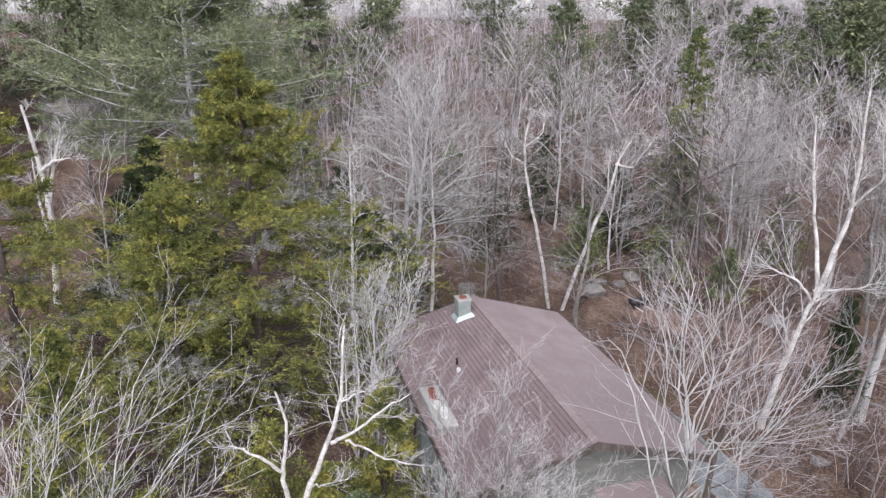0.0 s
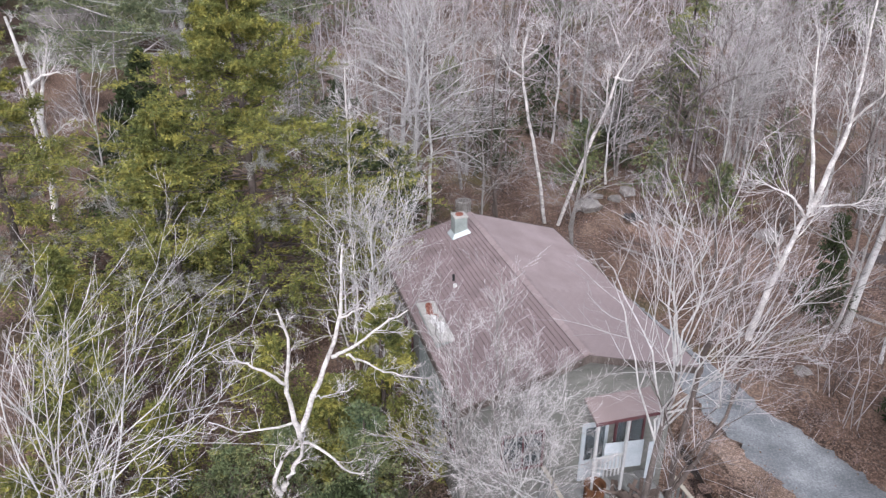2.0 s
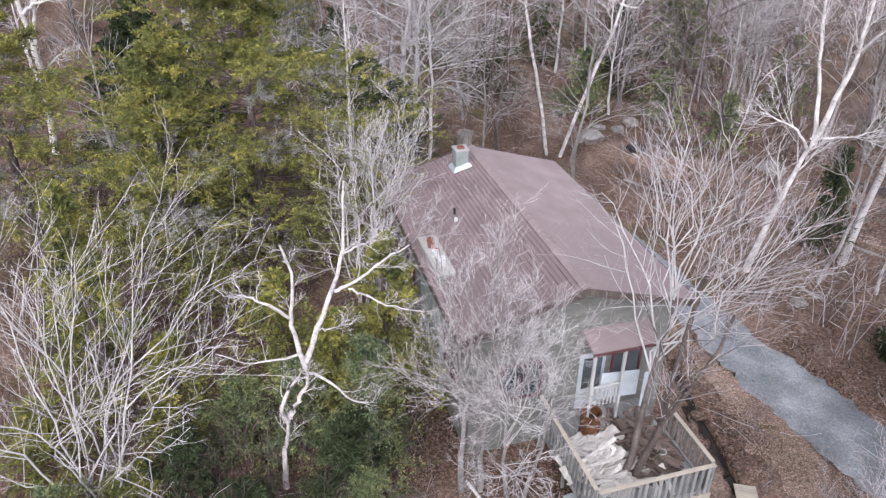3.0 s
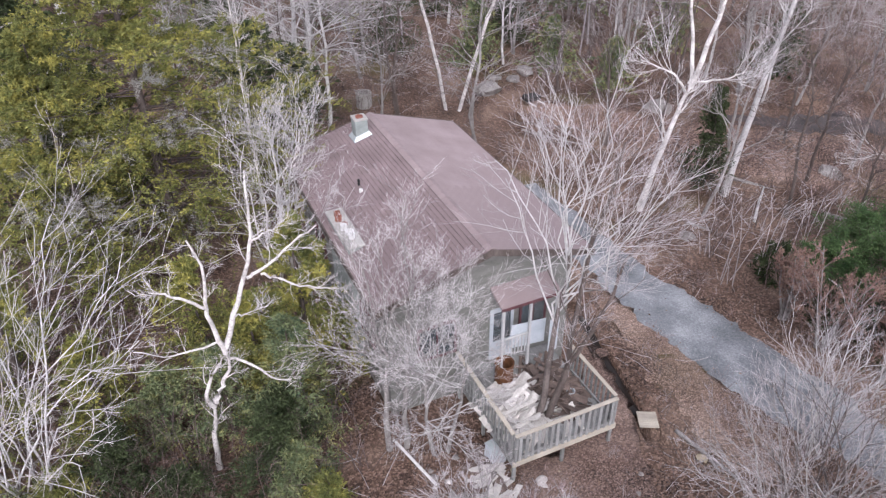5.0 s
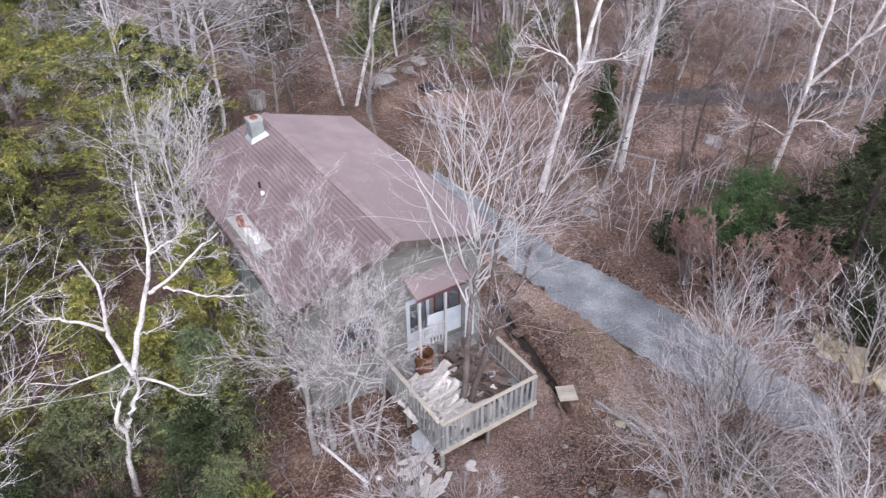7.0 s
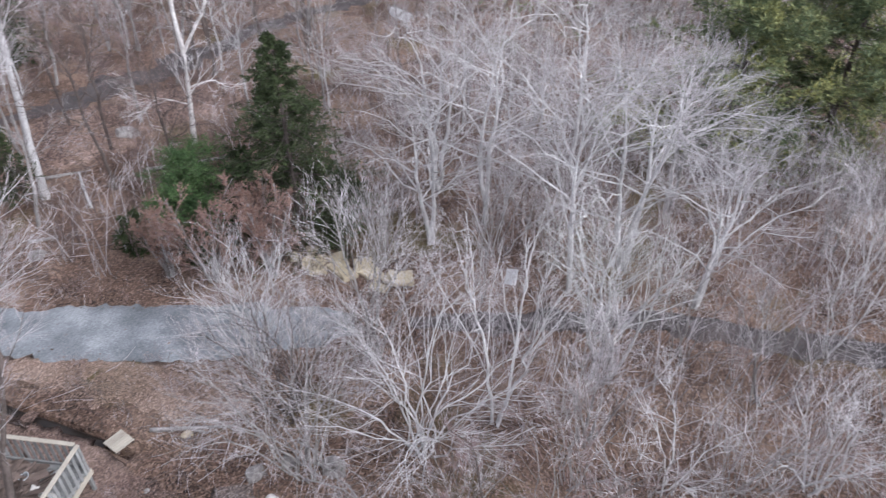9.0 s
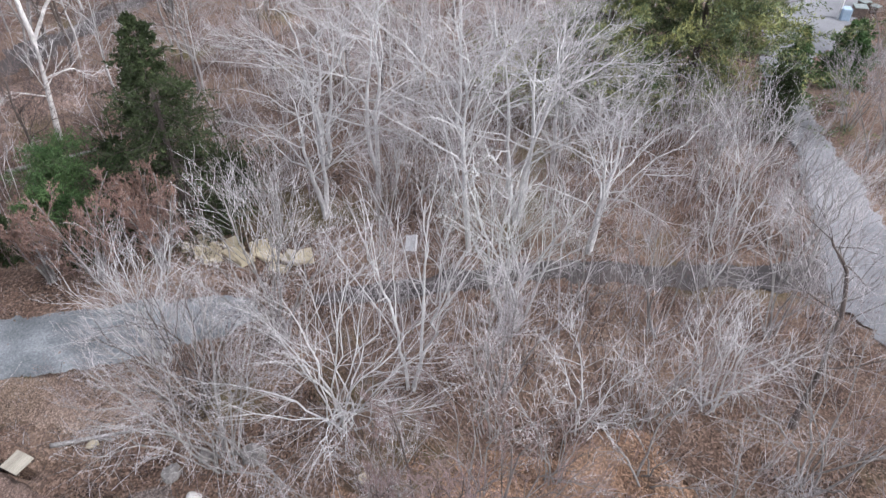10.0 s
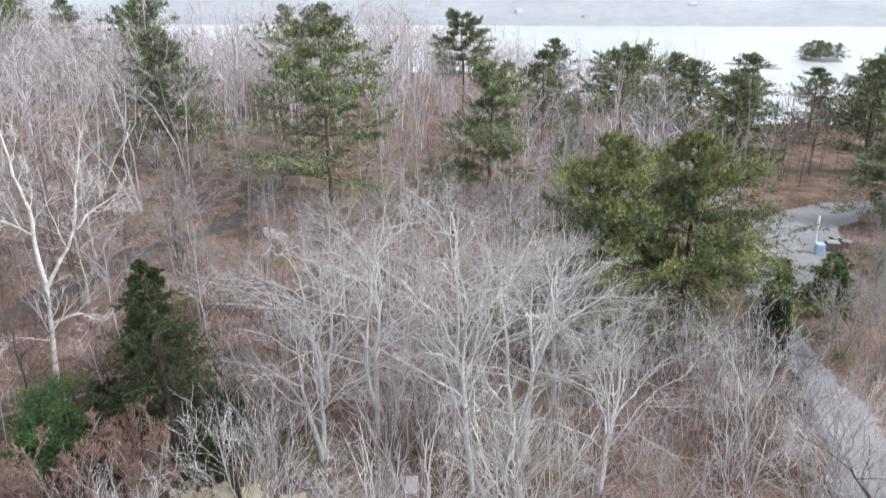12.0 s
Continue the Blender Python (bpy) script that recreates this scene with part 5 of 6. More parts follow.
slight_meshes = [(smooth(mesh_from("trunk", *w, None, M_DARKBARK)), mesh_from("crown", *l, None, M_FARPINE)) for w, l, _ in slight]
for k, (x, y, h, rr) in enumerate(FAR_PINES):
    ob = thing("pine_tree", pose(x, y, gz(x, y) - 0.2, 0, 0, 67 * k) @ Matrix.Diagonal((rr / 4.3, rr / 4.3, h / 16, 1)), "tall dark white pine standing above the bare woods", "tree", "pines over the far woods")
    for nm, me in zip(("trunk", "crown"), (pine_meshes if math.hypot(x, y) < 92 else slight_meshes)[k % 3]):
        part(nm, me, None, ob)

# birches and bare trees that stand out
shaped_tree("birch_tree", 6.0, 36.7, [(0.105, [(0, 0, -0.3), (-0.7, 0.1, 3.7), (-1.5, 0.2, 6.8), (-1.8, 0.3, 9.2), (-1.5, 0.2, 10.4)]), (0.06, [(-1.7, 0.2, 8.0), (-2.4, 0.5, 8.4), (-2.8, 0.4, 9.3)]), (0.06, [(-1.7, 0.3, 8.9), (-0.9, 0.0, 9.5), (-0.7, 0.1, 10.4)])],
            21, M_BIRCH, M_TWIGPALE, "slender white birch behind the house", spread=0.9, limbs=5, fork=0.7)
shaped_tree("birch_tree", 6.6, 36.5, [(0.11, [(0, 0, -0.3), (1.2, -0.2, 4.2), (2.2, -0.5, 7.3), (2.3, -0.5, 8.3), (3.0, -0.7, 9.8)]), (0.06, [(2.2, -0.5, 8.2), (3.1, -0.4, 7.9), (3.8, -0.9, 9.3)]), (0.07, [(1.4, -0.3, 5.1), (1.9, -0.6, 6.4), (1.9, -0.4, 8.6)])],
            22, M_BIRCH, M_TWIGPALE, "leaning white birch behind the house", spread=0.9, limbs=5, fork=0.7)
shaped_tree("birch_tree", 12.8, 25.4, [(0.17, [(0, 0, -0.6), (0.2, -0.1, 1.5), (0.8, -0.4, 5.0), (1.0, -0.6, 6.0)]), (0.115, [(1.0, -0.6, 5.9), (1.4, -0.8, 8.3), (1.6, -0.8, 9.9), (1.5, -0.7, 13.4)]), (0.094, [(1.0, -0.6, 6.0), (1.0, 0.0, 7.8), (0.6, 0.2, 9.8), (0.3, 0.2, 12.4)]),
                                         (0.062, [(0.9, -0.5, 5.7), (0.3, -0.5, 6.5), (-0.9, 0.2, 6.9)]), (0.055, [(1.5, -0.8, 9.3), (2.0, -1.6, 10.6), (2.3, -1.8, 12.2)]), (0.047, [(0.9, -0.5, 6.1), (1.9, -1.4, 6.5), (2.6, -1.9, 7.0)])],
            23, M_BIRCH, M_TWIGPALE, "tall white birch with upswept limbs beside the drive", spread=2.0, limbs=7, n2=5, fork=0.45, up=0.12, wob=0.09)
bare_tree("bare_tree", 17.3, 26.2, 13.5, 2.8, 0.18, 24, M_PALEBARK, M_TWIGPALE, "pale leaning leafless tree past the drive", fork=0.5, lean=(1.2, -0.7), limbs=13, n2=6, n3=5, n4=3, wob=0.06)
fan_tree("bare_tree", 4.42, 13.07, 10.9, 2.7, 0.125, 25, M_BROWNBARK, M_TWIGGREY, "leafless tree growing up through the deck, pale rounded crown", limb=M_PALEBARK, stems=1, ang0=50, first=0.62, reach=72, counts=(17, 8, 6, 4), splay=0.0, lean=(1.0, 0.1), twig=0.0045)
shaped_tree("bare_tree", 4.82, 13.15, [(0.12, [(0, 0, -0.2), (0.1, 0, 0.9), (0.38, -0.12, 2.4), (0.55, -0.19, 3.3), (0.52, -0.1, 4.8), (0.7, -0.2, 6.9), (1.2, -0.1, 9.6)]), (0.06, [(0.55, -0.19, 3.3), (1.1, -0.3, 4.6), (1.6, -0.2, 6.4), (2.4, -0.4, 8.4)])],
            26, M_DARKBARK, M_TWIGGREY, "dark-barked leafless tree leaning up through the deck", spread=2.0, limbs=9, n2=6, n3=5, n4=3, fork=0.42, wob=0.1, twig=0.004)
shaped_tree("birch_tree", -4.32, 13.72, [(0.102, [(0, 0, -0.3), (0.2, 0.05, 1.5), (0.36, 0.1, 2.45)]), (0.068, [(0.34, 0.1, 2.35), (0.18, -0.05, 2.75), (0.36, 0.0, 3.3), (0.6, 0.15, 3.65), (0.9, 0.25, 4.0)]), (0.082, [(0.38, 0.15, 2.4), (0.58, 0.3, 2.85), (0.88, 0.35, 3.35), (0.9, 0.28, 4.05)]),
                                             (0.075, [(0.9, 0.28, 4.0), (0.84, 0.2, 4.45), (0.78, 0.1, 5.2), (0.7, 0.1, 5.65), (0.85, 0.0, 6.0), (1.0, -0.1, 7.1), (0.8, -0.3, 7.85)]), (0.044, [(0.7, 0.1, 5.65), (0.36, -0.2, 6.2), (0.02, -0.3, 6.5), (-0.2, -0.5, 6.7)]),
                                             (0.075, [(0.93, 0.3, 4.15), (1.3, 0.5, 5.25), (1.73, 0.6, 6.05), (1.94, 0.7, 6.95), (2.05, 0.8, 7.7), (2.1, 0.9, 8.8)]), (0.034, [(1.93, 0.7, 7.0), (2.3, 0.5, 7.3), (2.75, 0.4, 7.65)]),
                                             (0.051, [(1.73, 0.6, 6.05), (2.05, 0.8, 6.05), (2.63, 1.1, 6.4), (3.5, 1.5, 6.8)]), (0.034, [(2.05, 0.75, 6.0), (2.45, 0.7, 5.85), (2.9, 0.6, 5.65), (3.85, 0.6, 5.45)]),
                                             (0.034, [(0.84, 0.26, 4.45), (0.3, 0.0, 4.45), (-0.17, -0.2, 4.5), (-0.95, -0.5, 5.05)]), (0.041, [(0.95, 0.3, 3.8), (1.55, 0.3, 3.45), (2.05, 0.2, 2.9), (2.6, 0.3, 2.8)]), (0.024, [(1.3, 0.45, 5.05), (1.45, 0.6, 4.9), (2.05, 1.0, 4.8)])],
            27, M_BIRCH, M_TWIGPALE, "crooked white birch with twisted forked limbs", spread=0.75, limbs=5, n2=4, n3=4, n4=2, fork=0.45, wob=0.2, twig=0.0036)
fan_tree("bare_tree", -9.0, 13.3, 8.0, 4.2, 0.043, 28, M_PALEBARK, M_TWIGPALE, "many-stemmed pale leafless tree", stems=12, counts=(8, 6, 4), splay=0.75, lean=(0.9, 0.4), flare=0.4, twig=0.0048)
bare_tree("bare_tree", -11.3, 25.7, 7.2, 2.0, 0.13, 29, M_PALEBARK, M_TWIGPALE, "crooked pale leafless tree in front of spruces", fork=0.6, lean=(0.7, 0.3), limbs=10, n2=5, n3=4, n4=3, wob=0.17)
fan_tree("bare_tree", 0.75, 13.7, 8.4, 2.4, 0.1, 94, M_GREYBARK, M_TWIGPALE, "pale fine-branched leafless tree before the gable", limb=M_GREYBARK, stems=2, ang0=46, first=0.34, reach=90, counts=(15, 10, 7, 4), splay=0.4, flare=0.25, twig=0.0036, lean=(0.5, 0.0))
fan_tree("bare_tree", -2.4, 22.6, 8.0, 2.3, 0.08, 96, M_PALEBARK, M_TWIGPALE, "pale upswept leafless tree beside the eave", stems=3, ang0=38, first=0.42, counts=(11, 8, 5, 3), splay=0.3, twig=0.0045, lean=(0.7, 0.0))
fan_tree("bare_tree", -1.75, 19.4, 6.0, 2.1, 0.06, 97, M_PALEBARK, M_TWIGPALE, "small pale leafless tree reaching over the eave", stems=2, ang0=50, first=0.5, counts=(9, 7, 5, 3), splay=0.3, twig=0.004, lean=(0.9, 0.0))
fan_tree("bare_tree", 1.95, 13.3, 6.4, 2.2, 0.07, 95, M_GREYBARK, M_TWIGPALE, "low pale fine-branched leafless tree beside the deck", limb=M_PALEBARK, stems=2, ang0=46, first=0.3, reach=92, counts=(12, 9, 6, 4), splay=0.5, flare=0.2, twig=0.004)
bare_tree("birch_tree", -3.4, 26.2, 10.5, 1.3, 0.1, 32, M_BIRCH, M_TWIGPALE, "thin straight white birch beside the house", fork=0.4, limbs=11, n2=5, n3=5, n4=3, wob=0.04)
fan_tree("birch_tree", -2.9, 21.8, 7.8, 2.3, 0.055, 33, M_BIRCH, M_TWIGPALE, "pale many-stemmed birch with spreading twigs by the roof", stems=5, counts=(5, 5, 4), splay=0.4, flare=0.2, lean=(0.4, 0), twig=0.004)
fan_tree("maple_tree", -1.7, 39.1, 14.2, 6.0, 0.19, 34, M_PALEBARK, M_TWIGGREY, "large spreading leafless maple with pale grey branches", stems=2, ang0=55, first=0.24, reach=100, counts=(19, 9, 7, 6), splay=0.15, lean=(0.8, 0), twig=0.006, flare=0.15)
shaped_tree("birch_tree", -19.1, 35.0, [(0.2, [(-0.7, -0.3, -0.3), (-0.6, -0.3, 1.5), (-0.36, -0.2, 3.5), (-0.29, -0.16, 5.3), (-0.42, -0.2, 7.3), (-0.5, -0.3, 8.7), (-0.75, -0.4, 10.4)]), (0.1, [(-0.42, -0.23, 7.2), (0.1, 0.1, 7.65), (0.85, 0.3, 7.75)]),
                                         (0.12, [(-0.29, -0.16, 5.6), (-0.2, 0.1, 6.6), (0.17, 0.3, 8.1), (0.5, 0.4, 9.2)]), (0.07, [(-0.36, -0.2, 3.3), (0.08, -0.4, 4.7), (0.82, -0.3, 5.3), (1.5, -0.5, 5.7)]), (0.1, [(-0.5, -0.3, 3.8), (-0.9, 0.0, 5.6), (-1.0, 0.2, 7.6)])],
            35, M_BIRCH, M_TWIGPALE, "white birch with thick crooked limbs", spread=1.4, limbs=6, n2=5, n3=5, n4=3, fork=0.4, wob=0.14)
shaped_tree("birch_tree", 24.4, 24.0, [(0.150, [(0, 0, -0.4), (0.23, -0.23, 3.2), (0.36, -0.37, 5.1)]), (0.112, [(0.3, -0.3, 4.6), (0.25, -0.26, 6.7), (0.35, -0.4, 8.4), (0.1, -0.1, 9.8), (0.3, 0.3, 12.2)]), (0.090, [(0.34, -0.35, 4.8), (0.9, -0.9, 6.0), (1.44, -1.48, 7.2), (1.6, -1.7, 9.0), (1.9, -2.2, 11.4)]),
                                         (0.060, [(1.44, -1.48, 7.2), (2.0, -1.9, 7.9), (2.8, -2.9, 8.6)]), (0.053, [(0.3, -0.3, 7.2), (-0.2, 0.3, 7.9), (-1.2, 1.0, 8.6)]), (0.045, [(0.2, -0.2, 3.0), (1.0, -1.1, 3.3), (1.7, -1.5, 2.6)]), (0.038, [(0.1, -0.1, 2.2), (-1.0, 0.6, 2.9), (-1.8, 1.2, 2.2)])],
            36, M_BIRCH, M_TWIGPALE, "white birch forking twice beyond the green pine", spread=2.2, limbs=7, n2=5, n3=4, n4=3, fork=0.3, up=0.06, wob=0.12)
bare_tree("bare_tree", 18.5, 43.1, 12.2, 4.0, 0.2, 37, M_GREYBARK, M_TWIGPALE, "broad leafless tree on the slope", fork=0.35, limbs=15, n2=7, n3=5, n4=3)
for k, (x, y, h, sp) in enumerate(((20.6, 3.7, 11.2, 4.4), (24.3, 8.4, 10.4, 4.6), (23.4, 2.2, 10.0, 4.2), (27.2, 5.2, 11.0, 4.2), (21.8, 9.8, 7.2, 3.2), (26.0, 11.4, 8.6, 3.8), (28.6, 1.2, 9.0, 3.6), (22.0, -0.8, 7.6, 3.2))):
    fan_tree("bare_tree", x, y, h, sp * 1.18, 0.12, 60 + k, M_PALEBARK, M_TWIGGREY, "spreading leafless tree with pale grey limbs", "bare trees below the drive", stems=1 + k % 3, ang0=46, first=0.36, reach=82, counts=((20, 8, 7, 5), (11, 8, 7, 5), (8, 8, 7, 5))[k % 3], splay=0.35, twig=0.0045)
for k, (x, y, h, sp) in enumerate(((18.8, 6.6, 5.2, 2.4), (19.4, 1.8, 5.0, 2.4), (18.6, -0.6, 4.6, 2.2), (21.8, 7.0, 6.0, 2.6), (22.0, 4.6, 6.0, 2.6), (17.6, 4.0, 4.0, 2.0), (20.8, 11.6, 5.0, 2.2), (24.6, 5.4, 6.2, 2.6))):
    fan_tree("bare_tree", x, y, h, sp, 0.04, 700 + k, M_PALEBARK if k % 2 else M_GREYBARK, M_TWIGPALE if k % 3 else M_TWIGGREY, "young pale leafless tree of many thin stems", "young bare trees below the drive", stems=5, counts=(8, 6, 4), splay=0.8, flare=0.25, twig=0.004)
fan_tree("bare_tree", 16.7, 1.6, 6.2, 2.9, 0.07, 70, M_PALEBARK, M_LICHEN, "lichen-grey many-stemmed leafless tree", stems=8, counts=(8, 6, 4), splay=0.5, flare=0.3)
fan_tree("bare_tree", 9.6, 8.0, 5.2, 3.6, 0.05, 71, M_GREYBARK, M_TWIGGREY, "sprawling many-stemmed leafless tree", stems=13, counts=(9, 7, 4), splay=1.2, lean=(0.6, 0.9), flare=0.35, up=0.0)
fan_tree("bare_tree", 11.6, 5.6, 5.8, 3.7, 0.045, 72, M_PALEBARK, M_TWIGGREY, "spreading leafless tree with pale arching limbs", stems=13, counts=(9, 7, 5), splay=1.1, flare=0.3, up=0.0, twig=0.004)
fan_tree("bare_tree", 13.4, 4.0, 7.4, 2.5, 0.07, 73, M_PALEBARK, M_TWIGGREY, "slender pale leafless tree in the brush", stems=2, counts=(8, 6, 4), splay=0.2, ang=30)
fan_tree("bare_tree", 14.3, 8.6, 5.8, 3.0, 0.055, 91, M_GREYBARK, M_TWIGPALE, "pale many-stemmed leafless tree beside the drive", stems=10, counts=(8, 6, 4), splay=0.6, flare=0.25)
fan_tree("bare_tree", 11.2, 9.6, 4.6, 2.3, 0.05, 93, M_DARKBARK, M_TWIGGREY, "dark-stemmed leafless shrub beside the drive", stems=9, counts=(8, 6, 4), splay=0.8, flare=0.3)
fan_tree("bare_tree", 12.6, 11.8, 4.6, 2.2, 0.045, 92, M_PALEBARK, M_TWIGGREY, "pale many-stemmed leafless shrub beside the drive", stems=10, counts=(8, 6, 4), splay=0.6, flare=0.25)
for k, (x, y, h, sp, mat) in enumerate(((21.0, -5.2, 6.4, 2.8, M_TWIGPALE), (17.8, -3.2, 5.6, 2.6, M_TWIGGREY), (18.8, -7.0, 6.4, 2.6, M_TWIGGREY), (22.4, -8.2, 5.6, 2.0, M_TWIGGREY), (17.0, -11.0, 5.8, 2.6, M_TWIGRED), (25.8, -6.4, 6.6, 2.8, M_TWIGPALE), (28.4, -5.4, 5.4, 2.2, M_TWIGGREY), (14.6, -4.6, 4.4, 2.2, M_TWIGPALE),
                                        (13.0, -1.0, 4.4, 2.4, M_TWIGPALE), (11.6, -2.8, 3.6, 2.0, M_TWIGGREY), (9.2, -7.2, 4.6, 2.4, M_TWIGGREY), (12.4, -7.0, 5.0, 2.6, M_TWIGGREY), (20.4, -13.8, 5.4, 2.4, M_TWIGRED), (26.6, -15.0, 6.6, 2.8, M_TWIGGREY), (31.0, -14.4, 6.4, 2.8, M_TWIGRED), (35.0, -14.6, 6.0, 2.6, M_TWIGGREY), (23.8, -13.9, 5.2, 2.2, M_TWIGRED), (20.4, -9.2, 5.0, 1.9, M_TWIGGREY), (24.4, -9.4, 5.0, 1.9, M_TWIGPALE), (27.4, -9.0, 4.6, 1.6, M_TWIGGREY), (39.0, -13.4, 4.6, 2.2, M_TWIGGREY), (41.6, -16.6, 5.4, 2.4, M_TWIGMAUVE), (45.2, -17.6, 5.8, 2.6, M_TWIGGREY), (36.6, -13.2, 4.8, 2.2, M_TWIGMAUVE), (47.6, -17.2, 5.4, 2.4, M_TWIGGREY), (33.6, -13.6, 5.2, 2.4, M_TWIGMAUVE), (38.4, -16.0, 6.0, 2.6, M_TWIGGREY), (52.0, -20.4, 6.4, 2.8, M_TWIGMAUVE))):
    fan_tree("bare_tree", x, y, h, sp, 0.05, 560 + k, M_PALEBARK if mat is M_TWIGPALE else M_GREYBARK, mat, "bare many-stemmed tree on the leafy slope by the road", "bare trees by the road", stems=3 + k % 4, counts=(8, 6, 4), splay=0.75, flare=0.2)
for k, (x, y, h, sp, mat) in enumerate(((5.2, 5.0, 3.6, 2.2, M_TWIGGREY), (4.2, 3.0, 3.4, 1.9, M_TWIGGREY), (3.2, 5.8, 3.0, 2.0, M_TWIGGREY), (7.0, 3.0, 3.6, 1.7, M_TWIGRED), (6.2, 6.6, 3.0, 1.6, M_TWIGRED), (10.2, 1.4, 4.6, 1.6, M_TWIGRED), (9.0, -1.6, 1.8, 1.0, M_TWIGRED), (7.6, -4.4, 2.6, 1.4, M_TWIGGREY), (5.6, -5.4, 4.2, 1.8, M_TWIGGREY), (12.2, 1.4, 4.4, 1.6, M_TWIGPALE), (11.2, -0.4, 3.6, 1.8, M_TWIGPALE), (9.6, 3.6, 3.0, 1.4, M_TWIGPALE), (13.6, -2.8, 4.2, 2.2, M_TWIGPALE), (11.0, -5.0, 3.6, 2.0, M_TWIGGREY))):
    fan_tree("bare_shrub", x, y, h, sp, 0.035, 590 + k, M_GREYBARK, mat, "leafless shrub of many thin stems in the leaf litter", "bare shrubs", stems=5 + k % 4, counts=(5, 5, 4), splay=0.8 if mat is not M_TWIGRED else 0.35, flare=0.2, twig=0.005)
fan_tree("bare_tree", 6.3, 1.0, 7.2, 2.1, 0.1, 74, M_BROWNBARK, M_TWIGRED, "young tree with a leaning trunk and fine reddish twigs", stems=1, ang0=40, counts=(10, 7, 6, 4), splay=0.05, lean=(1.6, -1.0), up=0.08)
bare_tree("bare_tree", 4.0, 7.2, 4.2, 1.6, 0.035, 76, M_GREYBARK, M_TWIGRED, "many-stemmed reddish leafless shrub", stems=8, fork=0.25, limbs=6, n2=5, n3=5, n4=3, splay=0.4)
bare_tree("bare_tree", 14.6, -7.0, 6.2, 3.0, 0.1, 77, M_DARKBARK, M_TWIGGREY, "dark crooked leafless tree near the road", fork=0.2, limbs=12, n2=6, n3=5, n4=3, wob=0.24, limb_ang=62, lean=(0.9, 0.8))
bare_tree("bare_tree", 7.8, -8.4, 5.4, 1.9, 0.06, 81, M_GREYBARK, M_TWIGRED, "many-stemmed leafless shrub with reddish twigs", stems=7, fork=0.2, limbs=7, n2=6, n3=5, n4=3, splay=0.3)
bare_tree("bare_tree", 13.8, 1.4, 4.6, 1.7, 0.05, 88, M_GREYBARK, M_TWIGGREY, "grey leafless shrub in the leaf litter", stems=5, fork=0.2, limbs=8, n2=6, n3=5, n4=3, splay=0.35)
bare_tree("bare_tree", 8.9, 2.6, 4.6, 1.5, 0.05, 89, M_DARKBARK, M_TWIGRED, "young reddish leafless shrub in the leaf litter", stems=4, fork=0.25, limbs=8, n2=6, n3=5, n4=3, splay=0.3)
bare_tree("bare_tree", 2.6, 9.6, 3.6, 1.5, 0.04, 90, M_GREYBARK, M_TWIGGREY, "low grey leafless shrub on bare soil", stems=6, fork=0.2, limbs=6, n2=5, n3=5, n4=3, splay=0.45)


for k, (x, y, h, lx) in enumerate(((15.4, 24.6, 8.5, 1.2), (19.2, 24.2, 9.5, -0.8), (21.6, 26.6, 10, 0.6), (18.8, 29.4, 10, 1.0), (22.8, 30.6, 11, -0.5), (16.4, 31.6, 9.5, 0.4), (25.2, 28.2, 10.5, 0.9), (20.4, 21.6, 7.5, 0.7), (13.4, 31.8, 9, -0.6), (26.6, 35.6, 11, 0.5), (24.4, 38.0, 11, -0.7), (20.2, 38.4, 10.5, 0.3))):
    fan_tree("bare_tree", x, y, h, 2.6, 0.09, 650 + k, M_DARKBARK if k % 3 else M_GREYBARK, M_TWIGRED if k % 2 else M_TWIGGREY, "tall leafless tree on the slope past the drive", "trees past the drive", stems=1, ang0=48, counts=(14, 8, 6, 4), splay=0.1, lean=(lx, 0.3))


# beeches that keep their dry leaves
def beech(x, y, h, sp, seed):
    stem, bough, fine = bare_shape(h, sp, 0.06, seed, stems=5, fork=0.15, limbs=9, n2=6, n3=4, n4=0, splay=0.2)
    ob = thing("beech_bush", pose(x, y, gz(x, y)), "young beech bush holding dry pinkish-brown leaves", "bush", "beech bushes")
    part("trunk", smooth(mesh_from("trunk", *merge([stem, bough]), None, M_GREYBARK)), M_GREYBARK, ob)
    tagged(part("crown", mesh_from("crown", *fine, None, M_TWIGRED), M_TWIGRED, ob), kind="stuff")
    rng = np.random.default_rng(seed)
    pick = fine[0][rng.integers(0, len(fine[0]), 15000)]
    tagged(part("foliage", mesh_from("foliage", *blades(pick, unit(rng.normal(size=pick.shape)), rng.uniform(0.035, 0.07, len(pick)), rng.uniform(0.009, 0.016, len(pick)), rng), None, M_BEECH), M_BEECH, ob), kind="stuff")


beech(15.6, 15.9, 4.2, 1.5, 1)
beech(16.9, 14.2, 4.0, 1.3, 2)
beech(15.2, 17.6, 3.0, 1.2, 3)
beech(18.2, 15.6, 3.4, 1.2, 4)


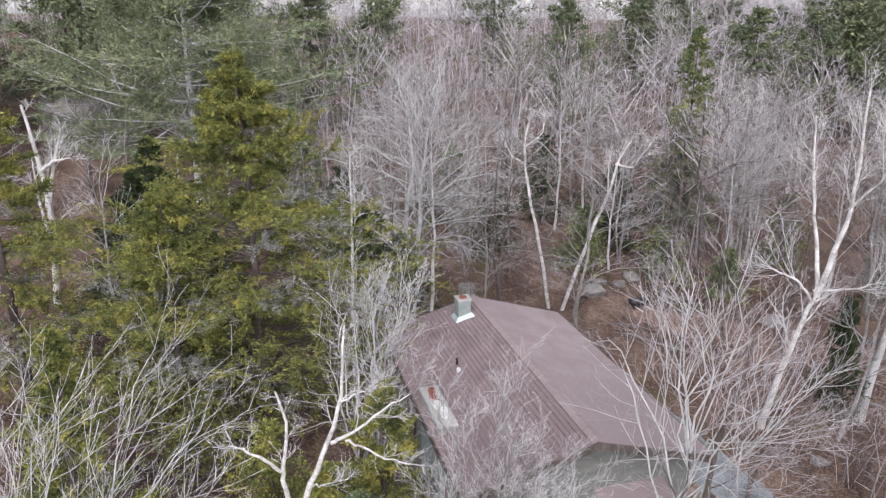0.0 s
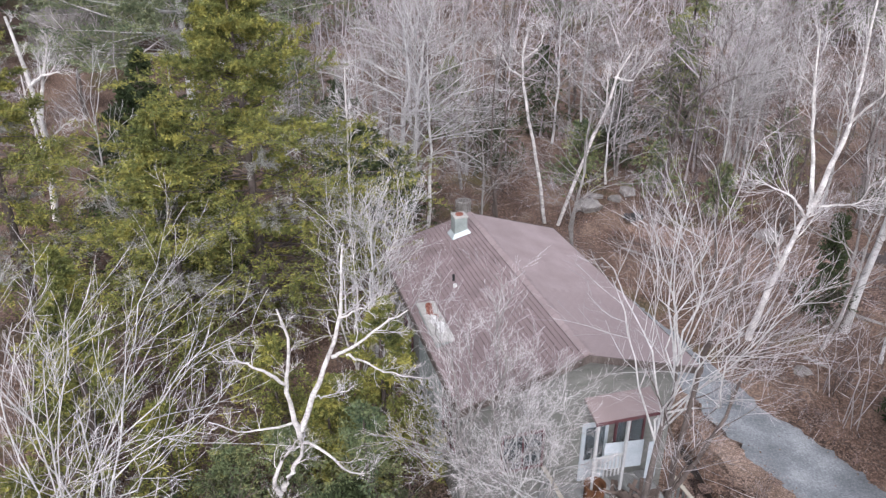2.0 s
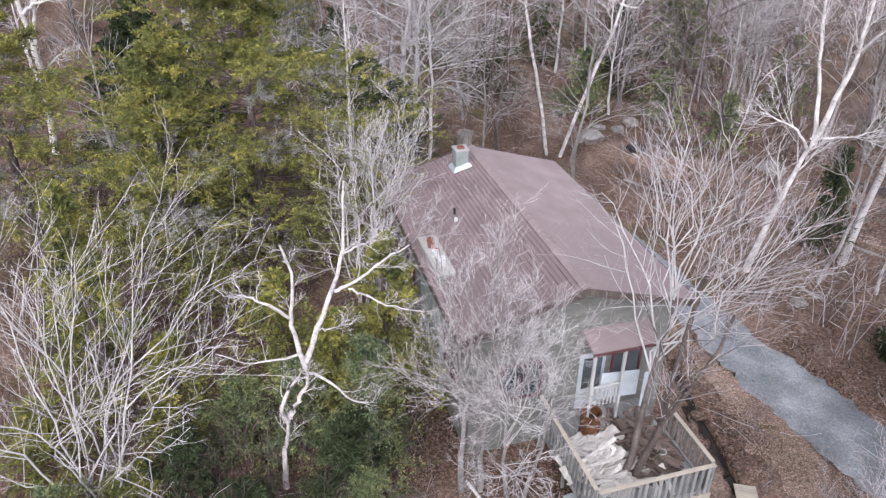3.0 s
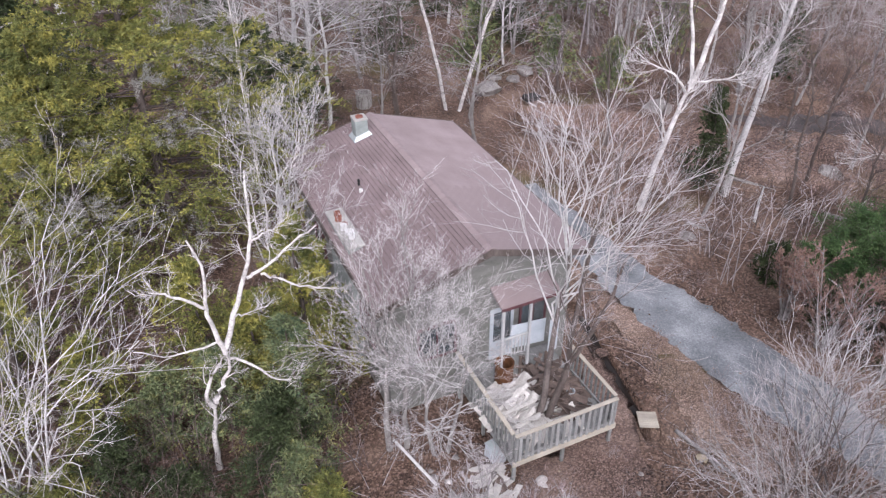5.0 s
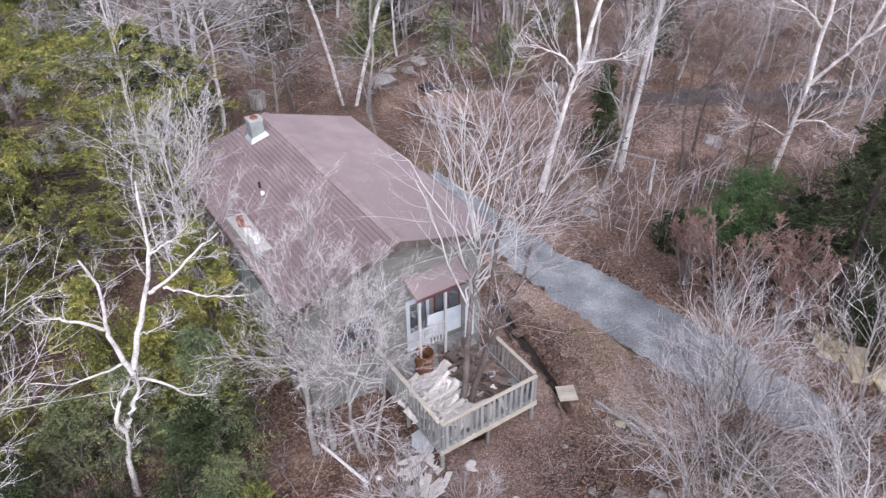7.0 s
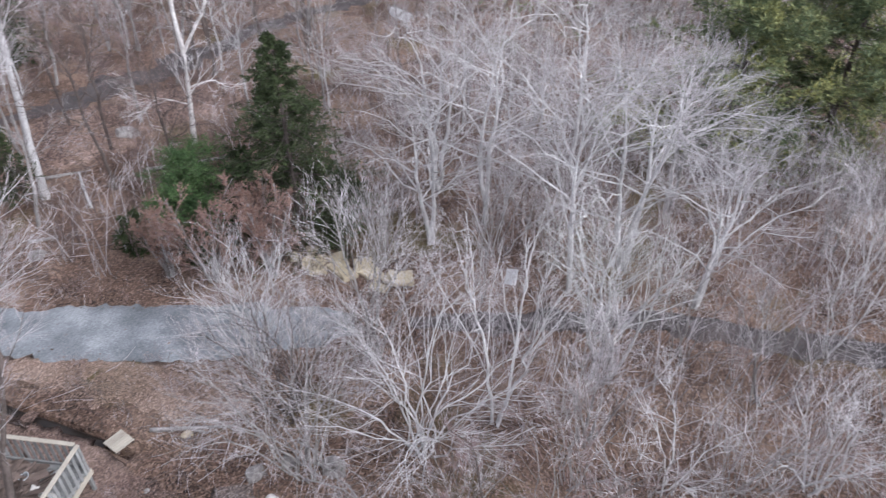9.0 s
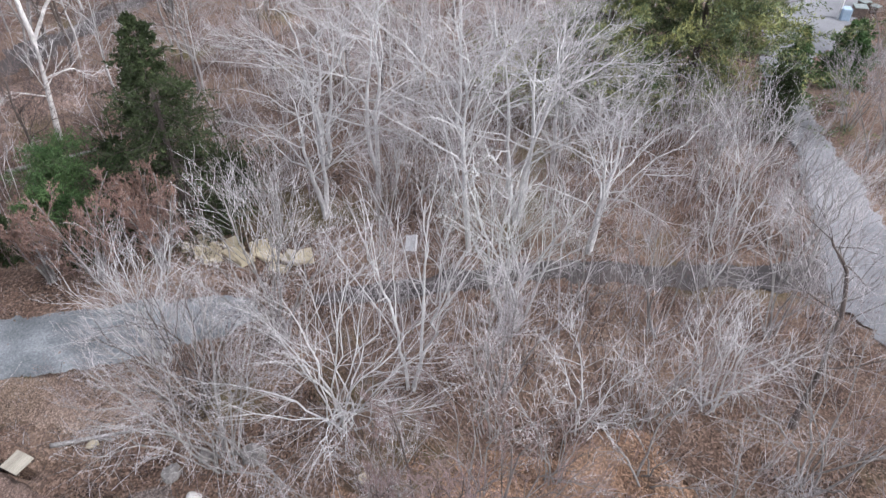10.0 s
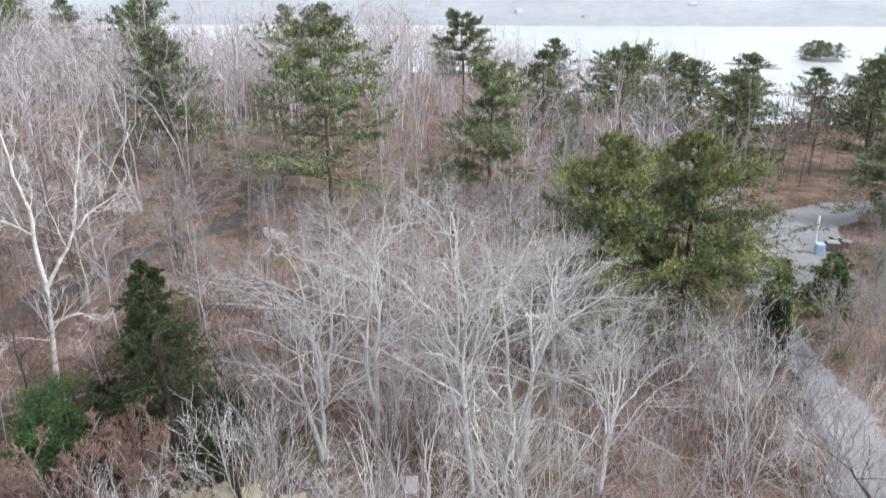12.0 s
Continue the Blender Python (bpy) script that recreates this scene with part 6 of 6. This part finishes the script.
# ---- woods, brush and litter ----
def clear_of(x, y, brush=False):
    """True where nothing may stand: house, deck, roads, and the view of them."""
    hx = (x - 3.72) * 0.964 + (y - 15.3) * 0.267
    hy = -(x - 3.72) * 0.267 + (y - 15.3) * 0.964
    house_in = (abs(hx) < 4.0) & (hy > -4.2) & (hy < 10.6)
    px = np.interp(y, [-12, -7, -1.5, 3.5, 8.5, 12.7, 15.4, 18.4, 21.4, 24.5, 28], [24, 22.3, 21, 19, 16.6, 14.1, 12.6, 11.1, 9.9, 8.8, 7.6])
    drive = (abs(x - px) < 2.2) & (y > -13) & (y < 29)
    ry = np.interp(x, [12, 20, 24, 28, 32, 36, 42, 47, 52, 60, 70, 110], [-19, -12.8, -11.6, -11.3, -10.9, -10.8, -11, -11.8, -13.5, -16, -19.5, -42])
    rd = (abs(y - ry) < np.where(x > 50, 5.0, 2.2)) & (x > 10) & (x < 112)
    pt = (abs(y - np.interp(x, [21, 25, 30, 43, 75], [35, 33.8, 33, 31, 34])) < 2.2) & (x > 20) & (x < 76)
    return house_in | drive | rd | pt


def scatter(n, x0, x1, y0, y1, seed, keep=None):
    rng = np.random.default_rng(seed)
    x, y = rng.uniform(x0, x1, n), rng.uniform(y0, y1, n)
    ok = ~clear_of(x, y)
    if keep is not None:
        ok &= keep(x, y)
    return x[ok], y[ok], rng


def plant(shapes, x, y, h, rng, wide=None):
    """Joins turned and scaled copies of shapes, each one unit high, into one."""
    V, Q, o = [], [], 0
    z = ground_z(x, y) - 0.1
    for k in range(len(x)):
        v, q = shapes[rng.integers(len(shapes))]
        a = rng.random() * 6.283
        c, s = math.cos(a), math.sin(a)
        w = h[k] * (wide[k] if wide is not None else 1)
        V.append(np.stack([(v[:, 0] * c - v[:, 1] * s) * w + x[k], (v[:, 0] * s + v[:, 1] * c) * w + y[k], v[:, 2] * h[k] + z[k]], 1))
        Q.append(q + o)
        o += len(v)
    return np.concatenate(V), np.concatenate(Q)


def small_tree(seed, **k):
    stem, _, fine = fan_shape(1.0, 0.36, 0.007, seed, twig=0.0014, flare=0.01, lod=2, **k)
    return merge([stem, fine])


def stuff(name, V, Q, mat, label, category):
    return tagged(new(name, mesh_from(name, V, Q, None, mat)), label, category, kind="stuff")


def young(x, y):
    """Height factor: younger growth in the two openings beside the broad pines."""
    f = np.ones_like(x)
    for c, w, u0, u1 in ((0.375, 7.0, 40, 63), (0.15, 4.5, 48, 71)):
        u, v = x * math.cos(c) + y * math.sin(c), y * math.cos(c) - x * math.sin(c)
        f = np.where((abs(v) < w) & (u > u0) & (u < u1), 0.48, f)
    return f


wood_shapes = [small_tree(200 + k, stems=1, ang0=46, counts=(9, 5, 4), splay=0.1) for k in range(5)]
wide_shapes = [small_tree(220 + k, stems=3, counts=(5, 4, 4), splay=0.4) for k in range(4)]


def far_keep(x, y):
    r = np.hypot(x, y)
    return (r > 46) & ~((x > 0) & (x < 14) & (y < 46)) & ~((x < -6 - 0.22 * (y - 30)) & (y < 74) & (np.sin(37 * x + 11 * y) < 0.5))


x, y, rng = scatter(1050, -90, 165, 44, 185, 1, far_keep)
half = len(x) // 2
stuff("far_woods", *plant(wood_shapes, x[:half], y[:half], rng.uniform(10, 15, half) + 12 * np.clip((y[:half] - 85) / 60, 0, 1), rng), M_TWIGGREY, "leafless grey woods covering the hillside", "woods")
stuff("far_woods", *plant(wood_shapes, x[half:], y[half:], rng.uniform(9, 14, len(x) - half) + 12 * np.clip((y[half:] - 85) / 60, 0, 1), rng), M_TWIGMAUVE, "leafless purplish-grey woods covering the hillside", "woods")
x, y, rng = scatter(900, 50, 232, -110, 60, 2, lambda x, y: (np.hypot(x, y) > 50) & (np.hypot(x - 60, y - 24) > 9) & ~((x > 80) & (y < -0.13 * x)))
half = len(x) // 2
stuff("far_woods", *plant(wide_shapes, x[:half], y[:half], young(x, y)[:half] * (rng.uniform(8, 12, half) + 3.5 * np.clip((x[:half] - 70) / 60, 0, 1) + 5 * np.clip((y[:half] - 0.22 * x[:half]) / 10, 0, 1)), rng), M_TWIGGREY, "leafless grey woods sloping to the lake", "woods")
stuff("far_woods", *plant(wood_shapes, x[half:], y[half:], young(x, y)[half:] * (rng.uniform(8, 12, len(x) - half) + 3.5 * np.clip((x[half:] - 70) / 60, 0, 1) + 5 * np.clip((y[half:] - 0.22 * x[half:]) / 10, 0, 1)), rng), M_TWIGMAUVE, "leafless purplish-grey woods sloping to the lake", "woods")

x, y, rng = scatter(110, 48, 112, 110, 186, 21)
stuff("far_woods", *plant(wood_shapes, x, y, rng.uniform(13, 17, len(x)), rng), M_TWIGMAUVE, "tall leafless woods on the far slope", "woods")

x, y, rng = scatter(120, 72, 106, -48, -13, 22)
stuff("far_woods", *plant(wood_shapes, x, y, rng.uniform(9, 13, len(x)), rng, rng.uniform(0.5, 0.8, len(x))), M_TWIGDARK, "row of slim dark leafless trees before the lake", "woods")
x, y, rng = scatter(190, 70, 190, 60, 150, 23)
stuff("far_woods", *plant(wide_shapes, x, y, rng.uniform(12, 16, len(x)), rng), M_TWIGMAUVE, "tall leafless grey woods on the hillside", "woods")

# middle-distance trees that can be told apart: copies of four kinds
kinds = []
for k in range(4):
    stem, bough, fine = fan_shape(11, 3.9, 0.1, 300 + k, stems=1 + k % 2, ang0=48, first=0.36, reach=92, counts=((15, 7, 5, 3), (9, 7, 5, 3), (14, 7, 5, 3), (9, 7, 5, 3))[k], splay=0.15, twig=0.007, lod=1)
    bark, tw = ((M_PALEBARK, M_TWIGGREY), (M_GREYBARK, M_TWIGGREY), (M_GREYBARK, M_TWIGMAUVE), (M_DARKBARK, M_TWIGGREY))[k]
    kinds.append((smooth(mesh_from("trunk", *merge([stem, bough]), None, bark)), mesh_from("crown", *fine, None, tw)))
MID_LABELS = ("pale leafless tree in the open woods", "grey leafless tree in the open woods", "leafless tree with reddish twigs in the open woods", "dark-barked leafless tree in the open woods")
x, y, rng = scatter(210, -30, 44, 29, 62, 3, lambda x, y: (np.abs(x - 6) + np.abs(y - 38) > 7) & ~((x > 8.5) & (x < 22) & (y < 38)) & (np.hypot(x + 8, y - 24) > 6) & ~((x < -7) & (np.sin(37 * x + 11 * y) < 0.4)))
x, y = x[:105], y[:105]
x2, y2, _ = scatter(260, 28, 66, -9, 34, 4, lambda x, y: (np.hypot(x - 37.5, y + 4) > 7.5) & (np.hypot(x - 60, y - 24) > 5) & (np.abs(y - 0.3 * (x - 30) - 2) > 0))
for k, (a, b) in enumerate(zip(np.concatenate([x, x2[:120]]), np.concatenate([y, y2[:120]]))):
    i = int(rng.integers(4))
    s = rng.uniform(0.55, 0.8) + (0.2 if a + b > 62 else 0) if k >= len(x) else rng.uniform(0.75, 1.2)
    s *= float(young(a, b))
    ob = thing("bare_tree", pose(a, b, gz(a, b) - 0.1, 0, 0, rng.uniform(0, 360)) @ Matrix.Diagonal((s, s, s * rng.uniform(0.9, 1.15), 1)), MID_LABELS[i], "tree", "bare trees in the woods")
    part("trunk", kinds[i][0], None, ob)
    tagged(part("crown", kinds[i][1], None, ob), kind="stuff")

# saplings and brush
sap = []
for k in range(5):
    stem, bough, fine = fan_shape(1.0, 0.34, 0.0048, 400 + k, stems=4 + k % 3, counts=(5, 4), splay=0.5, twig=0.0014, flare=0.05, lod=2)
    sap.append(merge([stem, fine]))
BARE = lambda x, y: ~((x > 2.6) & (x < 9) & (y > 8) & (y < 16)) & ~((x > 7.2) & (x < 12) & (y > 9) & (y < 22))
x, y, rng = scatter(1000, -24, 44, 3, 46, 6, lambda x, y: (np.hypot(x, y) > 7) & BARE(x, y))
third = len(x) // 3
stuff("brush", *plant(sap, x[:third], y[:third], rng.uniform(1.0, 3.2, third), rng), M_TWIGDARK, "dark leafless saplings and brush over the leaf litter", "brush")
stuff("brush", *plant(sap, x[third:2 * third], y[third:2 * third], rng.uniform(0.9, 2.8, third), rng), M_TWIGDARK, "dark leafless saplings and brush over the leaf litter", "brush")
stuff("brush", *plant(sap, x[2 * third:], y[2 * third:], rng.uniform(0.8, 2.6, len(x) - 2 * third), rng), M_TWIGRED, "reddish leafless brush over the leaf litter", "brush")
x, y, rng = scatter(560, 3, 40, -14, 6, 7, lambda x, y: (np.hypot(x, y) > 5) & ~((x < 11) & (y > -4.5) & (y < 3)))
half = len(x) // 2
stuff("brush", *plant(sap, x[:half], y[:half], rng.uniform(0.8, 2.6, half), rng), M_TWIGRED, "reddish leafless brush over the leaf litter", "brush")
stuff("brush", *plant(sap, x[half:], y[half:], rng.uniform(0.8, 2.8, len(x) - half), rng), M_TWIGGREY, "grey leafless brush over the leaf litter", "brush")
x, y, rng = scatter(110, 12, 34, 20, 42, 17, lambda x, y: (x > 13.5) | (y > 30))
half = len(x) // 2
stuff("brush", *plant(sap, x[:half], y[:half], rng.uniform(0.8, 2.6, half), rng), M_TWIGDARK, "dark leafless brush between the drive and the path", "brush")
stuff("brush", *plant(sap, x[half:], y[half:], rng.uniform(0.8, 3.0, len(x) - half), rng), M_TWIGRED, "reddish leafless brush between the drive and the path", "brush")
rng = np.random.default_rng(19)
x, y = rng.uniform(2.5, 13.5, 900), rng.uniform(6.5, 21, 900)
mid = np.interp(y, [6, 8.5, 10.8, 13.0, 15.4, 18.4, 21.4], [18, 16.6, 15.2, 13.9, 12.6, 11.1, 9.9])
hx, hy = (x - 3.72) * 0.964 + (y - 15.3) * 0.267, -(x - 3.72) * 0.267 + (y - 15.3) * 0.964
ok = ~((np.abs(hx) < 3.6) & (hy > -3.6)) & (np.abs(x - mid) > 1.6) & (np.abs(x - 7.75 - (19 - y) * 0.065) > 0.45)
x, y = x[ok], y[ok]
half = len(x) // 2
stuff("brush", *plant(sap, x[:half], y[:half], rng.uniform(0.25, 0.9, half), rng), M_TWIGRED, "low reddish shoots on the open soil and bank", "brush")
stuff("brush", *plant(sap, x[half:], y[half:], rng.uniform(0.2, 0.8, len(x) - half), rng), M_TWIGGREY, "low grey shoots on the open soil and bank", "brush")
# tall thicket below the drive
x, y, rng = scatter(330, 14, 36, -9, 22, 12, lambda x, y: np.hypot(x - 18, y - 16) > 4.5)
half = len(x) // 2
stuff("thicket", *plant(sap, x[:half], y[:half], rng.uniform(2.5, 5.5, half), rng), M_TWIGGREY, "thicket of tall thin leafless saplings", "brush")
stuff("thicket", *plant(sap, x[half:], y[half:], rng.uniform(1.5, 4.0, len(x) - half), rng), M_TWIGDARK, "thicket of thin dark leafless saplings", "brush")
x, y, rng = scatter(170, 16, 31, 12, 30, 18)
stuff("thicket", *plant(sap, x, y, rng.uniform(0.8, 3.0, len(x)), rng), M_TWIGDARK, "low dark thicket under the spruces", "brush")
x, y, rng = scatter(120, -14, 2, 9, 32, 13, lambda x, y: (np.hypot(x, y) > 9))
stuff("thicket", *plant(sap, x, y, rng.uniform(1.6, 4.0, len(x)), rng), M_TWIGDARK, "thicket of thin dark saplings under the spruces", "brush")

# fallen leaves and sticks
rng = np.random.default_rng(8)
x, y = rng.uniform(-14, 32, 70000), rng.uniform(-14, 42, 70000)
mid = np.interp(y, [-12, -7, -1.5, 3.5, 8.5, 10.8, 13.0, 15.4, 18.4, 21.4, 24.5, 28], [24, 22.3, 21, 19, 16.6, 15.2, 13.9, 12.6, 11.1, 9.9, 8.8, 7.6])
inside = (np.abs((x - 3.72) * 0.964 + (y - 15.3) * 0.267) < 3.6) & (np.abs(-(x - 3.72) * 0.267 + (y - 15.3) * 0.964 - 3) < 6.6)
ok = ~inside & ((np.abs(x - mid) > 1.35) | (rng.random(70000) < 0.12)) & (np.abs(np.arctan2(x, y + 6)) < 2.2)
x, y = x[ok], y[ok]
xo, yo = rng.uniform(3, 16, 45000), rng.uniform(-12, 7, 45000)
keep = rng.random(45000) < 0.25 + 0.75 * np.clip(np.sin(0.9 * xo + 1) * np.sin(0.8 * yo), 0, 1) + 0.4 * (yo < 4) * (xo < 12)
x, y = np.concatenate([x, xo[keep]]), np.concatenate([y, yo[keep]])
n = len(x)
p = np.stack([x, y, ground_z(x, y) + rng.uniform(0.03, 0.1, n)], 1)
d = unit(np.stack([rng.normal(size=n), rng.normal(size=n), rng.normal(0, 0.35, n)], 1))
stuff("fallen_leaves", *blades(p, d, rng.uniform(0.05, 0.11, n), rng.uniform(0.016, 0.034, n), rng), M_LEAF, "dry brown fallen leaves strewn over the ground", "leaves")
for seed, mat, label in ((10, M_TWIGGREY, "grey fallen sticks on the leaf litter"), (11, M_TWIGDARK, "dark fallen sticks on the leaf litter")):
    x, y, rng = scatter(2300, -12, 34, -12, 40, seed)
    n = len(x)
    p = np.stack([x, y, ground_z(x, y) + 0.05], 1)
    L = rng.uniform(0.3, 1.5, n) ** 1.3
    ln = grow(p, np.stack([rng.normal(size=n), rng.normal(size=n), rng.normal(0, 0.12, n)], 1), L, 3, 0.13, 0, rng)
    stuff("fallen_sticks", *tubes(ln, taper(0.005 + L * 0.005, 0.003 + L * 0.002, 4, n), 3), mat, label, "sticks")

x, y, rng = scatter(2600, 2, 15, 5, 24, 14)
n = len(x)
p = np.stack([x, y, ground_z(x, y) + 0.05], 1)
L = rng.uniform(0.15, 0.8, n)
ln = grow(p, np.stack([rng.normal(size=n), rng.normal(size=n), rng.normal(0, 0.15, n)], 1), L, 2, 0.2, 0, rng)
stuff("fallen_sticks", *tubes(ln, taper(0.005 + L * 0.008, 0.004 + L * 0.003, 3, n), 3), M_DARKBARK, "dark broken twigs and bark bits around the house", "sticks")

# logs
LOGS = [((18.1, 27.5), (20.6, 25.5), 0.1, M_GREYBARK), ((8.9, 12.9), (10.0, 10.9), 0.07, M_GREYBARK), ((9.3, 12.4), (9.9, 10.6), 0.05, M_GREYBARK), ((7.6, 1.4), (9.5, 0.6), 0.09, M_DARKBARK), ((7.0, 4.2), (8.8, 4.3), 0.09, M_DARKBARK), ((17.6, 23.9), (19.2, 26.4), 0.07, M_PALEBARK),
        ((9.5, 33.5), (12.4, 31.4), 0.06, M_GREYBARK), ((9.0, 34.5), (13.0, 32.6), 0.05, M_DARKBARK), ((21, 24), (24.5, 21), 0.1, M_GREYBARK), ((3.0, 36.5), (5.2, 34.8), 0.14, M_DARKBARK), ((14.5, 24.0), (16.5, 21.8), 0.08, M_GREYBARK)]
for k, (a, b, r, mat) in enumerate(LOGS):
    rng = np.random.default_rng(500 + k)
    A_, B_ = np.array([*a, gz(*a) + r * 0.7]), np.array([*b, gz(*b) + r * 0.7])
    ln = grow(np.zeros((1, 3)), (B_ - A_)[None], np.array([np.linalg.norm(B_ - A_)]), 7, 0.03, 0, rng)
    V, Q = tubes(ln, taper([r], [r * 0.6], 8, 1) * rng.uniform(0.9, 1.1, (1, 8)), 9)
    caps = [list(range(9))[::-1], list(range(63, 72))]
    me = bpy.data.meshes.new("log")
    me.from_pydata(V.tolist(), [], Q.tolist() + caps)
    me.materials.append(mat)
    ob = new("log", smooth(me))
    ob.location = A_
    tagged(ob, "fallen log lying on the leaf litter", "log", "fallen logs")
stump = thing("stump", pose(9.8, 4.3, gz(9.8, 4.3)), "old cut stump with a pale orange top", "stump")
bm = bmesh.new()
ring(bm, 0.01, 0.19, -0.1, 0.35, 14, 0.02, random.Random(3))
part("bark", bm, M_DARKBARK, stump)
part("cut_face", ring(bmesh.new(), 0.005, 0.165, 0.36, 0.385, 14), M_TANSLAB, stump, "pale cut wood")

# houses on the far shore, walls and roofs alike in haze grey
rh = random.Random(8)
hm = bmesh.new()
box(hm, -5, 5, -4, 4, 0, 5, 0.1)
hw = bpy.data.meshes.new("wall")
hm.to_mesh(hw), hm.free()
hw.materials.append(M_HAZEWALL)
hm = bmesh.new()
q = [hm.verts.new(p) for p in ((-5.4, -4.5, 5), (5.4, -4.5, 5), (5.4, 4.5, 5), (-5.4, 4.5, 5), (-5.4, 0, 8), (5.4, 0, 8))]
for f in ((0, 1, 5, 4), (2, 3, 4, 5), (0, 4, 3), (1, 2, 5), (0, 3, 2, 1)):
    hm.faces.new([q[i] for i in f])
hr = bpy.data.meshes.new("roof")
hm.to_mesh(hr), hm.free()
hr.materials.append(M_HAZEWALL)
for k in range(16):
    yy = rh.uniform(-420, 330)
    xx = 655 - 0.04 * yy + rh.random() ** 2 * 190
    zz = float(far_shore(np.array(xx), np.array(yy)))
    ob = thing("far_house", pose(xx, yy, zz - 0.5, 0, 0, rh.uniform(0, 180)) @ Matrix.Diagonal((0.6, 0.6, 0.4, 1)), "small pale house on the far lake shore", "house", "houses on the far shore")
    part("wall", hw, None, ob)
    part("roof", hr, None, ob)


# rocky islets off the shore
for k, (x, y, r, flat) in enumerate(((377, -102, 11, 0.1), (352, -66, 12, 0.06), (340, -70, 8, 0.07))):
    solid("islet", boulder(r, flat, 31 + k), M_ROCK, pose(x, y, -20.3, 0, 0, 70), "low rocky islet in the lake", "island", "islets")
for k, (x, y, h) in enumerate(((377, -99, 9), (379, -104, 8), (376, -108, 8), (376, -94, 8), (378, -97, 9), (378, -101, 9))):
    ob = thing("pine_tree", pose(x, y, -20.0, 0, 0, 80 * k) @ Matrix.Diagonal((0.8, 0.8, h / 16, 1)), "small dark pine on a rocky islet", "tree", "pines on the islet")
    for nm, me in zip(("trunk", "crown"), slight_meshes[k % 3]):
        part(nm, me, None, ob)


# ---- roof shingles, laid last: each tab a piece where the camera comes nearest ----
def shingle_mesh(w, mat, lo, deep):
    """One tab: thick at its lower edge, thin under the next course; a short one leaves a groove whose dark felt draws
    the course's shadow line.
    """
    bm = bmesh.new()
    hi = 0.003
    v = [bm.verts.new(p) for p in ((-w / 2, 0, 0), (w / 2, 0, 0), (w / 2, deep, 0), (-w / 2, deep, 0), (-w / 2, 0, lo), (w / 2, 0, lo), (w / 2, deep, hi), (-w / 2, deep, hi))]
    for f in ((4, 5, 6, 7), (0, 1, 5, 4), (1, 2, 6, 5), (3, 0, 4, 7), (2, 3, 7, 6)):
        bm.faces.new([v[i] for i in f])
    me = bpy.data.meshes.new("shingle")
    bm.to_mesh(me)
    bm.free()
    me.materials.append(mat)
    return me


COURSE, TAB = 0.142, 0.325
slope_len = HALF * math.sqrt(1 + SLOPE * SLOPE)
courses = int(slope_len / COURSE)
tabs = int(LONG / TAB)
ang = math.degrees(math.atan(SLOPE))


def lay(sign, mat, singles):
    """Courses from eave to ridge; singles(row, col) says which tabs are pieces."""
    # left tabs fall short, so bared dark felt stands in for course shadows
    me = shingle_mesh(TAB - 0.004, mat, 0.026 if sign < 0 else 0.008, 0.133 if sign < 0 else 0.165)
    base = np.array([v.co[:] for v in me.vertices])
    faces = np.array([p.vertices[:] for p in me.polygons])
    rs = random.Random(20 + sign)
    V, Q, o = [], [], 0
    for r in range(courses):
        shift = (r % 2) * TAB / 2
        for c in range(tabs + 1):
            x = -LONG / 2 + c * TAB + shift
            # tabs cut off at the two rakes
            a, b = max(x - TAB / 2, -LONG / 2), min(x + TAB / 2, LONG / 2)
            if b - a < 0.04:
                continue
            x, cut = (a + b) / 2, Matrix.Diagonal(((b - a) / TAB, 1, 1, 1))
            y_along = LONG / 2 + x
            xo = sign * (HALF - (r * COURSE + rs.uniform(-0.004, 0.004)) / math.sqrt(1 + SLOPE * SLOPE))
            loc = Matrix.Translation((xo, y_along, roof_z(xo) - 0.018 + rs.uniform(0, 0.003))) @ Matrix.Rotation(radians(90 if sign > 0 else -90), 4, "Z") @ Matrix.Rotation(radians(ang), 4, "X") @ Matrix.Rotation(radians(rs.uniform(-0.5, 0.5)), 4, "Z") @ cut
            if singles(r, c):
                ob = new("shingle", me)
                ob.parent = roof_l if sign < 0 else roof_r
                ob.matrix_local = loc
            else:
                L = np.array(loc)
                V.append(base @ L[:3, :3].T + L[:3, 3])
                Q.append(faces + o)
                o += len(base)
    ob = part("shingles", mesh_from("shingles", np.concatenate(V), np.concatenate(Q), None, mat), mat, roof_l if sign < 0 else roof_r)
    ob.data.shade_flat()
    tagged(ob, kind="stuff")


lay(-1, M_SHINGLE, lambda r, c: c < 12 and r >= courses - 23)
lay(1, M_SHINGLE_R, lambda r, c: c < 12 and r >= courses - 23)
